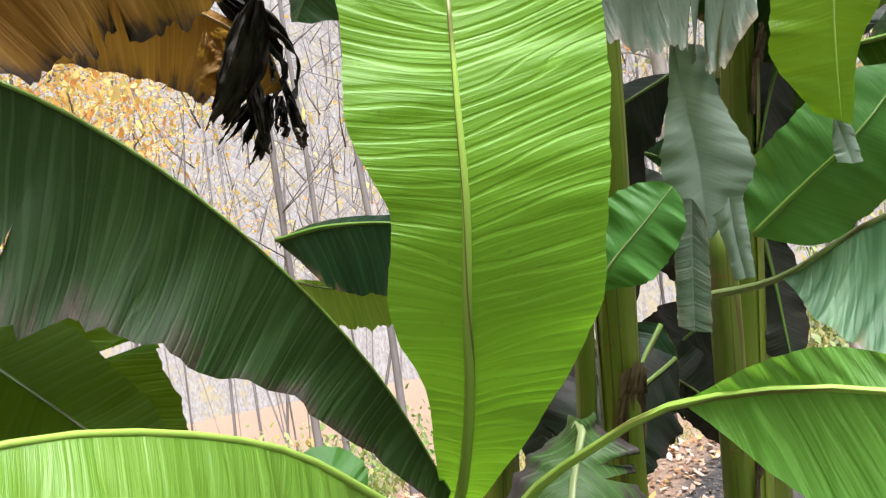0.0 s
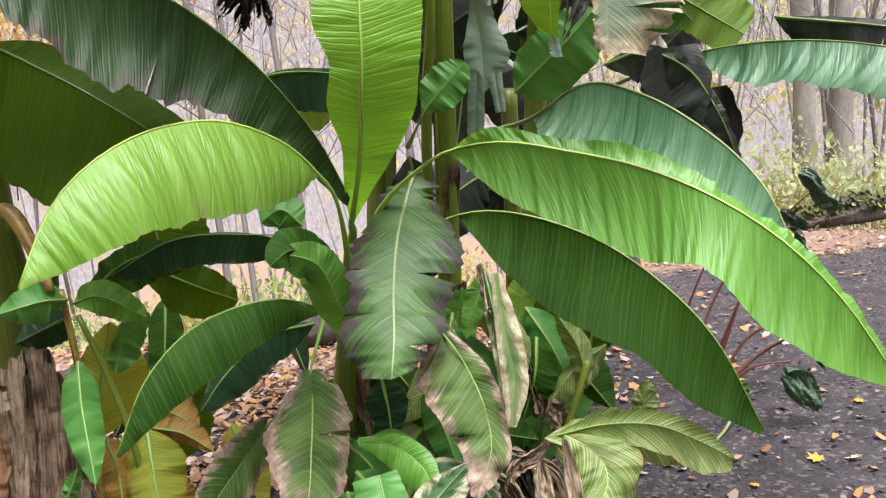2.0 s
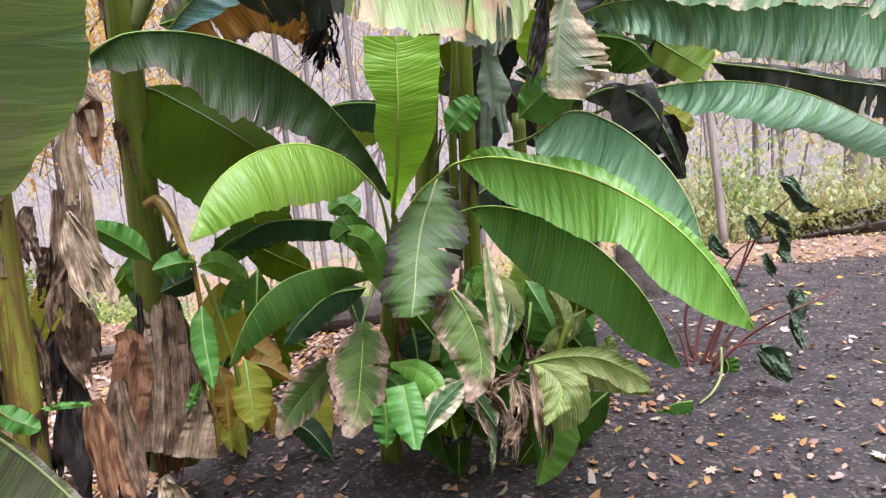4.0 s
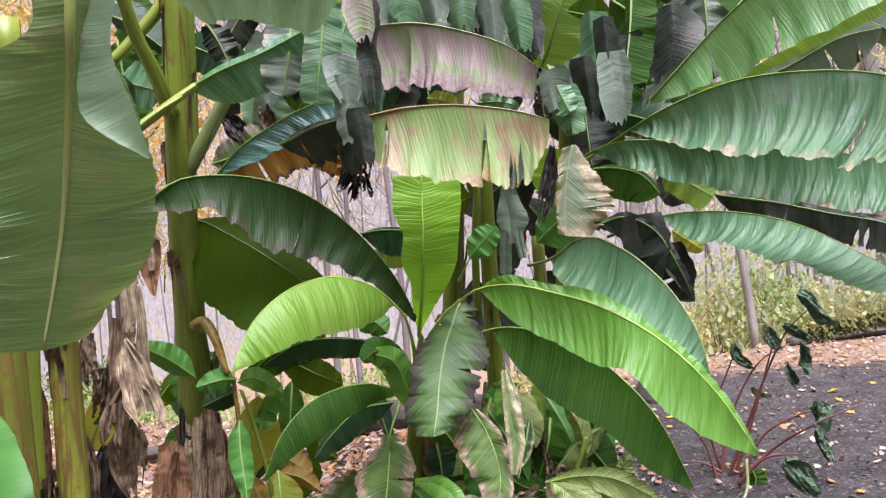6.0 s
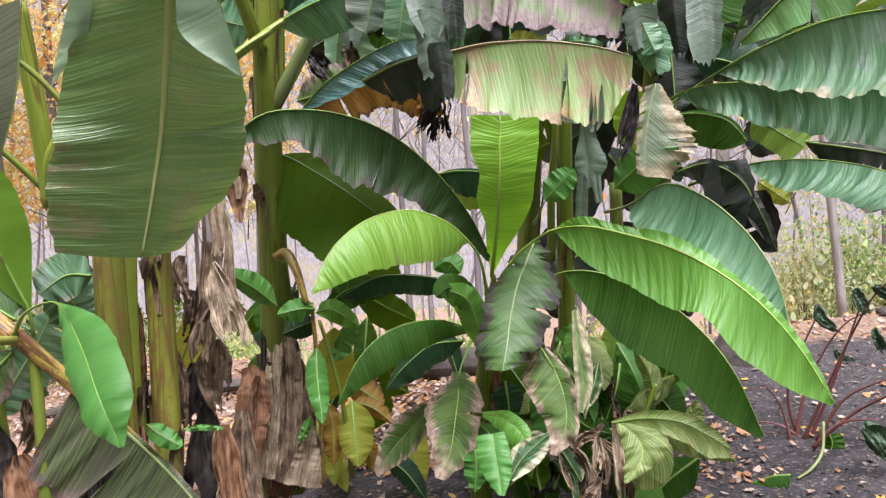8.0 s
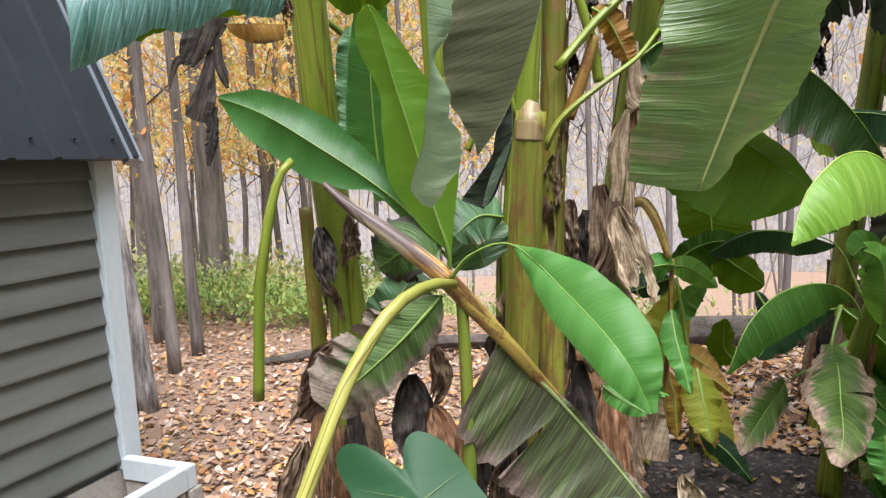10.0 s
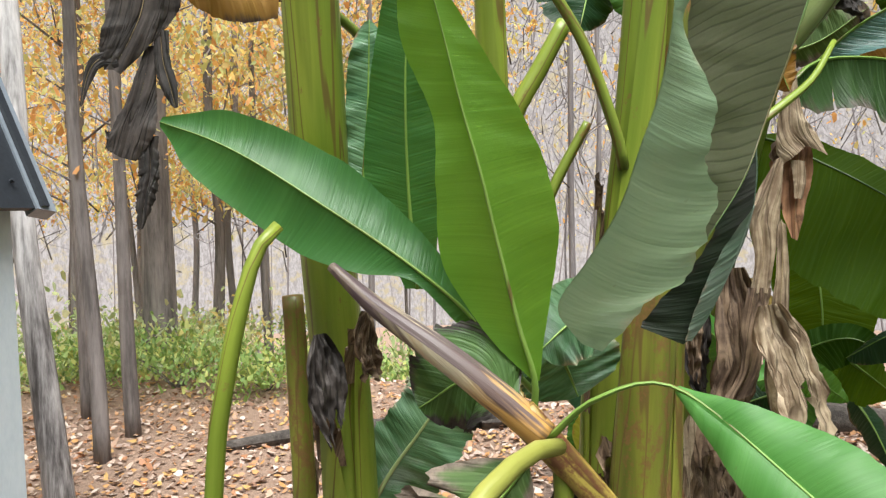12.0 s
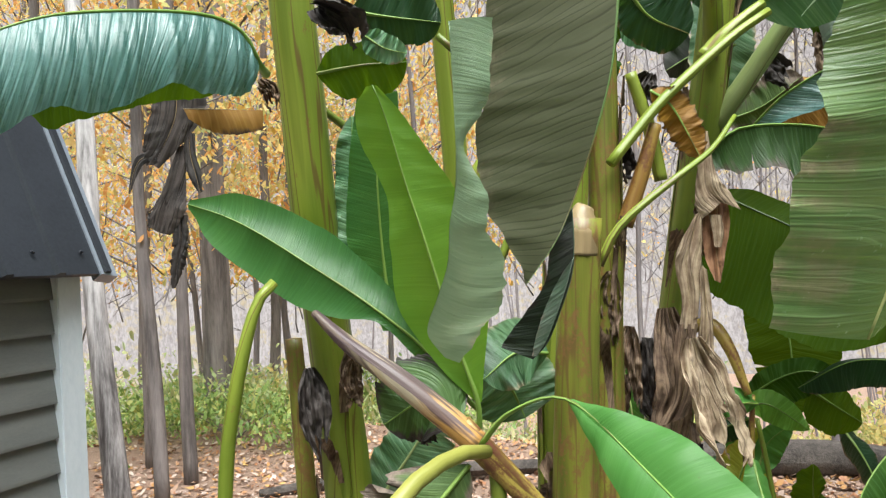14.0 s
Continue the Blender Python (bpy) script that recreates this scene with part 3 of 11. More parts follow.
def blade(plant, material, rib, left=None, right=None, n=64, rows=9, bow=0.06, wave=0.01, rag=0.03, slits=0, gap=0.01, pleat=0.003, crumple=0.0,
          rib_r=0.006, rib_mat="rib_green", petiole=None, label="", name="leaf"):
    """A leaf whose halves run from the midrib to an edge of their own. bow: how far a half bulges, as a share of its width; slits: tears from the edge
    towards the midrib; gap: how far they stand open; pleat: depth of the folds between the side veins; crumple: depth of dry creases."""
    SEED[0] += 1
    seed = SEED[0]
    rs = np.random.RandomState(seed)
    c = even(rib, n)
    far = np.r_[0, np.cumsum(np.linalg.norm(np.diff(c, axis=0), axis=1))]
    t = unit(np.gradient(c, axis=0))
    x = np.linspace(0, 1, n + 1)
    verts, faces, uv_m, uv_s = [], [], [], []
    v = np.linspace(0, 1, rows + 1)
    for sign, edge in ((-1, left), (1, right)):
        if edge is None:
            continue
        e = even(edge, n)
        ragged = 1 + rag * wobble(x, seed * 3 + sign, 40) + rag * 0.5 * wobble(x, seed * 5 + sign, 150)
        out = (e - c) * ragged[:, None]
        w = np.linalg.norm(out, axis=1)
        face = unit(np.cross(t, out)) * sign
        face = unit(face + np.roll(face, 1, 0) + np.roll(face, -1, 0)) if n > 4 else face
        long_wave = wobble(x, seed * 7 + sign, 12 + 8 * rs.rand()) * 1.1 + wobble(x, seed * 11 + sign, 42) * 0.35
        folds = wobble(x, seed * 17 + sign, 6.283 * far[-1] / 0.10) + (0.7 * wobble(x, seed * 19 + sign, 6.283 * far[-1] / 0.036) if n > 120 else 0)
        cuts = sorted(set(int(q) for q in (rs.rand(slits) * 0.84 + 0.08) * n)) if slits else []
        ends = [0] + cuts + [n]
        depth = [0.35 + 0.55 * rs.rand() for _ in ends]
        tilt = [rs.randn() for _ in ends]
        for j in range(len(ends) - 1):
            i0, i1 = ends[j], ends[j + 1]
            start = len(verts)
            for i in range(i0, i1 + 1):
                side = (i - i0) / max(1, i1 - i0)
                slit = depth[j] * (1 - side) + depth[j + 1] * side
                close = 0.0
                if slits:
                    close = (gap if i == i0 and j > 0 else 0) - (gap if i == i1 and j < len(ends) - 2 else 0)
                thin = min(1.0, w[i] / 0.04)
                for k in range(rows + 1):
                    u = v[k]
                    lift = bow * w[i] * 4 * u * (1 - u) + (wave * long_wave[i] * u ** 1.3 + pleat * folds[i] * min(1.0, u * 2.5)) * thin
                    if slits and u > 1 - slit:
                        lift += 0.30 * tilt[j] * w[i] * (u - 1 + slit) * (side - 0.5)
                    p = c[i] + out[i] * u + face[i] * lift
                    if crumple:
                        a = noise.noise((far[i] * 5 + seed, sign * u * w[i] * 55, seed * 0.7))
                        b = noise.noise((far[i] * 22, sign * u * w[i] * 90 + seed, 3.3))
                        p = p + face[i] * crumple * (1.2 - 3.4 * abs(a) - 1.0 * abs(b)) * thin
                    if close and u > 1 - slit:
                        p = p + t[i] * close * (u - 1 + slit) * 2.2
                    verts.append(p)
                    uv_m.append((far[i], sign * u * w[i]))
                    uv_s.append((x[i], u))
            r1 = rows + 1
            for i in range(i1 - i0):
                for k in range(rows):
                    q = (start + i * r1 + k, start + (i + 1) * r1 + k, start + (i + 1) * r1 + k + 1, start + i * r1 + k + 1)
                    faces.append(q if sign > 0 else q[::-1])
    ob = link_mesh(name, verts, faces, MAT[material], plant, label, uvs={"metres": uv_m, "share": uv_s})
    line = [tuple(q) for q in (petiole or [])] + [tuple(q) for q in rib]
    radii = [rib_r * (1.6 if petiole else 0.8), rib_r * 0.85, rib_r * 0.6, rib_r * 0.5, rib_r * 0.35, rib_r * 0.18]
    tube("midrib", line, radii, MAT[rib_mat], ob, sides=8, n=32, groove=0.5, seed=seed)
    return ob


def dead_leaf(plant, material, rib, n, wide, folds=3.0, crumple=0.02, label="", name="dead_leaf", split=0.35):
    """A dead leaf: a hanging sheet, shrunk into lengthwise folds, crumpled, and split into tongues at its end."""
    SEED[0] += 1
    rs = np.random.RandomState(SEED[0])
    rows, cols = 36, 20
    c, far = glide(rib, rows)
    t = unit(np.gradient(c, axis=0))
    s = unit(np.cross(t, np.asarray(n, float)))
    up = np.cross(s, t)
    u = np.linspace(-1, 1, cols + 1)
    phase, turn, bend = rs.rand(3) * 6.28, rs.rand() * 6.28, rs.randn(3)
    tongue = np.clip(1 - split * np.abs(wobble(u, SEED[0], 4.0)) * 1.5, 0.4, 1.0)
    verts, uv = [], []

    def crease(q):
        return 2 / math.pi * math.asin(math.sin(q))

    for i in range(rows + 1):
        x = i / rows
        w = wide * (0.35 + 0.65 * math.sin(min(1.0, x / 0.35) * 1.57)) * (1 - 0.62 * max(0.0, x - 0.55) ** 1.5 / 0.3) * (1 + 0.12 * math.sin(5 * x + phase[0]))
        if crumple <= 0.006:
            w = wide * (0.78 + 0.22 * math.sin(min(1.0, x / 0.3) * 1.57)) * (1 - 0.4 * max(0.0, x - 0.55) / 0.45)
        twist = 0.9 * bend[1] * (x - 0.3)
        sa, ua = s[i] * math.cos(twist) + up[i] * math.sin(twist), up[i] * math.cos(twist) - s[i] * math.sin(twist)
        for k in range(cols + 1):
            y = u[k]
            edge = 1 + 0.16 * noise.noise((x * 6, 5.0 * (y > 0), phase[2])) * abs(y)
            deep = wide * (0.42 * abs(y - 0.15 * bend[2]) * math.cos(turn + 1.4 * x) + 0.16 * min(folds, 2.0) * crease(2.2 * folds ** 0.5 * y + phase[0] + 1.1 * x * bend[0]))
            a, b = noise.noise((x * 2.5 + phase[0], y * 3.5, phase[1] * 3)), noise.noise((x * 7, y * 8 + phase[2], phase[0]))
            deep += (crumple if crumple > 0.006 else crumple * 0.2) * (1.5 - 3.6 * abs(a) - 1.8 * abs(b))
            along = min(x, tongue[k] + 0.05 * (x - tongue[k]))
            j = along * rows
            f0 = int(min(rows - 1, j))
            p = c[f0] * (1 - j + f0) + c[f0 + 1] * (j - f0)
            verts.append(p + sa * (y * w * 0.62 * edge) + ua * deep)
            uv.append((along * far[-1], y * wide))
    m = cols + 1
    faces = [(i * m + k, i * m + k + 1, (i + 1) * m + k + 1, (i + 1) * m + k) for i in range(rows) for k in range(cols) if not (i / rows > min(tongue[k], tongue[k + 1]) + 0.04)]
    return link_mesh(name, verts, faces, MAT[material], plant, label, uvs={"metres": uv, "share": [(0.4, 0.5)] * len(verts)})


def pseudostem(plant, points, r0, r1, material="stem", sheaths=5, dry=0, seed=1, label=""):
    """A banana stem: rolled sheaths over one another, some loose at the top, with dead ones hanging round the foot."""
    rs = np.random.RandomState(seed)
    tube("pseudostem", points, [r0, r0 * 0.95, (r0 + r1) / 2, r1], MAT[material], plant, label, sides=18, n=30, ridges=0.05, seed=seed)
    c, far = glide(points, 40)
    t = unit(np.gradient(c, axis=0))
    for j in range(sheaths):
        a0 = rs.rand() * 6.28
        top = int(40 * (0.25 + 0.7 * (j + rs.rand()) / sheaths))
        low = max(0, top - int(14 + 14 * rs.rand()))
        wide = 1.2 + rs.rand() * 1.0
        verts, uv, faces = [], [], []
        for i in range(low, top + 1):
            u = (i - low) / max(1, top - low)
            r = (r0 + (r1 - r0) * i / 40) * (1.06 + 0.16 * u ** 4) + 0.003
            s = unit(np.cross(t[i], [0, 1, 0.1]))
            f = np.cross(s, t[i])
            half = wide * (1 - 0.75 * u ** 3) / 2
            for k in range(7):
                a = a0 + half * (k / 3 - 1) + 0.25 * u
                verts.append(c[i] + (s * math.cos(a) + f * math.sin(a)) * r * (1 + 0.02 * (k % 2)))
                uv.append((far[i], a * r))
        for i in range(top - low):
            for k in range(6):
                faces.append((i * 7 + k, i * 7 + k + 1, (i + 1) * 7 + k + 1, (i + 1) * 7 + k))
        kind = rs.choice(["dry", "dryred", "rib_brown"]) if rs.rand() < 0.03 else material
        sheath = link_mesh("sheath", verts, faces, MAT[kind], plant, uvs={"metres": uv})
        verts, uv = [], []
        for i in range(5):
            f = i / 4
            q = min(40, top - 2 + int(round(3 * f)))
            r = (r0 + (r1 - r0) * q / 40) * (1.10 + 0.14 * f + 0.22 * f * f) + 0.004
            s = unit(np.cross(t[q], [0, 1, 0.1]))
            g = np.cross(s, t[q])
            half = wide * (0.44 - 0.14 * f)
            for k in range(9):
                a = a0 + half * (k / 4 - 1) + 0.25
                jag = 0.014 * rs.rand() * f - 0.02 * f * abs(k / 4 - 1)
                verts.append(c[q] + (s * math.cos(a) + g * math.sin(a)) * r * (1 + 0.07 * rs.randn() * f) + t[q] * jag)
                uv.append((far[q], a * r))
        link_mesh("dry_rim", verts, [(i * 9 + k, i * 9 + k + 1, i * 9 + k + 10, i * 9 + k + 9) for i in range(4) for k in range(8)], MAT["dry"], sheath, uvs={"metres": uv, "share": [(0.4, 0.5)] * len(verts)})
    for j in range(dry):
        a = rs.rand() * 6.28
        low_part = max(4, int(np.searchsorted(c[:, 2], 0.95)))
        i = min(39, int(low_part * (0.35 + 0.65 * rs.rand())))
        r = r0 + (r1 - r0) * i / 40
        way = np.array([math.cos(a), math.sin(a), 0])
        top = c[i] + way * r * 1.1
        foot = np.array([c[0][0], c[0][1], 0.02]) + way * (r0 * (1.3 + 0.9 * rs.rand()))
        drop = top[2] * (0.55 + 0.4 * rs.rand())
        low = top + (foot - top) * (drop / max(top[2], 0.01))
        mid = (top + low) / 2 + way * 0.02
        dead_leaf(plant, rs.choice(["dry", "drypale", "dryred", "dry", "drydark"]), [tuple(top), tuple(mid), tuple(low)], tuple(way), 0.05 + 0.06 * rs.rand(), 0.6 + 0.9 * rs.rand(), 0.010)

# ---- ground and wood materials ----
def soil_material():
    k = Nodes("soil")
    at = k.add("TexCoord").outputs["Object"]
    clod, grit = k.noise(at, 5.0, 6.0, 0.65), k.noise(at, 60.0, 5.0, 0.7)
    chip = k.add("TexVoronoi", None, Vector=at, Scale=55.0)
    c = k.mix(k.ramp(k.math("ADD", k.math("MULTIPLY", clod, 0.5), k.math("MULTIPLY", grit, 0.5)), 0.35, 0.65), (0.020, 0.017, 0.020), (0.085, 0.072, 0.080))
    fleck = k.ramp(k.add("SeparateColor", None, Color=chip.outputs["Color"]).outputs[0], 0.86, 0.90)
    c = k.mix(k.math("MULTIPLY", fleck, 0.6), c, (0.22, 0.18, 0.16))
    away = k.add("SeparateXYZ", None, Vector=at)
    edge = k.ramp(k.math("ADD", k.math("SUBTRACT", away.outputs[1], k.math("MULTIPLY", k.ramp(away.outputs[0], 0.2, 1.6), 1.9)), k.math("MULTIPLY", clod, 1.2)), 3.9, 4.5)
    side = k.ramp(k.math("ADD", k.math("MULTIPLY", away.outputs[0], -1.0), k.math("MULTIPLY", clod, 0.6)), 1.9, 2.5)
    c = k.mix(k.math("MAXIMUM", edge, side), c, k.mix(grit, (0.13, 0.080, 0.058), (0.44, 0.30, 0.225)))
    n = k.add("Bump", None, Strength=0.9, Distance=0.02, Height=k.math("ADD", clod, k.math("ADD", grit, k.math("MULTIPLY", chip.outputs["Distance"], -0.5)))).outputs[0]
    return k.out(k.add("BsdfPrincipled", None, Base_Color=c, Roughness=0.9, Normal=n).outputs[0])


def tinted_material(name, colours, through_light=0.3, rough=0.6):
    """Small leaves in several hues, one for each leaf."""
    k = Nodes(name)
    pick = k.math("FRACT", k.math("ADD", k.add("NewGeometry").outputs["Random Per Island"], k.add("ObjectInfo").outputs["Random"]))
    ramp = k.tree.nodes.new("ShaderNodeValToRGB")
    ramp.color_ramp.interpolation = "CONSTANT"
    while len(ramp.color_ramp.elements) < len(colours):
        ramp.color_ramp.elements.new(0.5)
    for i, c in enumerate(colours):
        ramp.color_ramp.elements[i].position, ramp.color_ramp.elements[i].color = i / len(colours), (*c, 1)
    k.put(ramp.inputs[0], pick)
    grain = k.noise(k.add("TexCoord").outputs["Object"], 90.0, 3.0)
    c = k.mix(k.math("MULTIPLY", grain, 0.35), ramp.outputs[0], (0.12, 0.07, 0.03))
    gloss = k.add("BsdfPrincipled", None, Base_Color=c, Roughness=rough)
    thin = k.add("BsdfTranslucent", None, Color=ramp.outputs[0])
    return k.out(k.add("MixShader", None, i0=through_light, i1=gloss.outputs[0], i2=thin.outputs[0]).outputs[0])


MAT["soil"] = soil_material()
MAT["bark"] = plain_material("bark", (0.085, 0.072, 0.070), (0.26, 0.225, 0.22), 9.0, (1, 1, 0.12), 0.9, 0.9, 40.0)
MAT["bark_pale"] = plain_material("bark_pale", (0.22, 0.19, 0.18), (0.42, 0.38, 0.36), 4.0, (1, 1, 0.25), 0.9, 0.9, 35.0)
MAT["bark_far"] = plain_material("bark_far", (0.13, 0.115, 0.122), (0.25, 0.225, 0.235), 2.0, (1, 1, 0.2), 0.95, 0.3, 20.0, jitter=0.4)
MAT["birch"] = plain_material("birch", (0.055, 0.046, 0.046), (0.66, 0.62, 0.63), 7.0, (1, 1, 0.13), 0.85, 1.0, 30.0)
MAT["moss"] = plain_material("moss", (0.05, 0.06, 0.015), (0.20, 0.19, 0.06), 4.0, (1, 1, 1), 0.95, 1.0, 50.0)
MAT["log"] = plain_material("log", (0.03, 0.025, 0.022), (0.12, 0.10, 0.09), 6.0, (1, 1, 1), 0.95, 1.0, 50.0)
MAT["autumn"] = tinted_material("autumn_leaves", [(0.82, 0.56, 0.14), (0.84, 0.46, 0.14), (0.86, 0.70, 0.26), (0.80, 0.40, 0.14), (0.86, 0.68, 0.30), (0.66, 0.64, 0.24)], 0.5)
MAT["gold"] = tinted_material("gold_leaves", [(0.66, 0.58, 0.22), (0.58, 0.58, 0.24), (0.46, 0.52, 0.22), (0.70, 0.54, 0.20)], 0.45)
MAT["shrub"] = tinted_material("shrub_leaves", [(0.26, 0.40, 0.10), (0.36, 0.50, 0.15), (0.22, 0.36, 0.11), (0.50, 0.54, 0.16)], 0.4)
# green paled so that distant haze is painted into the leaves
MAT["haze_green"] = tinted_material("haze_green_leaves", [(0.42, 0.52, 0.24), (0.55, 0.60, 0.30), (0.48, 0.55, 0.34), (0.62, 0.58, 0.32), (0.50, 0.58, 0.28)], 0.45)
MAT["litter"] = tinted_material("litter_leaves", [(0.46, 0.24, 0.12), (0.50, 0.32, 0.23), (0.56, 0.42, 0.35), (0.40, 0.18, 0.09), (0.58, 0.36, 0.13), (0.46, 0.35, 0.31), (0.24, 0.13, 0.09), (0.66, 0.55, 0.49), (0.52, 0.27, 0.10), (0.34, 0.22, 0.17)], 0.1)
MAT["maple"] = tinted_material("maple_leaves", [(0.62, 0.52, 0.40), (0.62, 0.36, 0.06), (0.56, 0.48, 0.40), (0.66, 0.48, 0.08), (0.48, 0.24, 0.10)], 0.1)
MAT["chips"] = tinted_material("wood_chips", [(0.04, 0.035, 0.032), (0.10, 0.085, 0.08), (0.06, 0.05, 0.05), (0.26, 0.22, 0.20), (0.08, 0.065, 0.06)], 0.0, 0.85)
MAT["siding"] = plain_material("siding", (0.11, 0.115, 0.112), (0.15, 0.155, 0.15), 2.0, (1, 1, 6), 0.55, 0.12, 70.0, jitter=0.06)
MAT["trim"] = plain_material("trim", (0.48, 0.54, 0.61), (0.58, 0.63, 0.69), 3.0, (1, 1, 0.4), 0.5, 0.15, 60.0)
MAT["metal"] = plain_material("roof_metal", (0.022, 0.025, 0.032), (0.036, 0.04, 0.05), 3.0, (1, 1, 1), 0.42, 0.05, 80.0, 0.35)
MAT["flashing"] = plain_material("flashing", (0.22, 0.25, 0.30), (0.30, 0.33, 0.38), 3.0, (1, 1, 1), 0.35, 0.04, 80.0, 0.3)
MAT["timber"] = plain_material("timber", (0.25, 0.23, 0.22), (0.42, 0.40, 0.38), 3.0, (0.3, 1, 1), 0.8, 0.3, 60.0)


# ---- ground ----
def height(x, y):
    rise = 0.02 * math.sin(x * 1.7) * math.cos(y * 1.3) + 0.035 * noise.noise((x * 0.8, y * 0.8, 0.0))
    rise = rise * min(1.0, max(abs(x), abs(y)) / 2.0 + 0.4) - 0.01
    a, far = math.atan2(y + 1.0, x), math.hypot(x, y + 1.0)
    side = min(1.0, max(0.0, (abs(a - 1.72) - 0.28) / 0.35))
    back = min(1.0, max(0.0, (1.5 - abs(a - 1.6)) / 0.3))
    return rise - back * min(8.0, 0.36 * max(0.0, far - 6.2 - 2.7 * side))


def spaced(lo, hi, dense_lo, dense_hi, fine):
    out = list(np.arange(dense_lo, dense_hi + 1e-6, fine))
    step, v = fine, dense_hi
    while v < hi:
        step *= 1.35
        v = min(v + step, hi)
        out.append(v)
    step, v = fine, dense_lo
    while v > lo:
        step *= 1.35
        v = max(v - step, lo)
        out.insert(0, v)
    return out


xs, ys = spaced(-1500, 1500, -7, 6, 0.16), spaced(-1500, 1500, -4, 9, 0.16)
points = [(x, y, height(x, y)) for y in ys for x in xs]
cells = [(j * len(xs) + i, j * len(xs) + i + 1, (j + 1) * len(xs) + i + 1, (j + 1) * len(xs) + i) for j in range(len(ys) - 1) for i in range(len(xs) - 1)]
tagged(link_mesh("ground", points, cells, MAT["soil"]), "dark bare soil path and woodland floor under fallen leaves", "ground", kind="structure")


def scatter(name, material, centres, sizes, rs, flat=0.3, outline=5, label="", category=""):
    """Many small leaves as one mesh: each a bent outline of its own."""
    n = len(centres)
    centres, sizes = np.asarray(centres), np.asarray(sizes)
    turn = rs.rand(n) * 6.283
    tilt = rs.randn(n, 2) * flat
    angles = np.linspace(0, 6.283, outline, endpoint=False)
    radius = np.where(np.arange(outline) % 2 == 0, 1.0, 0.62) if outline > 5 else np.array([1.0, 0.55, 0.8, 0.8, 0.55])[:outline]
    ca, sa = np.cos(angles[None] + turn[:, None]), np.sin(angles[None] + turn[:, None])
    r = sizes[:, None] * radius[None] * (0.8 + 0.4 * rs.rand(n, outline))
    x, y = ca * r, sa * r
    z = x * tilt[:, :1] + y * tilt[:, 1:] + 0.25 * np.abs(rs.randn(n, outline)) * sizes[:, None] * min(1, flat * 2)
    pts = np.stack([x, y, z], 2) + centres[:, None, :]
    verts = pts.reshape(-1, 3)
    faces = [tuple(range(i * outline, (i + 1) * outline)) for i in range(n)]
    ob = link_mesh(name, verts, faces, material, smooth=False)
    return tagged(ob, label, category, kind="stuff") if label else ob


rs = np.random.RandomState(11)


def litter_density(x, y):
    """How thick the fallen leaves lie: thick in the wood, thin on the bare path."""
    return 1.0 if y > 3.4 + 1.9 * min(1.0, max(0.0, (x - 0.2) / 1.4)) or x < -1.6 + 0.15 * y and y > -1.6 else (0.9 if y > 1.9 and x < 0.5 else 0.4 if y > 1.9 and x < 1.3 else 0.05)


spots, sizes = [], []
while len(spots) < 64000:
    d = 1.5 + 16 * rs.rand() ** 1.3
    a = rs.rand() * 3.6 - 0.25
    x, y = -0.3 + d * math.cos(a), -1.0 + d * math.sin(a)
    if rs.rand() < litter_density(x, y) and not (x < -3.0 and y < 0.5):
        spots.append((x, y, height(x, y) + 0.006 + 0.02 * rs.rand()))
        sizes.append(0.013 + 0.024 * rs.rand())
for x, y in zip(rs.rand(2600) * 2.3 - 1.7, rs.rand(2600) * 2.8 + 1.9):
    spots.append((x, y, height(x, y) + 0.01 + 0.03 * rs.rand()))
    sizes.append(0.02 + 0.025 * rs.rand())
scatter("leaf_litter", MAT["litter"], spots, sizes, rs, 0.35, 5, "thick litter of brown and orange fallen leaves", "leaf litter")
spots = [(x, y, height(x, y) + 0.004) for x, y in zip(rs.rand(9000) * 6.5 - 2.0, rs.rand(9000) * 6.5 - 1.2)]
scatter("bark_mulch", MAT["chips"], spots, 0.006 + 0.012 * rs.rand(9000), rs, 0.4, 5, "dark bark mulch strewn with small chips", "mulch")


# ---- trees of the wood ----
def leaf_cloud(name, material, centres, spread, count, size, parent, rs, drop=0.35):
    """Sprays of small leaves round the ends of the twigs."""
    centres = np.asarray(centres)
    at = centres[rs.randint(0, len(centres), count)]
    pos = at + rs.randn(count, 3) * np.array([spread, spread, spread * drop])
    ob = scatter(name, material, pos, size * (0.6 + 0.8 * rs.rand(count)), rs, 0.9, 5)
    ob.parent = parent
    return ob


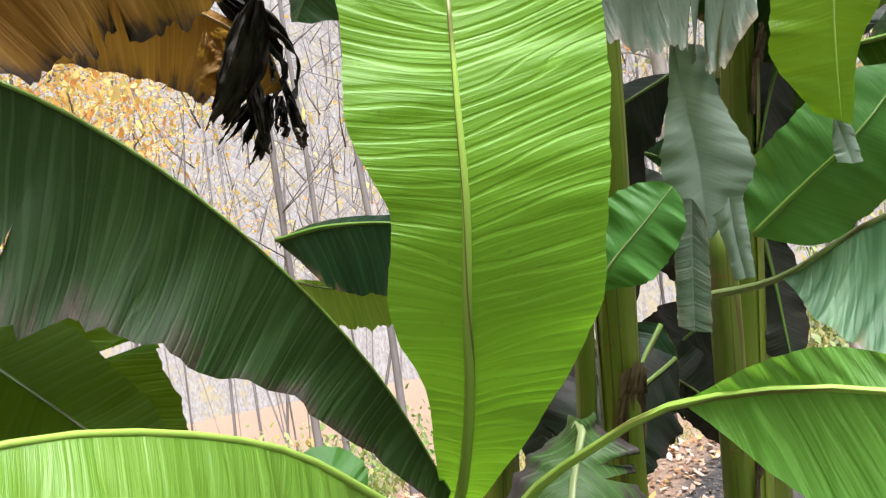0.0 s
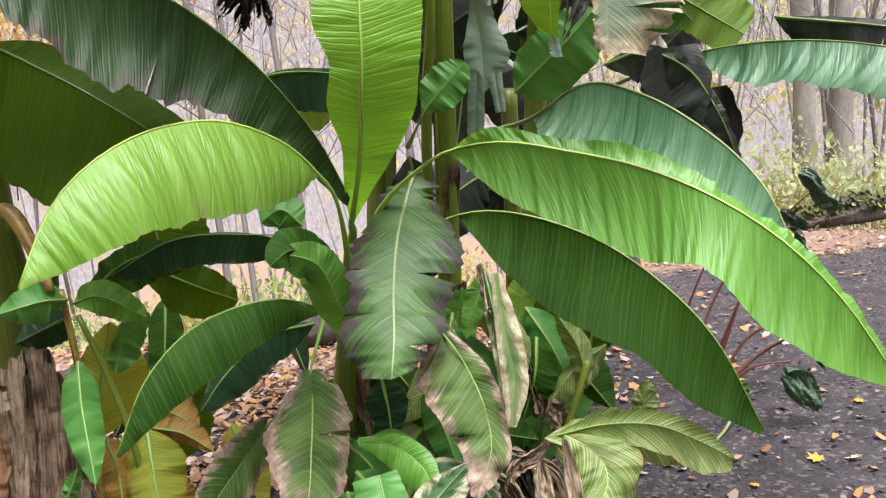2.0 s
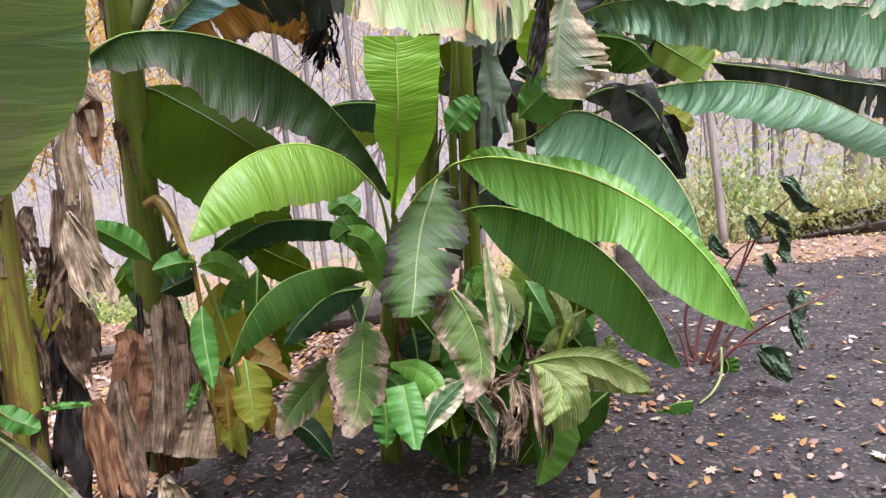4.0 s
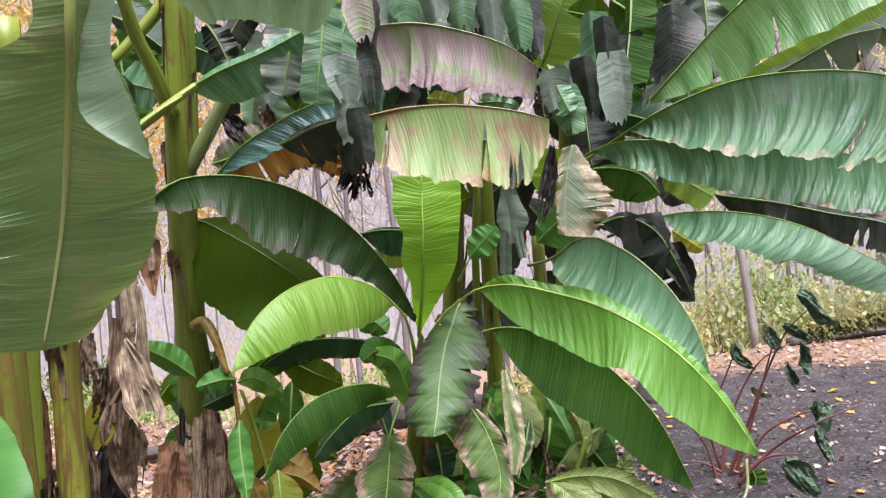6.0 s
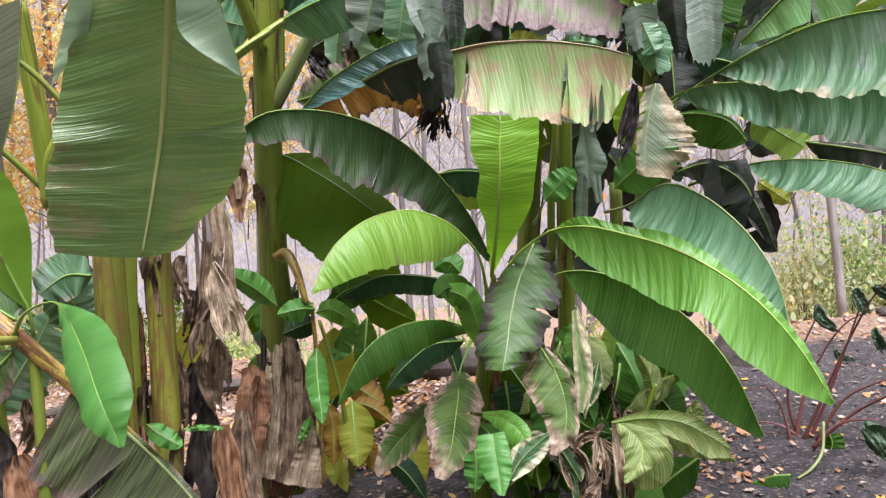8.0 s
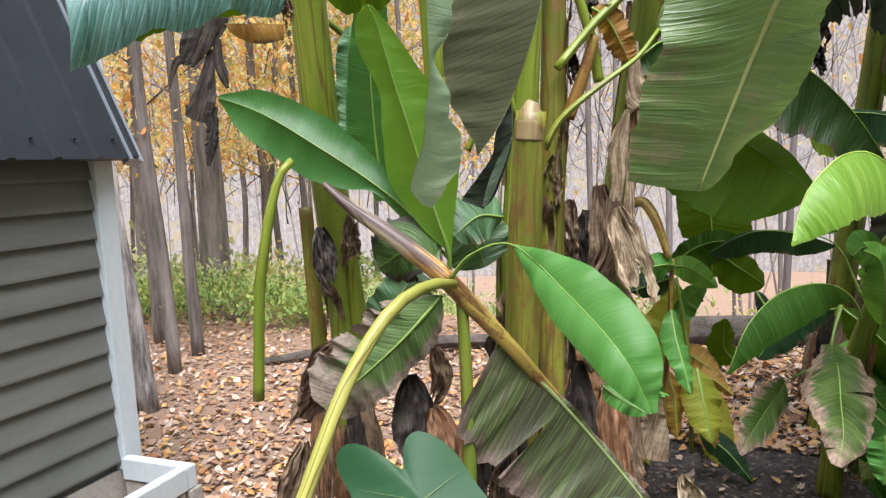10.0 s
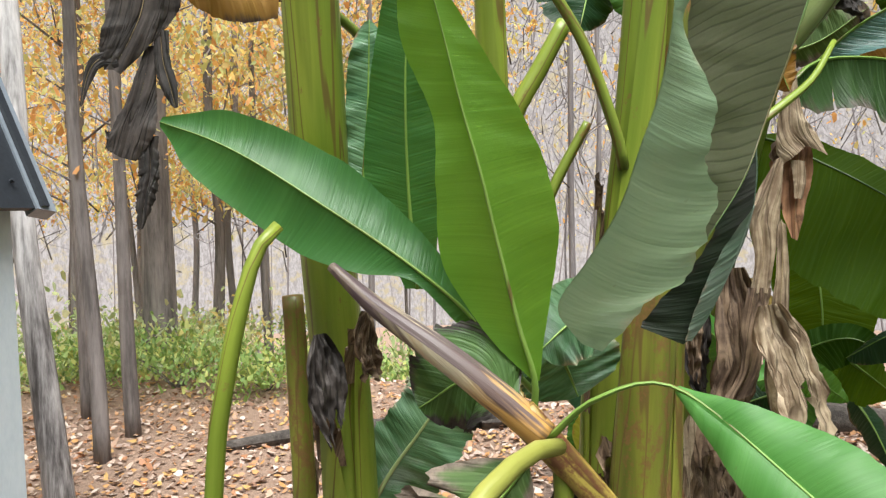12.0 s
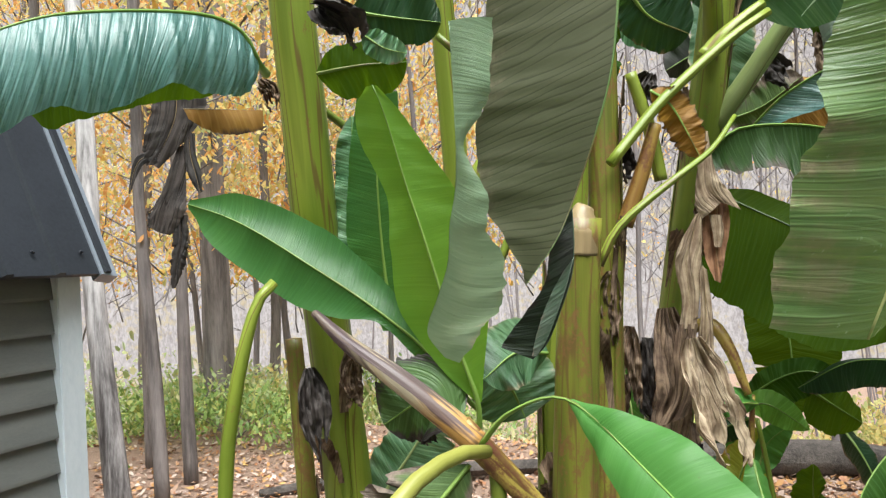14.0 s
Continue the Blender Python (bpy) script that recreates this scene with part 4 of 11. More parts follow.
def tree(at, r, tall, lean, material, crown=None, low=1.9, leaves=500, reach=1.3, seed=0, label="", spread=0.4, size=0.05, limbs=7):
    rs = np.random.RandomState(seed)
    root = tagged(new("tree"), label, "tree", "trees of the wood")
    x, y = at
    line = [(x + lean[0] * u * tall + 0.04 * rs.randn() * u * tall * 0.3, y + lean[1] * u * tall + 0.04 * rs.randn() * u * tall * 0.3, height(x, y) + u * tall - 0.1) for u in (0, 0.12, 0.3, 0.5, 0.75, 1.0)]
    tube("trunk", line, [r * 1.35, r * 1.02, r * 0.9, r * 0.72, r * 0.45], MAT[material], root, sides=12, n=24, ridges=0.07, seed=seed)
    ends = []
    c, _ = glide(line, 20)
    for j in range(limbs):
        up_to = min(0.9, max(0.1, (low - height(x, y)) / tall))
        u = up_to + (0.95 - up_to) * (j + rs.rand()) / limbs
        p = c[min(20, int(u * 20))]
        a = rs.rand() * 6.283
        long_ = reach * (0.5 + 0.7 * rs.rand())
        q = p + np.array([math.cos(a) * long_ * 0.5, math.sin(a) * long_ * 0.5, long_ * 0.25])
        e = p + np.array([math.cos(a) * long_, math.sin(a) * long_, long_ * (0.3 + 0.3 * rs.rand())])
        tube("limb", [tuple(p), tuple(q), tuple(e)], [r * 0.22, r * 0.14, r * 0.04], MAT[material], root, sides=5, n=6)
        ends += [q, e, (q + e) / 2, e + rs.randn(3) * 0.25]
    if crown:
        leaf_cloud("crown", MAT[crown], ends, spread, leaves, size, root, rs)
    return root


LABEL_TREE = "slender grey tree trunk in the autumn wood"
tree((-4.43, 1.63), 0.062, 6.0, (-0.10, 0.02), "birch", None, seed=1, label="pale birch trunk with peeling split bark", limbs=3, low=3.0)
tree((-4.92, 2.42), 0.042, 8.0, (-0.02, 0.01), "bark", "autumn", seed=2, label=LABEL_TREE, leaves=1500, low=2.2, size=0.026)
tree((-5.15, 2.97), 0.045, 7.0, (-0.015, 0.02), "bark", "autumn", seed=3, label=LABEL_TREE, leaves=1400, low=2.3, size=0.026)
tree((-6.83, 5.27), 0.15, 11.0, (0.035, 0.0), "bark", "gold", seed=4, label="stout dark tree trunk in the autumn wood", leaves=2200, low=2.6, reach=2.0, size=0.03)
tree((-6.2, 2.6), 0.05, 7.0, (-0.01, 0.0), "bark", "autumn", seed=5, label=LABEL_TREE, leaves=1700, low=2.0, size=0.028)
tree((-6.0, 3.4), 0.055, 8.0, (0.0, 0.01), "bark", "autumn", seed=6, label=LABEL_TREE, leaves=1700, low=2.1, size=0.028)
tree((2.99, 6.69), 0.04, 9.0, (-0.06, 0.0), "bark_pale", "gold", seed=7, label="leaning grey trunk behind the path", leaves=350, low=2.6)
tree((2.2, 9.0), 0.10, 9.0, (-0.01, 0.0), "bark_pale", "gold", seed=8, label=LABEL_TREE, leaves=500, low=1.8)
tree((5.6, 9.0), 0.14, 10.0, (0.0, 0.0), "bark_pale", "gold", seed=9, label=LABEL_TREE, leaves=500, low=2.4)
tree((6.3, 9.4), 0.16, 10.0, (0.01, 0.0), "bark_pale", None, seed=10, label=LABEL_TREE, low=3.0)
for j in range(36):
    rs = np.random.RandomState(300 + j)
    left = j % 2 == 0
    a = rs.uniform(2.02, 2.75) if left else rs.uniform(0.55, 1.9)
    d = rs.uniform(8, 19)
    tree((d * math.cos(a), d * math.sin(a)), rs.uniform(0.03, 0.075) if left else rs.uniform(0.02, 0.045), rs.uniform(8, 12), (rs.randn() * 0.02, rs.randn() * 0.02), "bark" if left and rs.rand() < 0.6 else "bark_far",
         ("autumn" if rs.rand() < 0.75 else "gold") if left else ("gold" if a < 1.15 else None), seed=40 + j, label=LABEL_TREE, leaves=3400 if left else 900,
         low=1.7 if left else 1.5, reach=1.9, spread=0.5, size=0.034, limbs=10)
rs = np.random.RandomState(77)
verts, faces = [], []
for j in range(150):
    a, d = rs.uniform(0.25, 3.0), rs.uniform(17, 48)
    x, y, r, h = d * math.cos(a), d * math.sin(a), rs.uniform(0.02, 0.07), rs.uniform(9, 16)
    lx, ly = rs.randn(2) * 1.1
    n0 = len(verts)
    for z, q in ((-9.0, 1.0), (h, 0.45)):
        for k in range(6):
            verts.append((x + lx * z / h + r * q * math.cos(k * 1.047), y + ly * z / h + r * q * math.sin(k * 1.047), z))
    faces += [(n0 + k, n0 + (k + 1) % 6, n0 + 6 + (k + 1) % 6, n0 + 6 + k) for k in range(6)]
for j in range(8500):
    a, d = rs.uniform(0.25, 3.0), rs.uniform(9, 30)
    x, y, z = d * math.cos(a), d * math.sin(a), rs.uniform(0.8, 9.0)
    way = np.array([rs.randn(), rs.randn(), abs(rs.randn()) * 0.9 + 0.2])
    way = way / np.linalg.norm(way) * rs.uniform(0.5, 2.2)
    bend = rs.randn(3) * 0.18
    n0 = len(verts)
    for u, r in ((0, 0.016), (0.5, 0.010), (1, 0.003)):
        c = np.array([x, y, z]) + way * u + bend * math.sin(3.14 * u)
        verts += [tuple(c + r * np.array(q)) for q in ((1, 0, 0), (-0.5, 0.87, 0), (-0.5, -0.87, 0))]
    for r in (0, 3):
        faces += [(n0 + r + k, n0 + r + (k + 1) % 3, n0 + r + 3 + (k + 1) % 3, n0 + r + 3 + k) for k in range(3)]
tagged(link_mesh("distant_trunks", verts, faces, MAT["bark_far"]), "distant bare grey trunks and twigs of the wood", "woods", kind="stuff")
for name, mat, lo, hi, count, z0, z1 in (("distant_foliage", "autumn", 2.0, 2.9, 13000, 1.8, 11.0), ("distant_foliage", "gold", 0.3, 1.3, 11000, 0.3, 7.0), ("distant_foliage", "autumn", 1.3, 2.0, 2200, 1.0, 8.0)):
    a, d = rs.uniform(lo, hi, count), rs.uniform(14, 42, count)
    lump = np.array([noise.noise((x * 0.35, y * 0.35, z * 0.6)) for x, y, z in zip(d * np.cos(a), d * np.sin(a), np.linspace(0, 9, count))])
    pos = np.stack([d * np.cos(a), d * np.sin(a), z0 + (z1 - z0) * rs.rand(count) + lump * 1.5], 1)
    scatter(name, MAT[mat], pos, 0.045 + 0.045 * rs.rand(count), rs, 0.9, 5, "distant yellow and orange foliage of the wood", "woods")


def shrub(at, wide, tall, material, count, seed, size=0.035, label="low green undergrowth in the wood"):
    rs = np.random.RandomState(seed)
    root = tagged(new("shrub"), label, "shrub", "undergrowth")
    ends, base = [], height(*at)
    for j in range(9):
        a = rs.rand() * 6.283
        e = np.array([at[0] + math.cos(a) * wide * rs.rand(), at[1] + math.sin(a) * wide * rs.rand(), base + tall * (0.45 + 0.55 * rs.rand())])
        tube("twig", [(at[0], at[1], base - 0.02), ((at[0] + e[0]) / 2, (at[1] + e[1]) / 2, base + (e[2] - base) * 0.6), tuple(e)], [0.008, 0.005, 0.002], MAT["bark"], root, sides=4, n=5)
        ends += [e, e * 0.7 + np.array([at[0], at[1], base + 0.1]) * 0.3]
    leaf_cloud("crown", MAT[material], ends, wide * 0.32, count, size, root, rs, 0.4)
    return root


for j, (x, y, w, h, m, c) in enumerate([(-5.9, 4.4, 0.8, 0.5, "shrub", 500), (-5.0, 4.6, 0.7, 0.42, "shrub", 400), (-6.9, 4.3, 0.8, 0.45, "shrub", 400), (-7.8, 4.6, 0.9, 0.5, "shrub", 400), (-4.4, 6.2, 0.9, 0.5, "shrub", 400),
                                       (3.5, 8.2, 0.7, 1.9, "shrub", 500), (3.1, 8.8, 0.8, 1.6, "gold", 500), (4.6, 8.6, 0.9, 1.2, "gold", 600), (5.4, 8.4, 1.0, 1.1, "gold", 700), (2.3, 8.0, 0.7, 1.5, "gold", 400), (6.6, 8.2, 1.0, 1.1, "gold", 600)]):
    shrub((x, y), w, h, m, c * 3, 500 + j, 0.024)

for j in range(34):
    rs = np.random.RandomState(900 + j)
    a, d = rs.uniform(0.4, 2.8), rs.uniform(9, 17)
    shrub((d * math.cos(a), d * math.sin(a)), rs.uniform(0.7, 1.3), rs.uniform(0.6, 1.7), "gold" if rs.rand() < 0.6 else "shrub", 1100, 950 + j, 0.035, "yellowing undergrowth between the trunks")
# farther undergrowth, mostly in leaf colours with the haze painted in
for j in range(60):
    rs = np.random.RandomState(1300 + j)
    a, d = (rs.uniform(1.98, 2.72), rs.uniform(8.5, 18)) if j % 5 else (rs.uniform(0.62, 1.25), rs.uniform(8.0, 13))
    shrub((d * math.cos(a), d * math.sin(a)), rs.uniform(0.8, 1.5), rs.uniform(0.9, 2.0) * (0.45 if j % 5 else 1.0), "haze_green" if rs.rand() < 0.75 else "gold", 1000, 1400 + j, 0.034, "green undergrowth between the trunks, paled to put haze into its colour")
# unseen screen of leaves behind the camera, added to block light from the low sky
rs = np.random.RandomState(55)
count = 4200
a, d = rs.uniform(3.3, 6.1, count), rs.uniform(9, 17, count)
scatter("woodland_edge", MAT["shrub"], np.stack([d * np.cos(a), d * np.sin(a), 8 * rs.rand(count)], 1), 0.2 + 0.2 * rs.rand(count), rs, 0.9, 5, "unseen screen of large green leaves behind the camera, added to block low sky light", "woods")

# fallen logs
log = tube("mossy_log", [(3.3, 6.5, 0.02), (4.2, 6.75, 0.06), (5.6, 7.2, 0.10), (7.2, 7.8, 0.12)], [0.07, 0.16, 0.21, 0.24], MAT["log"], sides=24, n=60, squash=0.75, ridges=0.30, seed=4)
tagged(log, "fallen log thick with moss beside the path", "log")
rs = np.random.RandomState(91)
line, _ = glide([(3.3, 6.5, 0.02), (4.2, 6.75, 0.06), (5.6, 7.2, 0.10), (7.2, 7.8, 0.12)], 60)
q = rs.randint(2, 60, 2600)
side = rs.randn(2600) * 0.75
r = 0.07 + 0.17 * (q / 60) ** 0.6
tufts = line[q] + np.stack([0.33 * np.sin(side) * r, -np.sin(side) * r, np.cos(side) * r * 0.8], 1) + rs.randn(2600, 3) * 0.012
scatter("moss", MAT["moss"], tufts, 0.018 + 0.022 * rs.rand(2600), rs, 0.8, 5, "tufts of yellow-green moss on the fallen log", "moss")
tagged(tube("fallen_log", [(-1.9, 4.0, 0.05), (-1.2, 4.1, 0.10), (-0.4, 4.3, 0.10), (0.3, 4.4, 0.06)], [0.10, 0.13, 0.13, 0.09], MAT["log"], sides=12, n=20, ridges=0.12, seed=6), "dark rotting log among the leaf litter", "log")
tagged(tube("fallen_log", [(-4.3, 2.75, 0.04), (-3.7, 3.2, 0.07), (-3.0, 3.6, 0.07), (-2.4, 3.9, 0.05)], [0.04, 0.06, 0.06, 0.05], MAT["log"], sides=10, n=16, ridges=0.12, seed=8), "thin dark branch lying in the leaf litter", "log")
tagged(tube("tree_stump", [(1.55, 4.6, -0.05), (1.6, 4.6, 0.2), (1.62, 4.62, 0.42)], [0.30, 0.24, 0.22], MAT["log"], sides=14, n=8, ridges=0.14, seed=10), "dark rotten stump behind the elephant ear", "stump")

# far side of the valley, its haze painted into pale tones
k = Nodes("far_wood")
at = k.add("TexCoord").outputs["Object"]
bark_lines = k.noise(k.add("VectorMath", {"operation": "MULTIPLY"}, i0=at, i1=(1.0, 1.0, 0.06)).outputs[0], 2.6, 4.0, 0.6)
tufts = k.noise(at, 0.5, 6.0, 0.7)
twigs = k.noise(k.add("VectorMath", {"operation": "MULTIPLY"}, i0=at, i1=(1.0, 1.0, 0.45)).outputs[0], 5.5, 3.0, 0.75)
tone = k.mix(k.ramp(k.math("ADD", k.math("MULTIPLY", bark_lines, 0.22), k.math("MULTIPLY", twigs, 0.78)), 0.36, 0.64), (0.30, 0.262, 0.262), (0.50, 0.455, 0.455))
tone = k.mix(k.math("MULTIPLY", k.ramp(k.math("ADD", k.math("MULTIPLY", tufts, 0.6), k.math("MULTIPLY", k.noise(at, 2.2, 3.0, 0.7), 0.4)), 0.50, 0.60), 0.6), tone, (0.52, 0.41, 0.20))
# added glow: the ring lights itself to pass for bright distance
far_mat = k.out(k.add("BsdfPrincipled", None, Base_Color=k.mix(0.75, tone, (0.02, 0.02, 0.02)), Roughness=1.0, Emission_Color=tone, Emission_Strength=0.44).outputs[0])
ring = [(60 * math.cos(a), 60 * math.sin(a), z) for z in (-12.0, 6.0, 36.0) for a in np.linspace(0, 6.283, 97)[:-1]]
tagged(link_mesh("backdrop", ring, [(r * 96 + i, r * 96 + (i + 1) % 96, (r + 1) * 96 + (i + 1) % 96, (r + 1) * 96 + i) for r in range(2) for i in range(96)], far_mat), "far wood, its haze painted in pale tones and glow", "backdrop", kind="structure")


# ---- shed ----
def box(bm, lo, hi, bevel=0.0):
    made = bmesh.ops.create_cube(bm, size=1.0)
    size = [b - a for a, b in zip(lo, hi)]
    mid = [(a + b) / 2 for a, b in zip(lo, hi)]
    for v in made["verts"]:
        v.co = Vector((v.co.x * size[0] + mid[0], v.co.y * size[1] + mid[1], v.co.z * size[2] + mid[2]))
    if bevel:
        edges = list({e for v in made["verts"] for e in v.link_edges})
        bmesh.ops.bevel(bm, geom=edges, offset=bevel, segments=2, affect="EDGES")
    return bm


def slab(name, lo, hi, material, parent=None, label="", bevel=0.004):
    return part(name, box(bmesh.new(), lo, hi, bevel), MAT[material], parent, label)


shed = thing("garden_shed", "grey garden shed with lap siding and steep dark metal roof", "shed")
WX, WY, EAVE = -3.20, 0.30, 1.70
slab("wall", (-5.6, -2.6, 0.30), (WX - 0.02, WY - 0.02, EAVE + 0.1), "siding", shed)
course = 0.128
z = 0.34
board = None
while z < EAVE - 0.02:
    for face in (0, 1):
        bm = bmesh.new()
        if face == 0:
            q = [(WX - 0.02, z), (WX + 0.012, z), (WX + 0.012, z + 0.012), (WX - 0.008, z + course), (WX - 0.02, z + course)]
            ring0 = [bm.verts.new((x, -2.6, h)) for x, h in q]
            ring1 = [bm.verts.new((x, WY - 0.06, h)) for x, h in q]
        else:
            q = [(WY - 0.02, z), (WY + 0.012, z), (WY + 0.012, z + 0.012), (WY - 0.008, z + course), (WY - 0.02, z + course)]
            ring0 = [bm.verts.new((-5.6, y, h)) for y, h in q]
            ring1 = [bm.verts.new((WX - 0.06, y, h)) for y, h in q]
        for i in range(5):
            bm.faces.new((ring0[i], ring0[(i + 1) % 5], ring1[(i + 1) % 5], ring1[i]))
        bm.faces.new(ring0[::-1]), bm.faces.new(ring1)
        bmesh.ops.recalc_face_normals(bm, faces=bm.faces)
        part("siding_board", bm, MAT["siding"], shed)
    z += course
slab("corner_post", (WX - 0.055, WY - 0.075, 0.30), (WX + 0.035, WY + 0.028, EAVE + 0.02), "trim", shed, "pale blue-grey painted corner board")
slab("skirt", (-5.6, -2.6, 0.0), (WX, WY, 0.30), "timber", shed)
# steep lower slope of the roof with standing ribs, then the flatter upper slope
EX, EY, RISE, RUN = -3.10, 0.40, 0.95, 0.44


def roof_panel(x0, z0, x1, z1, parent):
    up = Vector((x1 - x0, 0, z1 - z0))
    out = Vector((-(z0 - z1), 0, (x0 - x1))).normalized()
    bm = bmesh.new()
    prof, y = [], -2.8
    while y < EY - 0.03:
        prof += [(y, 0.0), (y + 0.155, 0.0), (y + 0.163, 0.018), (y + 0.187, 0.018), (y + 0.195, 0.0)]
        y += 0.2
    prof.append((EY, 0.0))
    prof = [(p, h) for p, h in prof if p <= EY]
    rows = []
    for base in (Vector((x0, 0, z0)), Vector((x0, 0, z0)) + up):
        rows.append([bm.verts.new((base.x + out.x * (h + 0.02), p, base.z + out.z * (h + 0.02))) for p, h in prof])
        rows.append([bm.verts.new((base.x, p, base.z)) for p, h in prof])
    for i in range(len(prof) - 1):
        bm.faces.new((rows[0][i], rows[0][i + 1], rows[2][i + 1], rows[2][i]))
        bm.faces.new((rows[1][i + 1], rows[1][i], rows[3][i], rows[3][i + 1]))
        bm.faces.new((rows[0][i], rows[1][i], rows[1][i + 1], rows[0][i + 1]))
    bmesh.ops.recalc_face_normals(bm, faces=bm.faces)
    return part("roof_panel", bm, MAT["metal"], parent)


roof_panel(EX, EAVE, EX - RUN, EAVE + RISE, shed)
roof_panel(EX - RUN, EAVE + RISE, -4.4, EAVE + RISE + 0.45, shed)
roof_panel(-4.4, EAVE + RISE + 0.45, -4.4 - (4.4 + EX - RUN), EAVE + RISE, shed)
bm = bmesh.new()
flash = [(EX + 0.028, EAVE - 0.005), (EX - RUN + 0.028, EAVE + RISE - 0.005), (EX - RUN - 0.02, EAVE + RISE - 0.06), (EX - 0.02, EAVE - 0.03)]
a0 = [bm.verts.new((x, EY - 0.055, h + 0.012)) for x, h in flash]
a1 = [bm.verts.new((x, EY + 0.02, h)) for x, h in flash]
for i in range(4):
    bm.faces.new((a0[i], a0[(i + 1) % 4], a1[(i + 1) % 4], a1[i]))
bm.faces.new(a0[::-1]), bm.faces.new(a1)
bmesh.ops.recalc_face_normals(bm, faces=bm.faces)
part("rake_flashing", bm, MAT["flashing"], shed, "grey-blue metal edge of the roof")
for y in np.arange(-2.5, EY - 0.05, 0.2):
    bm = bmesh.new()
    spot = Vector((EX - 0.035 + 0.028, y - 0.1 + 0.09, EAVE + 0.085 + 0.01))
    bmesh.ops.create_cone(bm, cap_ends=True, segments=6, radius1=0.008, radius2=0.006, depth=0.012, matrix=Matrix.Translation(spot) @ Euler((0, radians(65), 0)).to_matrix().to_4x4())
    part("screw", bm, MAT["metal"], shed)

bed = thing("planter_frame", "low white-painted timber frame against the shed", "planter frame")
slab("rail", (WX + 0.04, 0.20, 0.27), (-2.78, 0.25, 0.37), "trim", bed)
slab("rail", (-2.83, -0.75, 0.27), (-2.78, 0.196, 0.37), "trim", bed)
slab("post", (-2.85, 0.20, -0.02), (-2.77, 0.27, 0.266), "timber", bed)
slab("post", (-2.85, -0.75, -0.02), (-2.77, -0.67, 0.266), "timber", bed)
slab("side_board", (-2.815, -0.66, 0.0), (-2.79, 0.19, 0.262), "timber", bed)
slab("side_board", (WX + 0.04, 0.21, 0.0), (-2.86, 0.24, 0.262), "timber", bed)


# ---- heart-shaped elephant ear leaf ----
def heart_leaf(root, at, across, down, wide, long_, material, foot, seed=0):
    """A heart-shaped blade: across and down span its face."""
    rs = np.random.RandomState(seed)
    at, u, v = np.array(at), unit(np.array(across, float)), unit(np.array(down, float))
    out = np.cross(u, v)
    verts, uv, sh, faces, N, R = [], [], [], [], 60, 9
    for i in range(N + 1):
        a = 2 * math.pi * i / N
        edge = 0.62 + 0.38 * math.cos(a) if abs(a - math.pi) > 0.45 else 0.62 + 0.38 * math.cos(a) - 0.0
        lobe = 1.0 - 0.55 * math.exp(-((a - math.pi) / 0.42) ** 2) + 0.16 * math.exp(-((abs(a - math.pi) - 0.75) / 0.4) ** 2)
        r = (0.72 + 0.28 * math.cos(a) ** 3 * (1 if math.cos(a) > 0 else 0.2)) * lobe * (1 + 0.02 * math.sin(9 * a + seed))
        for k in range(R + 1):
            s = k / R
            x, y = math.sin(a) * r * s * wide, math.cos(a) * r * s * long_
            z = 0.05 * wide * math.sin(5 * a + seed) * s * s - 0.18 * abs(x) - 0.25 * max(0, y) * s
            verts.append(at + u * x + v * y + out * z * -1)
            uv.append((y + 0.3 * abs(x), x)), sh.append((0.3, s * 0.9))
    faces = [(i * (R + 1) + k, (i + 1) * (R + 1) + k, (i + 1) * (R + 1) + k + 1, i * (R + 1) + k + 1) for i in range(N) for k in range(R)]
    ob = link_mesh("leaf", verts, faces, MAT[material], root, uvs={"metres": uv, "share": sh})
    for a in (0, 0.55, -0.55, 1.2, -1.2, 1.9, -1.9):
        e = at + u * math.sin(a) * wide * 0.62 + v * math.cos(a) * long_ * 0.62 + out * 0.16 * abs(math.sin(a)) * wide * 0.6
        tube("vein", [tuple(at - out * 0.002), tuple((at + e) / 2 - out * 0.002), tuple(e)], [0.0012, 0.0007, 0.0003], MAT["rib_dark"], ob, sides=5, n=8)
    tube("stalk", [tuple(at + out * 0.002), tuple(at * 0.5 + np.array(foot) * 0.5 + out * 0.05), tuple(foot)], [0.006, 0.009, 0.012], MAT["rib_green"], root, n=10)


ear = thing("elephant_ear", "elephant ear with one smooth heart-shaped green leaf", "elephant ear", "low plants")
heart_leaf(ear, (-1.14, -0.93, 0.97), (0.86, 0.42, 0.10), (0.55, -0.25, -0.55), 0.17, 0.25, "heart", (-1.45, -0.55, 0.0), 2)

# the young plant in the middle of the clump
young = thing("banana_plant", "young banana plant with broad bright green leaves in dark soil", "banana plant", "banana plants")
pseudostem(young, [(-0.222, 1.329, 0.076), (-0.176, 1.246, 0.548), (-0.099, 1.114, 0.926), (-0.043, 0.997, 1.200)], 0.050, 0.025, material="stem_bright", sheaths=3, dry=2, seed=3)
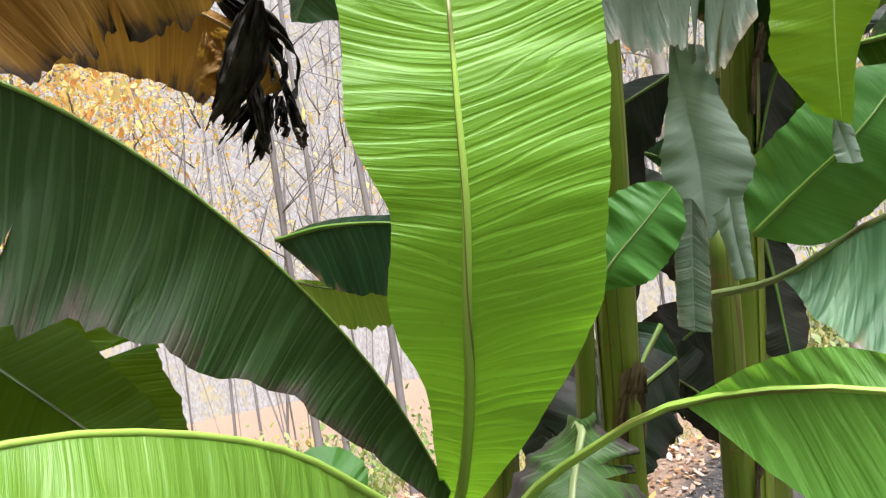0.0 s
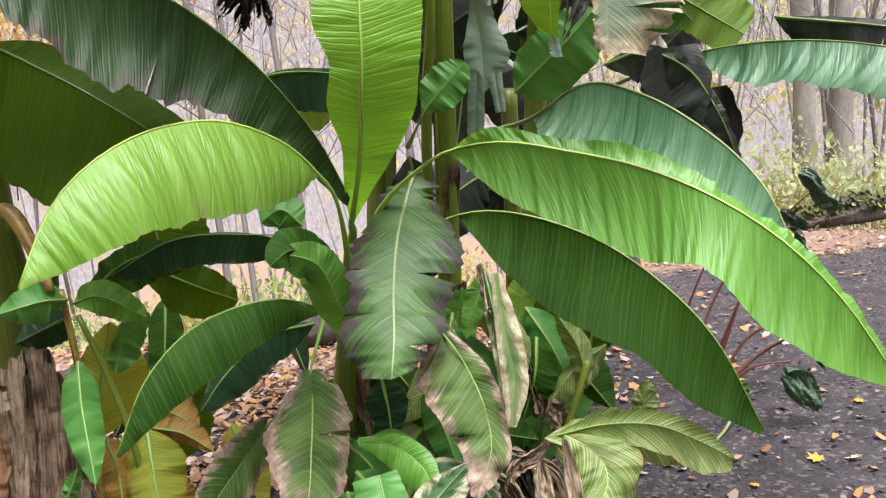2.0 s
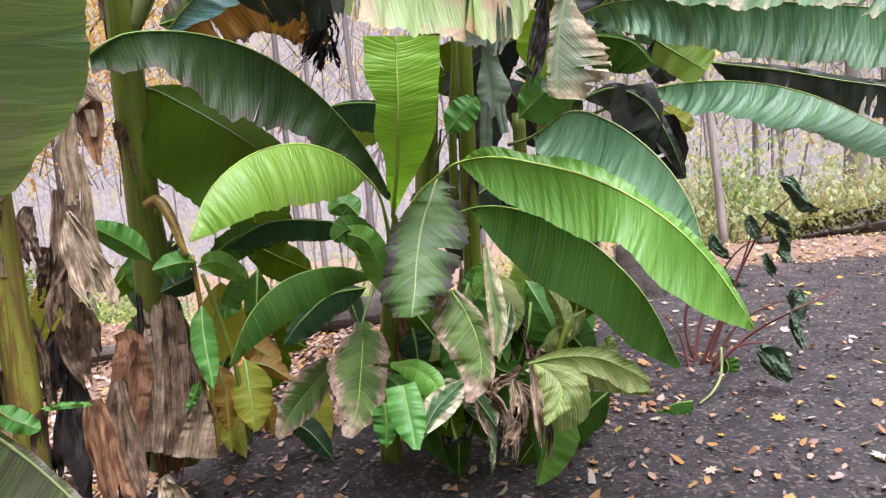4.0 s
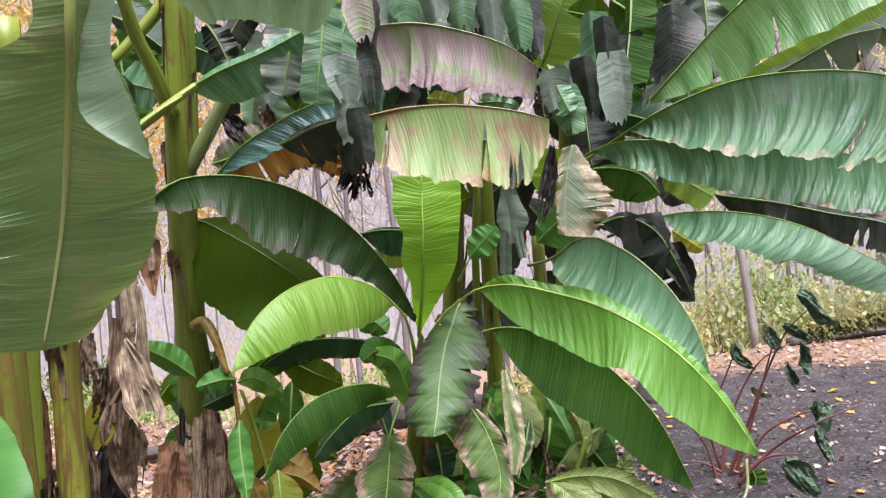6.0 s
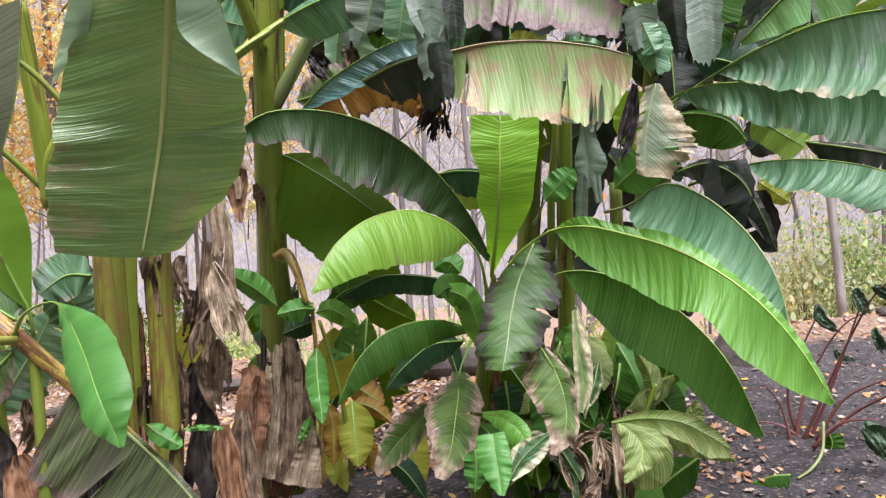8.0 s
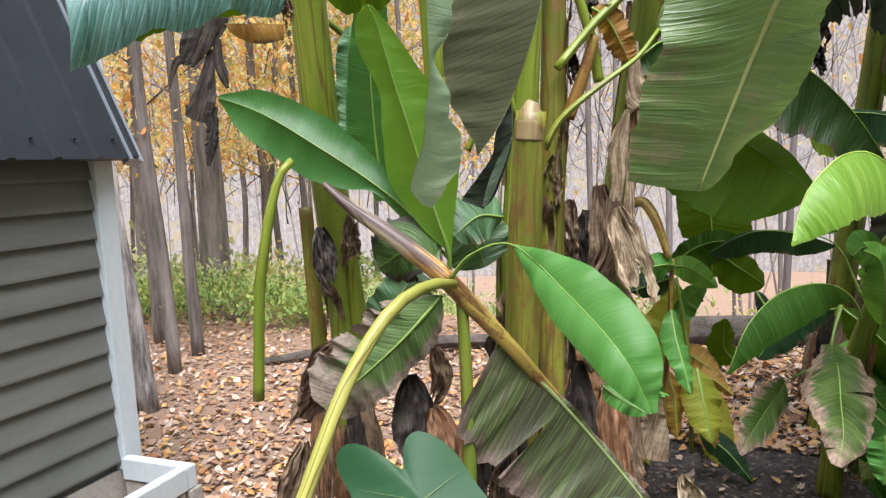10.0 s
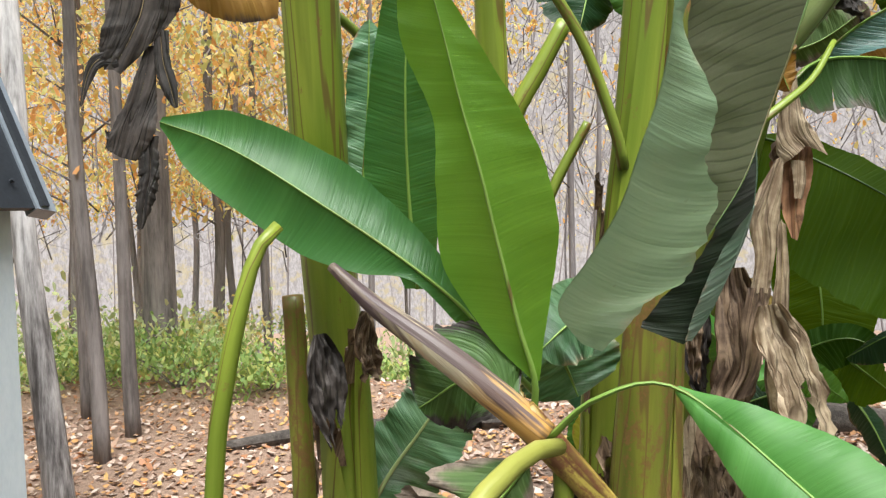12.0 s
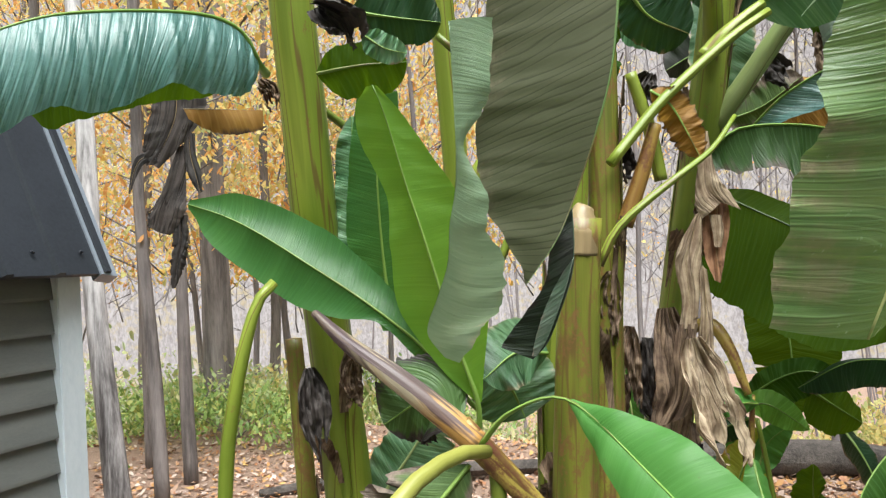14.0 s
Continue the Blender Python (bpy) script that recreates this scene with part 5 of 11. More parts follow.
blade(young, "fresh", [(-0.043, 1.032, 1.265), (0.001, 0.882, 1.387), (0.029, 0.812, 1.494), (0.046, 0.748, 1.593), (0.064, 0.718, 1.700), (0.072, 0.714, 1.805), (0.080, 0.724, 1.924)], [(-0.046, 1.033, 1.268), (-0.034, 0.883, 1.391), (-0.021, 0.813, 1.496), (-0.037, 0.751, 1.601), (-0.017, 0.720, 1.705), (-0.043, 0.715, 1.797), (-0.035, 0.728, 1.936)], [(-0.036, 1.032, 1.267), (0.044, 0.879, 1.375), (0.126, 0.808, 1.481), (0.181, 0.742, 1.572), (0.205, 0.713, 1.685), (0.223, 0.709, 1.790), (0.234, 0.719, 1.909)], petiole=[(-0.080, 1.178, 1.136), (-0.047, 1.100, 1.238)], bow=0.05, wave=0.006, rag=0.012, rib_r=0.012, rib_mat="rib_lime", n=90, pleat=0.002, label="upright young leaf, bright green and whole")
blade(young, "lime", [(-0.067, 0.674, 1.436), (-0.123, 0.569, 1.522), (-0.210, 0.429, 1.579), (-0.291, 0.288, 1.578), (-0.358, 0.158, 1.537), (-0.416, 0.069, 1.463), (-0.449, -0.009, 1.349)], [(-0.067, 0.674, 1.436), (-0.121, 0.550, 1.396), (-0.172, 0.402, 1.389), (-0.233, 0.260, 1.398), (-0.281, 0.137, 1.398), (-0.349, 0.059, 1.375), (-0.446, -0.009, 1.344)], None, petiole=[(-0.062, 0.992, 1.104), (-0.051, 0.897, 1.242), (-0.046, 0.760, 1.368)], bow=-0.10, wave=0.010, rag=0.03, pleat=0.006, rib_r=0.007, n=160, rib_mat="rib_lime", label="arching pale lime-green leaf with a faintly browned edge")
blade(young, "bright", [(0.253, 0.773, 1.460), (0.388, 0.698, 1.472), (0.523, 0.633, 1.440), (0.677, 0.539, 1.390), (0.815, 0.453, 1.313), (0.933, 0.383, 1.211), (1.035, 0.331, 1.077), (1.125, 0.287, 0.902)], [(0.253, 0.773, 1.460), (0.363, 0.710, 1.510), (0.506, 0.656, 1.475), (0.683, 0.570, 1.429), (0.831, 0.485, 1.335), (0.953, 0.410, 1.229), (1.055, 0.347, 1.087), (1.127, 0.287, 0.906)], [(0.253, 0.773, 1.460), (0.390, 0.673, 1.327), (0.535, 0.590, 1.250), (0.667, 0.483, 1.178), (0.752, 0.392, 1.174), (0.862, 0.331, 1.044), (0.993, 0.301, 0.947), (1.117, 0.286, 0.892)], petiole=[(-0.058, 0.994, 1.152), (0.064, 0.913, 1.326), (0.162, 0.836, 1.409)], bow=0.06, wave=0.014, rag=0.02, pleat=0.0057, rib_r=0.008, rib_mat="rib_lime", n=180, label="long arching bright green leaf")
blade(young, "mid", [(0.283, 0.973, 1.269), (0.445, 0.901, 1.261), (0.638, 0.821, 1.180), (0.791, 0.735, 1.051), (0.894, 0.653, 0.905), (0.974, 0.586, 0.691)], None, [(0.282, 0.972, 1.250), (0.373, 0.865, 1.119), (0.516, 0.763, 0.983), (0.695, 0.681, 0.883), (0.810, 0.615, 0.768), (0.961, 0.584, 0.680)], petiole=[(-0.023, 1.027, 1.093), (0.140, 1.000, 1.210)], bow=0.10, wave=0.012, rag=0.02, pleat=0.004, rib_r=0.006, label="long dark green leaf hanging to the ground")
blade(young, "burnt", [(0.158, 0.970, 1.407), (0.130, 0.918, 1.334), (0.098, 0.782, 1.241), (0.081, 0.664, 1.139), (0.076, 0.549, 1.050), (0.063, 0.476, 0.968)], [(0.141, 1.020, 1.406), (0.073, 0.970, 1.340), (-0.028, 0.834, 1.240), (-0.032, 0.718, 1.150), (-0.061, 0.599, 1.039), (0.000, 0.525, 0.954)], [(0.179, 1.020, 1.405), (0.225, 0.965, 1.316), (0.264, 0.824, 1.197), (0.221, 0.707, 1.095), (0.185, 0.594, 1.019), (0.109, 0.525, 0.967)], petiole=[(0.001, 1.002, 1.183), (0.081, 0.995, 1.301)], bow=0.08, wave=0.020, rag=0.09, slits=4, gap=0.008, pleat=0.005, rib_mat="rib_pale", rib_r=0.008, n=110, label="hanging leaf with a grey withered edge")
blade(young, "mid", [(-0.178, 1.052, 1.018), (-0.286, 0.890, 1.094), (-0.436, 0.741, 1.083), (-0.546, 0.625, 0.990), (-0.618, 0.541, 0.828)], [(-0.180, 1.051, 0.998), (-0.255, 0.870, 1.005), (-0.356, 0.717, 0.973), (-0.488, 0.608, 0.907), (-0.610, 0.542, 0.823)], None, petiole=[(-0.119, 1.111, 0.903)], bow=-0.1, wave=0.010, rag=0.02, pleat=0.004, label="small arching green leaf")
leaf(young, "dark", [(-0.213, 1.151, 0.946), (-0.344, 1.035, 0.951), (-0.449, 0.920, 0.878), (-0.514, 0.859, 0.799)], (0.28, -0.92, 0.26), 0.090, 0.060, 10, 60, a=0.3, b=0.5)
leaf(young, "dark", [(-0.214, 1.158, 1.205), (-0.364, 1.041, 1.268), (-0.531, 0.921, 1.288), (-0.689, 0.849, 1.217)], (0.31, -0.94, 0.13), 0.090, 0.030, 14, 80, petiole=[(-0.118, 1.164, 0.993)], a=0.3, b=0.6)
leaf(young, "olive", [(-0.655, 1.104, 1.176), (-0.573, 1.163, 1.106), (-0.475, 1.273, 1.021)], (0.30, -0.94, 0.17), 0.070, 0.100, 10, 10, a=0.3, b=0.5)
leaf(young, "mid", [(-0.085, 0.918, 1.049), (-0.125, 0.816, 1.192), (-0.170, 0.742, 1.251), (-0.219, 0.674, 1.227)], (0.22, -0.96, 0.16), 0.050, 0.070, 20, 30, a=0.3, b=0.6, label="small half-unrolled leaf")
leaf(young, "bright", [(-0.077, 0.965, 0.914), (-0.088, 0.867, 1.061), (-0.119, 0.787, 1.197), (-0.204, 0.717, 1.251)], (0.20, -0.97, 0.17), 0.075, 0.060, 30, 20, a=0.4, b=0.6)
leaf(young, "canna", [(-0.208, 1.160, 1.262), (-0.267, 1.155, 1.320), (-0.335, 1.146, 1.287)], (0.22, -0.97, 0.12), 0.070, 0.060, 30, 30, a=0.3, b=0.5)
blade(young, "papery", [(0.190, 0.694, 1.002), (0.244, 0.649, 0.916), (0.275, 0.592, 0.831), (0.279, 0.536, 0.743), (0.229, 0.489, 0.647)], [(0.172, 0.691, 0.985), (0.112, 0.647, 0.908), (0.149, 0.592, 0.828), (0.206, 0.535, 0.741), (0.217, 0.489, 0.651)], [(0.210, 0.695, 1.004), (0.288, 0.651, 0.929), (0.323, 0.593, 0.835), (0.321, 0.531, 0.716), (0.247, 0.488, 0.646)], petiole=[(0.102, 0.982, 1.020)], bow=0.12, wave=0.018, rag=0.05, slits=1, gap=0.003, pleat=0.004, rib_mat="rib_green", rib_r=0.005, label="hanging leaf, yellow-green above and mauve-grey at the tip")
blade(young, "papery", [(-0.234, 1.097, 0.809), (-0.222, 0.983, 0.732), (-0.224, 0.871, 0.627), (-0.228, 0.770, 0.548), (-0.260, 0.679, 0.469)], [(-0.269, 1.096, 0.804), (-0.322, 0.984, 0.736), (-0.355, 0.880, 0.680), (-0.303, 0.771, 0.554), (-0.276, 0.680, 0.474)], [(-0.201, 1.095, 0.803), (-0.114, 0.982, 0.727), (-0.115, 0.869, 0.618), (-0.149, 0.764, 0.515), (-0.242, 0.679, 0.467)], petiole=[(-0.188, 1.223, 0.947)], bow=0.16, wave=0.022, rag=0.07, slits=2, gap=0.004, pleat=0.005, rib_mat="rib_green", rib_r=0.006, label="withered hanging leaf, brown and papery at the tip")
blade(young, "papery", [(-0.403, 1.116, 0.635), (-0.468, 1.001, 0.566), (-0.522, 0.890, 0.512), (-0.581, 0.823, 0.423)], [(-0.421, 1.121, 0.665), (-0.510, 1.013, 0.633), (-0.566, 0.899, 0.565), (-0.591, 0.827, 0.444)], [(-0.393, 1.101, 0.554), (-0.436, 0.986, 0.482), (-0.489, 0.879, 0.453), (-0.571, 0.821, 0.415)], petiole=[(-0.260, 1.180, 0.707)], bow=0.12, wave=0.015, rag=0.07, pleat=0.004, rib_mat="rib_green", rib_r=0.005)

# second plant, close behind the young one
behind = thing("banana_plant", "tall banana plant with grey weathered leaves folded over", "banana plant", "banana plants")
pseudostem(behind, [(0.197, 1.776, -0.160), (0.222, 1.646, 0.530), (0.255, 1.465, 1.149), (0.290, 1.283, 1.705), (0.316, 1.195, 2.087)], 0.050, 0.028, material="stem_bright", sheaths=5, dry=10, seed=7)
pseudostem(behind, [(0.439, 1.705, -0.135), (0.480, 1.630, 0.637), (0.505, 1.548, 1.229), (0.513, 1.459, 1.627)], 0.038, 0.030, material="stem", sheaths=3, dry=10, seed=9)
tube("stalk", [(0.192, 1.411, 1.274), (0.221, 1.272, 1.607), (0.262, 1.184, 1.887), (0.271, 1.140, 2.111)], [0.02, 0.018, 0.012], MAT["stem_bright"], behind)
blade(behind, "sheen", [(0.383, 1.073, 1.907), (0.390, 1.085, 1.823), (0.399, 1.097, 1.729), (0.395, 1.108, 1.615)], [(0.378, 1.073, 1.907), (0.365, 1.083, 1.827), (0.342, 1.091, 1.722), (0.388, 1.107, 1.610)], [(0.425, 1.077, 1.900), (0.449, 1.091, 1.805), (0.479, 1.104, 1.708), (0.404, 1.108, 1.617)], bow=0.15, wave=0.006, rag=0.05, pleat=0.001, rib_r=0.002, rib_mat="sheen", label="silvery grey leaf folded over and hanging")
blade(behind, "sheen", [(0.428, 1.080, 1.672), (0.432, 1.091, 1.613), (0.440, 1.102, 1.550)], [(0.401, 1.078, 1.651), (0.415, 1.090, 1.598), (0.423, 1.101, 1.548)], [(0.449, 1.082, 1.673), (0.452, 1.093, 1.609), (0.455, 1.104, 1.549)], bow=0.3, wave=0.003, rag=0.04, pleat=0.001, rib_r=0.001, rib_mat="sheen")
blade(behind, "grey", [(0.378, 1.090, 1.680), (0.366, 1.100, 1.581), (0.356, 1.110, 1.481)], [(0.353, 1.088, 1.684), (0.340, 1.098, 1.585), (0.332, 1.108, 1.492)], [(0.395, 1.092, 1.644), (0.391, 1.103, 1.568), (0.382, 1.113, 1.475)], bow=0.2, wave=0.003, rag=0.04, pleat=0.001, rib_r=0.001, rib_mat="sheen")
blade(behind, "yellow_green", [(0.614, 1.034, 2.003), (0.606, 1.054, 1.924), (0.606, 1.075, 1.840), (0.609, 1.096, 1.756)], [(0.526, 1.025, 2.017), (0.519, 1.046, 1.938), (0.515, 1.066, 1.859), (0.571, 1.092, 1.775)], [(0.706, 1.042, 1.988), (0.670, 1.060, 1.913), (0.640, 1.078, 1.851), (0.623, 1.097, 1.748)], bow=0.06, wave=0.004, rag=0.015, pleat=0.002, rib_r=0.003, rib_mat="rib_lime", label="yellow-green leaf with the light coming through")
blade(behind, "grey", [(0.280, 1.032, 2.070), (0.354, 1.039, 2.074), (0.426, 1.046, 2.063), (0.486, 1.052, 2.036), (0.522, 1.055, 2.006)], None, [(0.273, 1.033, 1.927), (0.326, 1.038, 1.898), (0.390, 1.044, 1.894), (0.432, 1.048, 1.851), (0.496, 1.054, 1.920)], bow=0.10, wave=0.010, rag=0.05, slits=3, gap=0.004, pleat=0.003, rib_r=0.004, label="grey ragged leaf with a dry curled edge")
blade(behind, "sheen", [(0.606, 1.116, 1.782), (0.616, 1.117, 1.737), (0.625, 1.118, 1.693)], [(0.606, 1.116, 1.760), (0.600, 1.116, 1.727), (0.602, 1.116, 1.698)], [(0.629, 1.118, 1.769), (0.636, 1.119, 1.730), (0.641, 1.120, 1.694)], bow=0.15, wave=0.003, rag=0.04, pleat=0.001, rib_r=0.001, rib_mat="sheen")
leaf(behind, "canna", [(0.208, 1.050, 1.570), (0.247, 1.033, 1.614), (0.292, 1.027, 1.655), (0.340, 1.031, 1.700)], (-0.18, -0.98, -0.00), 0.066, 0.062, 12, 12, petiole=[(0.146, 1.146, 1.473)], a=0.4, b=0.45, blunt=0.5, rib_mat="rib_pale", rib_r=0.007, label="small green leaf with a pale midrib")
leaf(behind, "canna", [(0.508, 1.256, 1.606), (0.590, 1.218, 1.676), (0.669, 1.179, 1.744), (0.765, 1.193, 1.835)], (-0.06, -1.00, -0.01), 0.090, 0.120, 14, 14, a=0.3, b=0.6)
leaf(behind, "dark", [(-0.299, 1.212, 1.729), (-0.189, 1.175, 1.735), (-0.054, 1.141, 1.714), (0.098, 1.107, 1.650)], (0.16, -0.99, -0.00), 0.030, 0.120, 60, 6, a=0.35, b=0.8, label="dark green leaf behind the clump")
leaf(behind, "under", [(-0.309, 1.259, 1.657), (-0.211, 1.230, 1.628), (-0.075, 1.206, 1.611)], (0.20, -0.98, 0.02), 0.010, 0.070, 10, 10, a=0.3, b=0.7, rag=0.1)
blade(behind, "blue", [(0.565, 1.315, 1.523), (0.719, 1.185, 1.611), (0.853, 1.018, 1.554), (0.961, 0.836, 1.438), (1.021, 0.689, 1.321), (1.058, 0.630, 1.205), (1.071, 0.598, 1.082)], None, [(0.565, 1.315, 1.523), (0.587, 1.144, 1.424), (0.697, 0.958, 1.324), (0.814, 0.773, 1.247), (0.913, 0.638, 1.186), (0.990, 0.599, 1.125), (1.066, 0.597, 1.074)], petiole=[(0.459, 1.449, 1.495)], bow=0.10, wave=0.012, rag=0.03, pleat=0.0057, rib_mat="rib_pale", rib_r=0.007, n=160, label="broad arching leaf, its grey-blue sheen put into the colour")
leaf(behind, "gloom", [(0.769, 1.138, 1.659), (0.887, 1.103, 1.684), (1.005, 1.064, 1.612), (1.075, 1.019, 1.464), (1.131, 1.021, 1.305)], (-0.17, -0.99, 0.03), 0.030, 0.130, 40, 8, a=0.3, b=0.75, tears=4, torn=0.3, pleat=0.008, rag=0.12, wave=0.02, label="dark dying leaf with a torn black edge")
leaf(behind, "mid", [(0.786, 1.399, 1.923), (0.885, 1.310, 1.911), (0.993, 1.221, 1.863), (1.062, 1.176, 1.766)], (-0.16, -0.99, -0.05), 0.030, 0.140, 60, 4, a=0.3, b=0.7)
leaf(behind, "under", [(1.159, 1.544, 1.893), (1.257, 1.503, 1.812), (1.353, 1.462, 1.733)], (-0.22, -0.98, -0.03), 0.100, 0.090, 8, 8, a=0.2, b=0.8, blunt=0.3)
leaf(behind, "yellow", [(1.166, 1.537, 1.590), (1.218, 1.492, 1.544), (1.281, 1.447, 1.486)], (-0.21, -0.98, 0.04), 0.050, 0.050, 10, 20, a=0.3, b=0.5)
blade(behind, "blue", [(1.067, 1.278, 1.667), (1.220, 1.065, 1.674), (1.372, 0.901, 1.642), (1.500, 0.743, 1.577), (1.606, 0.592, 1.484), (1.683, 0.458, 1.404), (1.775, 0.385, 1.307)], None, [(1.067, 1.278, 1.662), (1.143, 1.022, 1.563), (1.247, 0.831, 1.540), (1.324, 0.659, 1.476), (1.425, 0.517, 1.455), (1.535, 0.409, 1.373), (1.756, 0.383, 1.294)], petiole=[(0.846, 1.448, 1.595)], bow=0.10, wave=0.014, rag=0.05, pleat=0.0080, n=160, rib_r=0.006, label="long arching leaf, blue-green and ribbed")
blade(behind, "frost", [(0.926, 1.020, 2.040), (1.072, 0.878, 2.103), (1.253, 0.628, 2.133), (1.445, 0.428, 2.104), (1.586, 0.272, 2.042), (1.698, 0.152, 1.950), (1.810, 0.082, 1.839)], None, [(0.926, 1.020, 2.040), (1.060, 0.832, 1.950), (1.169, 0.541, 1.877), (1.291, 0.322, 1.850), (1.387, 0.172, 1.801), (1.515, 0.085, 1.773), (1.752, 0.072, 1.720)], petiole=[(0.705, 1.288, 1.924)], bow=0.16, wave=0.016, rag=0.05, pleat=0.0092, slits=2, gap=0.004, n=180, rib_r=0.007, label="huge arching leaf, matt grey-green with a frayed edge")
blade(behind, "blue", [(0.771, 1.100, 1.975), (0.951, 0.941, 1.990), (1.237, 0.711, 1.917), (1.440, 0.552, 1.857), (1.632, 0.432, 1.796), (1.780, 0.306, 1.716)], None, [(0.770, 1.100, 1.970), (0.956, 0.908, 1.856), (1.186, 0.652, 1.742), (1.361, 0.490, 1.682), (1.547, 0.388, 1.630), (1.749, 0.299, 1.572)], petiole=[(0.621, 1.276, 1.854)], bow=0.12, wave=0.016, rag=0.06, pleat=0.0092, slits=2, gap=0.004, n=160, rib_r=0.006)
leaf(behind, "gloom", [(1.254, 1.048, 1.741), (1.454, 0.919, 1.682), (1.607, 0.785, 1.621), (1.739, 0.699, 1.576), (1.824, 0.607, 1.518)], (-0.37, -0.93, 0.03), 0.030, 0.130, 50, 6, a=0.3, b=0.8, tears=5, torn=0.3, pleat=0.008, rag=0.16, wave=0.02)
blade(behind, "sunny", [(1.027, 1.035, 2.157), (1.168, 0.944, 2.291), (1.312, 0.864, 2.419), (1.448, 0.742, 2.501), (1.631, 0.624, 2.544), (1.817, 0.545, 2.564)], None, [(1.025, 1.034, 2.141), (1.187, 0.913, 2.158), (1.333, 0.812, 2.178), (1.481, 0.691, 2.237), (1.632, 0.587, 2.290), (1.816, 0.540, 2.364)], bow=0.10, wave=0.012, rag=0.02, pleat=0.005, slits=2, gap=0.004, label="upward-arching leaf, its glossy highlights put into the colour")
blade(behind, "under", [(1.205, 1.006, 2.177), (1.365, 0.915, 2.203), (1.531, 0.826, 2.271), (1.694, 0.726, 2.329), (1.861, 0.627, 2.391)], None, [(1.209, 1.006, 2.167), (1.380, 0.916, 2.175), (1.549, 0.827, 2.227), (1.710, 0.726, 2.282), (1.859, 0.625, 2.327)], wave=0.004, rag=0.03, rib_r=0.001)
leaf(behind, "grey", [(1.480, 1.390, 2.210), (1.663, 1.262, 2.264), (1.826, 1.133, 2.333), (1.960, 1.048, 2.340)], (-0.38, -0.91, -0.18), 0.060, 0.170, 20, 8, a=0.3, b=0.6, tears=3, rag=0.06)
leaf(behind, "mid", [(0.996, 0.992, 2.705), (0.961, 0.931, 2.462), (0.913, 0.879, 2.253), (0.856, 0.857, 2.067)], (-0.15, -0.97, -0.18), 0.105, 0.050, 8, 60, a=0.2, b=0.6, tears=2, wave=0.014, rag=0.06, rib_mat="rib_pale")
leaf(behind, "under", [(0.600, 1.288, 2.388), (0.653, 1.217, 2.493), (0.713, 1.157, 2.630), (0.802, 1.123, 2.826)], (-0.07, -0.96, -0.27), 0.130, 0.150, 8, 8, a=0.35, b=0.9, label="upright leaf glowing green against the light")
leaf(behind, "olive", [(0.727, 1.056, 2.575), (0.813, 1.015, 2.533), (0.893, 1.024, 2.508)], (-0.11, -0.96, -0.26), 0.070, 0.020, 10, 10, a=0.3, b=0.7)
leaf(behind, "blue", [(0.607, 0.732, 2.294), (0.630, 0.703, 2.210), (0.671, 0.684, 2.096)], (-0.06, -0.98, -0.18), 0.050, 0.060, 20, 20, a=0.35, b=0.7, blunt=0.3, wave=0.012)
blade(behind, "ragged", [(0.654, 0.494, 1.957), (0.627, 0.482, 1.866), (0.609, 0.468, 1.752), (0.604, 0.456, 1.642)], [(0.617, 0.489, 1.947), (0.585, 0.475, 1.851), (0.576, 0.464, 1.746), (0.575, 0.455, 1.656)], [(0.666, 0.495, 1.956), (0.723, 0.491, 1.852), (0.774, 0.486, 1.739), (0.684, 0.464, 1.630)], bow=0.08, wave=0.008, rag=0.10, slits=4, gap=0.010, pleat=0.003, rib_r=0.003, rib_mat="rib_pale", label="folded grey-green leaf with a torn cream edge")
dead_leaf(behind, "drydark", [(0.587, 0.469, 1.956), (0.564, 0.464, 1.860), (0.535, 0.458, 1.765), (0.501, 0.451, 1.670)], (-0.03, -1.00, -0.02), 0.043, folds=2.0, crumple=0.014)
blade(behind, "pale", [(-0.053, 0.473, 2.139), (0.082, 0.449, 2.147), (0.241, 0.437, 2.138), (0.379, 0.423, 2.111), (0.492, 0.415, 2.079), (0.578, 0.394, 2.041)], None, [(-0.052, 0.468, 1.978), (0.070, 0.405, 1.906), (0.214, 0.369, 1.877), (0.362, 0.356, 1.845), (0.478, 0.371, 1.833), (0.571, 0.391, 1.969)], bow=0.08, wave=0.012, rag=0.05, pleat=0.005, slits=6, gap=0.012, n=84, rib_mat="rib_brown", rib_r=0.008, label="broad drooping leaf, pale green and tan, torn into strips")
blade(behind, "pink", [(-0.069, 0.855, 2.565), (0.105, 0.825, 2.545), (0.286, 0.784, 2.481), (0.456, 0.752, 2.394), (0.578, 0.733, 2.283)], None, [(-0.081, 0.847, 2.302), (0.085, 0.780, 2.283), (0.244, 0.722, 2.231), (0.406, 0.705, 2.204), (0.541, 0.725, 2.169)], bow=0.12, wave=0.018, rag=0.05, pleat=0.005, slits=3, gap=0.004, n=80, rib_mat="rib_pale", label="broad drooping leaf withered to a pinkish grey")
dead_leaf(behind, "drydark", [(0.574, 0.718, 2.284), (0.580, 0.717, 2.219), (0.549, 0.711, 2.136)], (-0.04, -0.98, -0.18), 0.037, folds=2.0, crumple=0.014)
leaf(behind, "yellow", [(0.096, 1.023, 2.275), (0.167, 1.031, 2.260), (0.225, 1.037, 2.237)], (0.09, -0.98, -0.17), 0.040, 0.050, 10, 10, a=0.3, b=0.6)
leaf(behind, "blue", [(0.317, 0.897, 2.211), (0.409, 0.908, 2.206), (0.487, 0.916, 2.180)], (0.02, -0.99, -0.16), 0.020, 0.050, 10, 10, a=0.3, b=0.7)

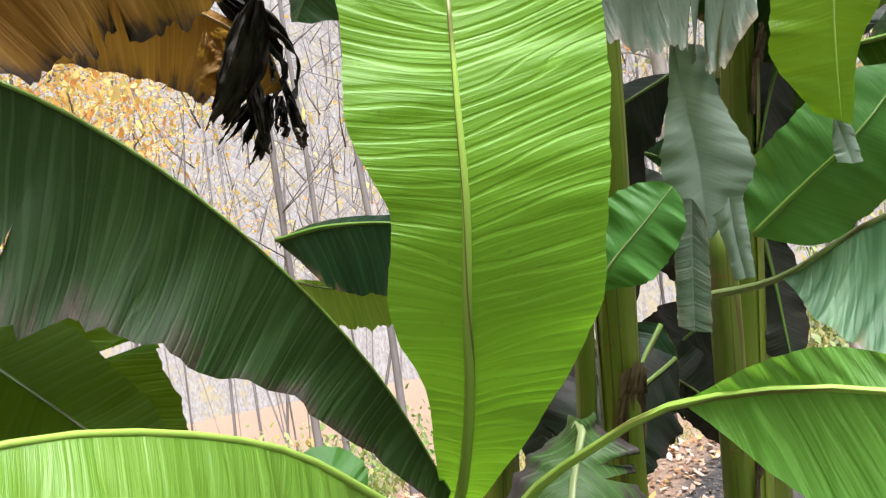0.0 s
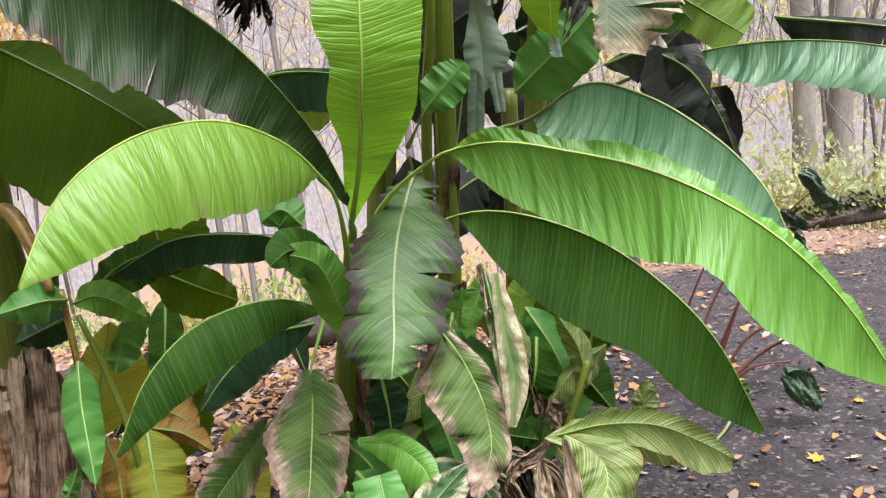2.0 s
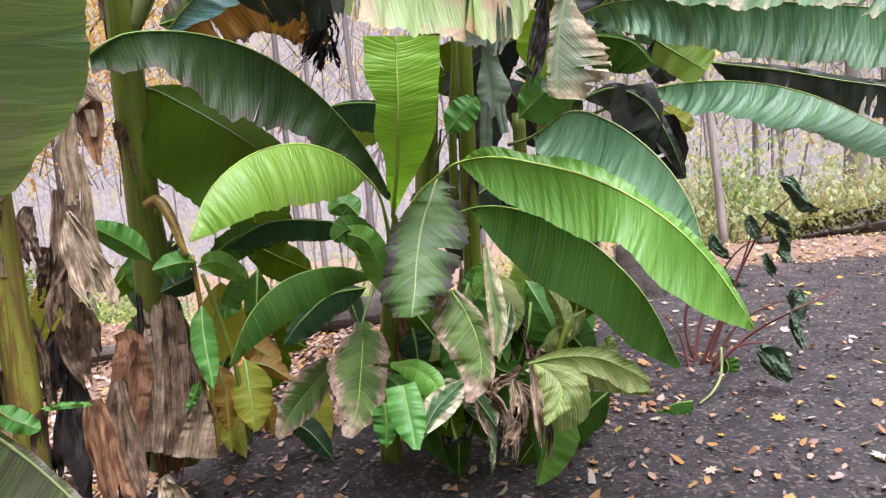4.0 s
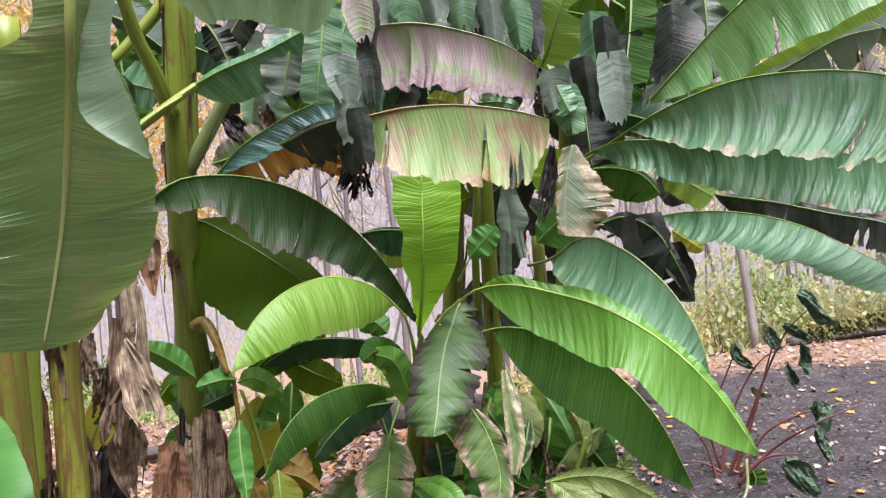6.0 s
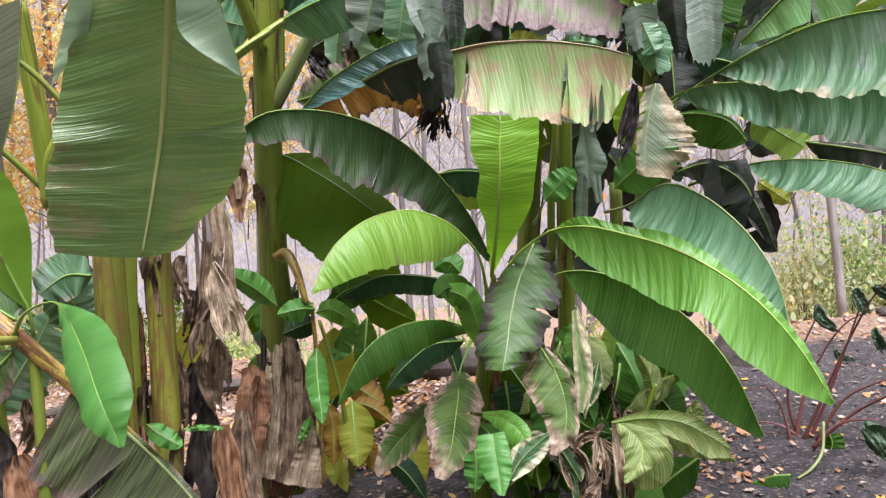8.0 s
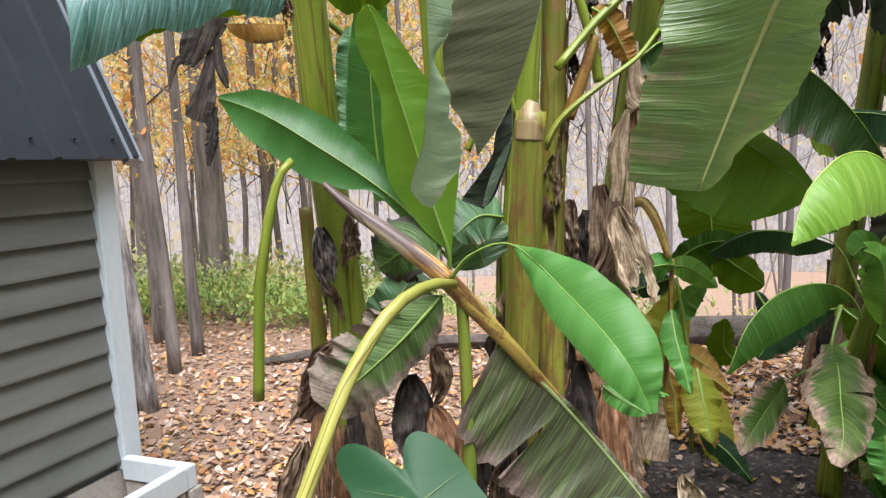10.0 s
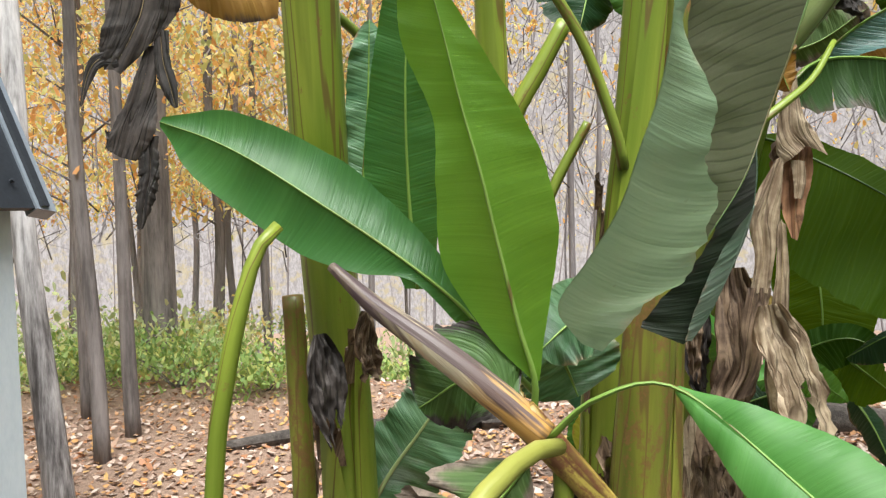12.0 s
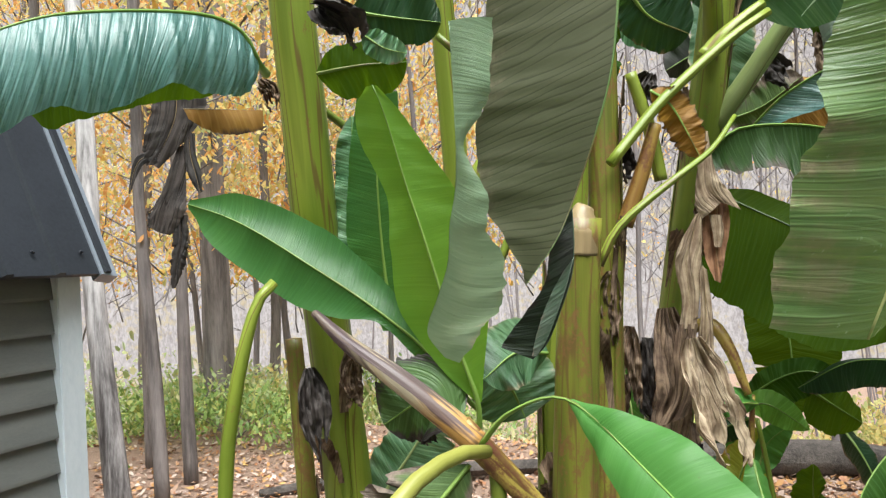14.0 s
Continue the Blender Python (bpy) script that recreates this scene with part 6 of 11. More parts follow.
# third plant, behind the big hanging leaf
left = thing("banana_plant", "tall banana plant with a bare green stem and ragged leaves", "banana plant", "banana plants")
pseudostem(left, [(-1.298, 1.251, 0.159), (-1.225, 1.190, 0.545), (-1.123, 1.075, 1.060), (-1.048, 0.963, 1.436), (-0.974, 0.840, 1.784), (-0.909, 0.744, 2.059), (-0.844, 0.660, 2.381), (-0.786, 0.605, 2.690), (-0.752, 0.585, 2.937)], 0.075, 0.036, material="stem", sheaths=7, dry=4, seed=13, label="green stem with brown streaks and dead sheaths at its foot")
pseudostem(left, [(-1.157, 1.218, 0.169), (-1.123, 1.172, 0.546), (-1.090, 1.104, 0.891), (-1.049, 1.037, 1.220), (-1.022, 0.965, 1.396)], 0.045, 0.035, material="stem", sheaths=2, dry=6, seed=17)
tube("stub", [(-1.001, 0.887, 1.405), (-0.933, 0.855, 1.421), (-0.880, 0.829, 1.343), (-0.833, 0.801, 1.201)], [0.02, 0.022, 0.018, 0.012], MAT["stem_orange"], left, label="dead stalk stump, yellow and brown")
tube("stalk", [(-0.860, 0.624, 2.255), (-0.851, 0.508, 2.396), (-0.859, 0.410, 2.519), (-0.850, 0.314, 2.669)], [0.032, 0.026, 0.022], MAT["stem_bright"], left)
tube("stalk", [(-0.881, 0.398, 2.184), (-0.833, 0.486, 2.253), (-0.763, 0.537, 2.316), (-0.722, 0.563, 2.348)], [0.018, 0.018, 0.014], MAT["stem_bright"], left)
tube("stalk", [(-0.877, 0.748, 2.056), (-0.770, 0.714, 2.178), (-0.657, 0.681, 2.318), (-0.560, 0.645, 2.432)], [0.032, 0.03, 0.026], MAT["rib_pale"], left)
tube("stalk", [(-1.042, 0.538, 2.468), (-0.964, 0.579, 2.555), (-0.853, 0.616, 2.681), (-0.778, 0.628, 2.784)], [0.02, 0.025, 0.025], MAT["stem_bright"], left)
tube("stalk", [(-0.882, 0.799, 2.083), (-0.842, 0.760, 2.331), (-0.803, 0.721, 2.592), (-0.784, 0.730, 2.864)], [0.03, 0.028, 0.022], MAT["stem_bright"], left)
blade(left, "brownedge", [(-0.889, 0.448, 1.930), (-0.814, 0.519, 1.995), (-0.686, 0.585, 2.004), (-0.555, 0.651, 1.981), (-0.422, 0.715, 1.923), (-0.293, 0.768, 1.820), (-0.178, 0.818, 1.681), (-0.086, 0.865, 1.524), (-0.024, 0.908, 1.353)], None, [(-0.891, 0.446, 1.872), (-0.799, 0.495, 1.880), (-0.691, 0.538, 1.869), (-0.604, 0.583, 1.774), (-0.499, 0.639, 1.683), (-0.384, 0.697, 1.651), (-0.270, 0.762, 1.582), (-0.155, 0.833, 1.484), (-0.036, 0.906, 1.330)], petiole=[(-0.906, 0.692, 1.986)], bow=0.10, wave=0.014, rag=0.09, pleat=0.005, slits=2, gap=0.003, n=96, rib_r=0.006, label="dark arching leaf with a ragged brown lower edge")
leaf(left, "olive", [(-0.928, 0.867, 1.852), (-0.744, 0.827, 1.762), (-0.573, 0.794, 1.648), (-0.414, 0.780, 1.519), (-0.327, 0.778, 1.435)], (0.34, -0.94, 0.02), 0.090, 0.300, 30, 4, petiole=[(-0.985, 0.878, 1.736)], a=0.25, b=0.6, wave=0.012, rag=0.02, rib_mat="rib_dark", rib_r=0.007, label="broad leaf seen from below, dark against the light", columns=70)
leaf(left, "orange", [(-0.803, 0.857, 2.027), (-0.652, 0.877, 2.108), (-0.495, 0.948, 2.175), (-0.337, 1.019, 2.202), (-0.201, 1.085, 2.188)], (0.30, -0.94, -0.15), 0.050, 0.160, 130, 10, petiole=[(-0.856, 0.799, 1.986)], a=0.25, b=0.7, tears=3, rag=0.12, wave=0.02, rib_mat="rib_brown", label="dying leaf, orange-brown with a black shrivelled tip")
dead_leaf(left, "drydark", [(-0.254, 1.178, 2.136), (-0.315, 1.218, 2.029), (-0.403, 1.256, 1.934)], (0.23, -0.97, -0.09), 0.056, folds=2.0, crumple=0.014)
dead_leaf(left, "drydark", [(-0.323, 1.269, 2.073), (-0.318, 1.287, 1.980), (-0.312, 1.316, 1.886)], (0.23, -0.97, -0.08), 0.025, folds=2.0, crumple=0.014)
leaf(left, "orange", [(-0.706, 1.059, 2.237), (-0.550, 1.124, 2.212), (-0.405, 1.218, 2.168), (-0.306, 1.288, 2.097), (-0.279, 1.332, 2.017)], (0.35, -0.86, -0.36), 0.030, 0.150, 60, 10, a=0.3, b=0.8, rag=0.03, pleat=0.001, wave=0.012, rib_mat="rib_brown")
dead_leaf(left, "char", [(-0.346, 1.264, 2.193), (-0.290, 1.300, 2.124), (-0.264, 1.323, 2.056), (-0.300, 1.330, 1.987)], (0.25, -0.93, -0.28), 0.060, folds=1.6, crumple=0.02, split=0.5)
dead_leaf(left, "char", [(-0.270, 1.312, 2.032), (-0.262, 1.324, 1.968), (-0.255, 1.335, 1.884)], (0.26, -0.94, -0.22), 0.018, folds=1.6, crumple=0.02, split=0.5)
dead_leaf(left, "char", [(-0.315, 1.318, 2.009), (-0.374, 1.323, 1.972), (-0.436, 1.328, 1.921)], (0.33, -0.92, -0.22), 0.026, folds=1.6, crumple=0.02, split=0.5)
dead_leaf(left, "char", [(-0.299, 1.320, 2.007), (-0.340, 1.327, 1.944), (-0.381, 1.334, 1.881)], (0.31, -0.93, -0.20), 0.034, folds=1.6, crumple=0.02, split=0.5)
dead_leaf(left, "char", [(-0.281, 1.312, 2.002), (-0.287, 1.322, 1.961), (-0.295, 1.331, 1.921)], (0.27, -0.94, -0.22), 0.022, folds=1.6, crumple=0.02, split=0.5)
dead_leaf(left, "orange", [(-0.371, 1.242, 2.117), (-0.358, 1.254, 2.066), (-0.352, 1.275, 1.991)], (0.33, -0.90, -0.29), 0.070, folds=0.6, crumple=0.008, split=0.15, name="leaf")
blade(left, "teal", [(-0.781, 0.806, 2.033), (-0.670, 0.802, 2.129), (-0.512, 0.793, 2.207), (-0.359, 0.782, 2.261), (-0.213, 0.780, 2.284)], None, [(-0.750, 0.790, 2.024), (-0.560, 0.783, 2.073), (-0.429, 0.771, 2.137), (-0.304, 0.766, 2.183), (-0.206, 0.759, 2.211)], bow=0.1, wave=0.008, rag=0.04, pleat=0.006, slits=1, gap=0.003, label="narrow arching leaf, its blue sheen put into the colour")
leaf(left, "gloom", [(-0.481, 0.747, 2.115), (-0.318, 0.687, 2.157), (-0.168, 0.635, 2.170), (-0.072, 0.596, 2.159)], (0.22, -0.96, -0.16), 0.030, 0.150, 60, 8, a=0.3, b=0.9, tears=4, rag=0.12, wave=0.02)
leaf(left, "frost", [(-0.187, 0.555, 2.656), (-0.205, 0.528, 2.465), (-0.222, 0.502, 2.337), (-0.245, 0.496, 2.206)], (0.25, -0.94, -0.23), 0.075, 0.065, 10, 12, a=0.1, b=0.9, blunt=0.25, wave=0.008, label="pale grey-green leaf hanging flat")
leaf(left, "grey", [(-0.340, 0.626, 2.615), (-0.350, 0.591, 2.457), (-0.395, 0.580, 2.269)], (0.28, -0.92, -0.26), 0.080, 0.100, 12, 12, a=0.3, b=0.7, wave=0.012)
leaf(left, "mint", [(-0.674, 0.254, 2.654), (-0.483, 0.258, 2.684), (-0.292, 0.260, 2.649), (-0.054, 0.266, 2.553)], (0.29, -0.89, -0.36), 0.050, 0.200, 130, 6, a=0.15, b=0.85, wave=0.012, rag=0.03)
leaf(left, "under", [(-0.378, 0.469, 2.563), (-0.242, 0.435, 2.549), (-0.087, 0.404, 2.574)], (0.26, -0.92, -0.31), 0.060, 0.050, 10, 10, a=0.3, b=0.7)
leaf(left, "blue", [(-0.757, 0.579, 2.345), (-0.606, 0.558, 2.393), (-0.446, 0.558, 2.436), (-0.293, 0.579, 2.500)], (0.32, -0.91, -0.25), 0.030, 0.140, 50, 8, a=0.3, b=0.8, wave=0.01, rag=0.02)
leaf(left, "dark", [(-0.958, 1.006, 2.648), (-0.818, 0.970, 2.572), (-0.685, 0.934, 2.474)], (0.38, -0.89, -0.25), 0.100, 0.100, 10, 10, a=0.3, b=0.7)
leaf(left, "gloom", [(-0.768, 0.828, 2.662), (-0.728, 0.830, 2.587), (-0.691, 0.832, 2.489)], (0.37, -0.89, -0.27), 0.070, 0.060, 20, 20, a=0.3, b=0.6, wave=0.03, rag=0.1)
leaf(left, "blue", [(-1.150, 0.776, 2.464), (-1.071, 0.785, 2.432), (-0.981, 0.795, 2.400)], (0.46, -0.86, -0.22), 0.100, 0.090, 10, 10, a=0.3, b=0.7)
dead_leaf(left, "drydark", [(-0.746, 0.820, 2.282), (-0.693, 0.825, 2.218), (-0.654, 0.827, 2.131)], (0.37, -0.92, -0.16), 0.062, folds=2.0, crumple=0.014)
leaf(left, "withered", [(-0.864, 0.952, 2.094), (-0.737, 0.968, 2.130), (-0.606, 0.987, 2.217)], (0.36, -0.92, -0.13), 0.080, 0.060, 15, 15, a=0.3, b=0.7, rag=0.1, wave=0.02)
dead_leaf(left, "dry", [(-0.567, 0.843, 2.312), (-0.556, 0.842, 2.228), (-0.584, 0.836, 2.136)], (0.33, -0.93, -0.17), 0.050, folds=2.0, crumple=0.014)
leaf(left, "mid", [(-0.513, 0.952, 2.372), (-0.431, 0.961, 2.339), (-0.366, 0.966, 2.259)], (0.28, -0.94, -0.20), 0.050, 0.070, 12, 12, a=0.3, b=0.7)
dead_leaf(behind, "grey", [(-0.022, 0.922, 2.824), (-0.016, 0.919, 2.681), (-0.016, 0.915, 2.540)], (0.15, -0.94, -0.31), 0.110, folds=0.9, crumple=0.004, name="leaf", split=0.12)
dead_leaf(behind, "frost", [(0.054, 0.890, 2.802), (0.060, 0.888, 2.671), (0.061, 0.884, 2.540)], (0.13, -0.94, -0.31), 0.120, folds=0.9, crumple=0.004, name="leaf", split=0.12)
dead_leaf(behind, "sheen", [(0.113, 0.938, 2.810), (0.119, 0.935, 2.680), (0.121, 0.932, 2.550)], (0.11, -0.95, -0.31), 0.090, folds=0.9, crumple=0.004, name="leaf", split=0.12)
dead_leaf(behind, "grey", [(0.179, 0.844, 2.768), (0.185, 0.842, 2.644), (0.187, 0.839, 2.521)], (0.09, -0.95, -0.30), 0.100, folds=0.9, crumple=0.004, name="leaf", split=0.12)
dead_leaf(behind, "grey", [(0.237, 0.912, 2.784), (0.243, 0.909, 2.649), (0.244, 0.906, 2.515)], (0.07, -0.95, -0.30), 0.120, folds=0.9, crumple=0.004, name="leaf", split=0.12)
dead_leaf(behind, "frost", [(0.300, 0.859, 2.756), (0.305, 0.856, 2.619), (0.306, 0.852, 2.482)], (0.05, -0.95, -0.30), 0.090, folds=0.9, crumple=0.004, name="leaf", split=0.12)
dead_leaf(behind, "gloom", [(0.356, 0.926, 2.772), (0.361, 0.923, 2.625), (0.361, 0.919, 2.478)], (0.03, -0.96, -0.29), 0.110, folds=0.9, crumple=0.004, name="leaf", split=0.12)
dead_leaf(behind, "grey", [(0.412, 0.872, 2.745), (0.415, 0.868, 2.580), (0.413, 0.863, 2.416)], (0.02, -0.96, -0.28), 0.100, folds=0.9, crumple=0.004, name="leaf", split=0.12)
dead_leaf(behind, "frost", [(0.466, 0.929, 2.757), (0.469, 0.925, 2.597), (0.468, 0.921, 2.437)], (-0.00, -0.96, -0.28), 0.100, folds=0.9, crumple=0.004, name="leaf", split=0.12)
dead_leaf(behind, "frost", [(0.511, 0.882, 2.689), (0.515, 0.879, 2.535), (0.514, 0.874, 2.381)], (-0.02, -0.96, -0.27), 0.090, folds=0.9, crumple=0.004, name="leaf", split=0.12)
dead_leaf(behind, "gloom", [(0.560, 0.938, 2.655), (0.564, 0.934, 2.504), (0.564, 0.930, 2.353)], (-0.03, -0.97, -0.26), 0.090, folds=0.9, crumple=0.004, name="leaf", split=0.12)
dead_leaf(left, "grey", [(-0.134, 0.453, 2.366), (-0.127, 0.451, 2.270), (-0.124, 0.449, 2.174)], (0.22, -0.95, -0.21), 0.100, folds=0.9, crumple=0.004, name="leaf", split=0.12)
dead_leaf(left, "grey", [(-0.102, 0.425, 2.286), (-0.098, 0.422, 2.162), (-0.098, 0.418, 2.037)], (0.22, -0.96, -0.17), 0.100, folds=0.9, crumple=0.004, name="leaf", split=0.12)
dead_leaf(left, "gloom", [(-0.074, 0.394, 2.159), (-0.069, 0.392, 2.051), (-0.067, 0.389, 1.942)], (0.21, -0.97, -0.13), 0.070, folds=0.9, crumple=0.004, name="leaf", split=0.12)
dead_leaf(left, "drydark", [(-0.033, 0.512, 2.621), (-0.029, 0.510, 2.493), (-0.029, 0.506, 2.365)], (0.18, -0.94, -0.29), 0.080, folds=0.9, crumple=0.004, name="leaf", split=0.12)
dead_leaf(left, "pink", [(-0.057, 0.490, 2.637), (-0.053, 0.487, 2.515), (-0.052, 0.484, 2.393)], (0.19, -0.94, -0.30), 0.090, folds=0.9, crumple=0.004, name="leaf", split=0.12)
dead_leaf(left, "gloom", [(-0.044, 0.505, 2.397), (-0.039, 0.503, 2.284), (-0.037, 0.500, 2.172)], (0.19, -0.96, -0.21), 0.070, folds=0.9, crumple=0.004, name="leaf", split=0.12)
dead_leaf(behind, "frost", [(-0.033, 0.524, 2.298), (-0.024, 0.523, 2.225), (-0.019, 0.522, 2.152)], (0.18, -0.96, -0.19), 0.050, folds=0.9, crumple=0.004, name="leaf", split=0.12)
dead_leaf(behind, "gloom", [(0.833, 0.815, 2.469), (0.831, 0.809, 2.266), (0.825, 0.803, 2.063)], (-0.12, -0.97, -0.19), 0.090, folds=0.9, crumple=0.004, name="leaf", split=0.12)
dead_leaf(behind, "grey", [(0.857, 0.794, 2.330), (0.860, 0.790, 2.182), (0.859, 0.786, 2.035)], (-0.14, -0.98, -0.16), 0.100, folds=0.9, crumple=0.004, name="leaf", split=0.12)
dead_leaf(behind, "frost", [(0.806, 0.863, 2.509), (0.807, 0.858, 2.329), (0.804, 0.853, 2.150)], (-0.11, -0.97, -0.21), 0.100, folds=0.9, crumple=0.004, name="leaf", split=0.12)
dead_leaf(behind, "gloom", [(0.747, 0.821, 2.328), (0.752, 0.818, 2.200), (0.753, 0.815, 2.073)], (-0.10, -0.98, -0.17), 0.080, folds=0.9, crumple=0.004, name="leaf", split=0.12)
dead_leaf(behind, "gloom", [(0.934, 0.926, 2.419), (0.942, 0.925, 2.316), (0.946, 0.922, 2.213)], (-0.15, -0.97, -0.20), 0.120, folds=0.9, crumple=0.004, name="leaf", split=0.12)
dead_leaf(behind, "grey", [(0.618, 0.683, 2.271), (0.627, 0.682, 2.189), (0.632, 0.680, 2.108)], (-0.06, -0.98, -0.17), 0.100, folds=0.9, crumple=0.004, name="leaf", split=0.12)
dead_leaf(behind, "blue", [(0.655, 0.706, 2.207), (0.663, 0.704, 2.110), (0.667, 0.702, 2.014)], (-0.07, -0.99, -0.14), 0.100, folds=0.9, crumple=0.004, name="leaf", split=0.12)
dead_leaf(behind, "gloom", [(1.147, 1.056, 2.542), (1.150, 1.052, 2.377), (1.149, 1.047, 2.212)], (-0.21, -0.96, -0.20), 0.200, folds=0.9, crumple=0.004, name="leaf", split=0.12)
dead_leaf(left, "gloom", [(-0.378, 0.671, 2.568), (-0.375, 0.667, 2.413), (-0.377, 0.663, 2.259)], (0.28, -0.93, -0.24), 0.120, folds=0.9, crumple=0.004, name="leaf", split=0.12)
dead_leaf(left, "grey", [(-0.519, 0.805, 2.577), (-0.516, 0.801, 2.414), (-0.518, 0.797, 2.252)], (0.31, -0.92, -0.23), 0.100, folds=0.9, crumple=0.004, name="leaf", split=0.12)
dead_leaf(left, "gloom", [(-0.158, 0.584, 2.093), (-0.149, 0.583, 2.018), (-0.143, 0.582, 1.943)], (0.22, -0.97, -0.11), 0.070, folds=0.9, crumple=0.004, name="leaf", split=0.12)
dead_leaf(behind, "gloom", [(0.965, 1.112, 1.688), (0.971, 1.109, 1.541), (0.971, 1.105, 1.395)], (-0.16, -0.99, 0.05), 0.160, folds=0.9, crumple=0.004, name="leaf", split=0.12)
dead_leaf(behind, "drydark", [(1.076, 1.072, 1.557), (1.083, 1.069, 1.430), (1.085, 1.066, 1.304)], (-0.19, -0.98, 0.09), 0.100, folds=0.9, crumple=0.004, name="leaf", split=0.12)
leaf(left, "olive", [(-0.780, 1.226, 1.777), (-0.727, 1.224, 1.545), (-0.691, 1.225, 1.318), (-0.690, 1.234, 1.054)], (-0.10, -0.99, 0.13), 0.170, 0.150, 14, 14, a=0.3, b=0.6, wave=0.016, tears=2, rag=0.03, rib_mat="rib_green", label="hanging olive-green leaf with a slit")
leaf(left, "mid", [(-0.864, 1.049, 1.127), (-0.748, 1.041, 1.211), (-0.640, 1.031, 1.241), (-0.542, 1.020, 1.195)], (-0.12, -0.98, 0.17), 0.050, 0.090, 14, 14, a=0.3, b=0.5, wave=0.012)
leaf(left, "bright", [(-0.854, 0.945, 1.133), (-0.776, 0.956, 1.142), (-0.659, 0.975, 1.058)], (-0.07, -0.97, 0.22), 0.050, 0.060, 14, 14, a=0.35, b=0.4, blunt=0.8)
leaf(left, "canna", [(-0.830, 1.072, 0.872), (-0.790, 1.085, 0.978), (-0.705, 1.097, 1.051)], (-0.06, -0.96, 0.26), 0.050, 0.060, 14, 14, a=0.35, b=0.4, blunt=0.8)
blade(left, "dryred", [(-1.207, 0.991, 0.886), (-1.197, 0.965, 0.744), (-1.220, 0.932, 0.558), (-1.270, 0.898, 0.374)], [(-1.274, 0.987, 0.863), (-1.301, 0.963, 0.734), (-1.334, 0.933, 0.567), (-1.369, 0.900, 0.382)], [(-1.160, 0.985, 0.854), (-1.126, 0.961, 0.719), (-1.152, 0.931, 0.552), (-1.217, 0.898, 0.369)], bow=0.25, wave=0.012, crumple=0.004, rag=0.04, rib_r=0.001, rib_mat="rib_brown", name="dead_leaf")
blade(left, "drypale", [(-1.113, 1.031, 0.995), (-1.110, 0.997, 0.805), (-1.120, 0.959, 0.597), (-1.145, 0.915, 0.353)], [(-1.157, 1.028, 0.980), (-1.164, 0.998, 0.809), (-1.178, 0.960, 0.602), (-1.210, 0.916, 0.358)], [(-1.075, 1.031, 0.992), (-1.061, 0.996, 0.801), (-1.063, 0.958, 0.592), (-1.088, 0.914, 0.348)], bow=-0.25, wave=0.012, crumple=0.004, rag=0.04, rib_r=0.001, rib_mat="rib_brown", name="dead_leaf")
blade(left, "dry", [(-1.049, 1.063, 1.061), (-1.034, 1.029, 0.868), (-1.038, 0.987, 0.639), (-1.060, 0.932, 0.335)], [(-1.080, 1.064, 1.063), (-1.080, 1.029, 0.872), (-1.092, 0.988, 0.644), (-1.126, 0.933, 0.340)], [(-1.015, 1.061, 1.048), (-0.984, 1.028, 0.864), (-0.976, 0.986, 0.634), (-0.998, 0.931, 0.330)], bow=0.25, wave=0.012, crumple=0.004, rag=0.04, rib_r=0.001, rib_mat="rib_brown", name="dead_leaf")
blade(left, "drypale", [(-0.889, 0.883, 0.624), (-0.907, 0.868, 0.541), (-0.928, 0.855, 0.469), (-0.960, 0.835, 0.362)], [(-0.904, 0.883, 0.625), (-0.944, 0.868, 0.544), (-0.987, 0.856, 0.474), (-1.037, 0.836, 0.368)], [(-0.874, 0.883, 0.622), (-0.863, 0.867, 0.537), (-0.847, 0.854, 0.462), (-0.849, 0.834, 0.352)], bow=0.2, wave=0.010, crumple=0.004, rag=0.03, rib_r=0.001, rib_mat="rib_brown", name="dead_leaf")

# cannas and yellowing leaves at the foot of the third plant
canna = thing("canna_plant", "low canna with lance-shaped green and yellow leaves", "canna", "low plants")
tube("stalk", [(-0.892, 0.952, 0.314), (-0.858, 0.917, 0.730), (-0.838, 0.876, 0.990), (-0.822, 0.832, 1.194)], [0.012, 0.011, 0.009], MAT["stem_orange"], canna)
tube("stalk", [(-0.770, 1.017, 0.329), (-0.770, 0.976, 0.679), (-0.790, 0.930, 0.922), (-0.814, 0.882, 1.109)], [0.011, 0.01, 0.008], MAT["stem"], canna)
leaf(canna, "canna", [(-0.978, 0.814, 1.190), (-1.031, 0.739, 1.276), (-1.087, 0.673, 1.339), (-1.134, 0.628, 1.378)], (0.49, -0.86, 0.12), 0.058, 0.078, 27, 27, a=0.35, b=0.38, wave=0.016, blunt=0.85, curl=18)
leaf(canna, "canna", [(-0.808, 0.833, 1.168), (-0.850, 0.778, 1.179), (-0.934, 0.717, 1.168)], (0.41, -0.90, 0.17), 0.072, 0.065, 27, 27, a=0.35, b=0.38, wave=0.016, blunt=0.85, curl=18)
leaf(canna, "dark", [(-0.838, 0.879, 1.112), (-0.889, 0.872, 1.092), (-0.989, 0.859, 1.054)], (0.41, -0.89, 0.19), 0.078, 0.078, 27, 27, a=0.35, b=0.38, blunt=0.85, curl=18, wave=0.016)
leaf(canna, "canna", [(-0.835, 0.874, 0.987), (-0.812, 0.805, 0.886), (-0.780, 0.738, 0.798), (-0.750, 0.679, 0.697)], (0.43, -0.85, 0.30), 0.058, 0.058, 22, 22, a=0.3, b=0.38, wave=0.016, blunt=0.85, curl=18)
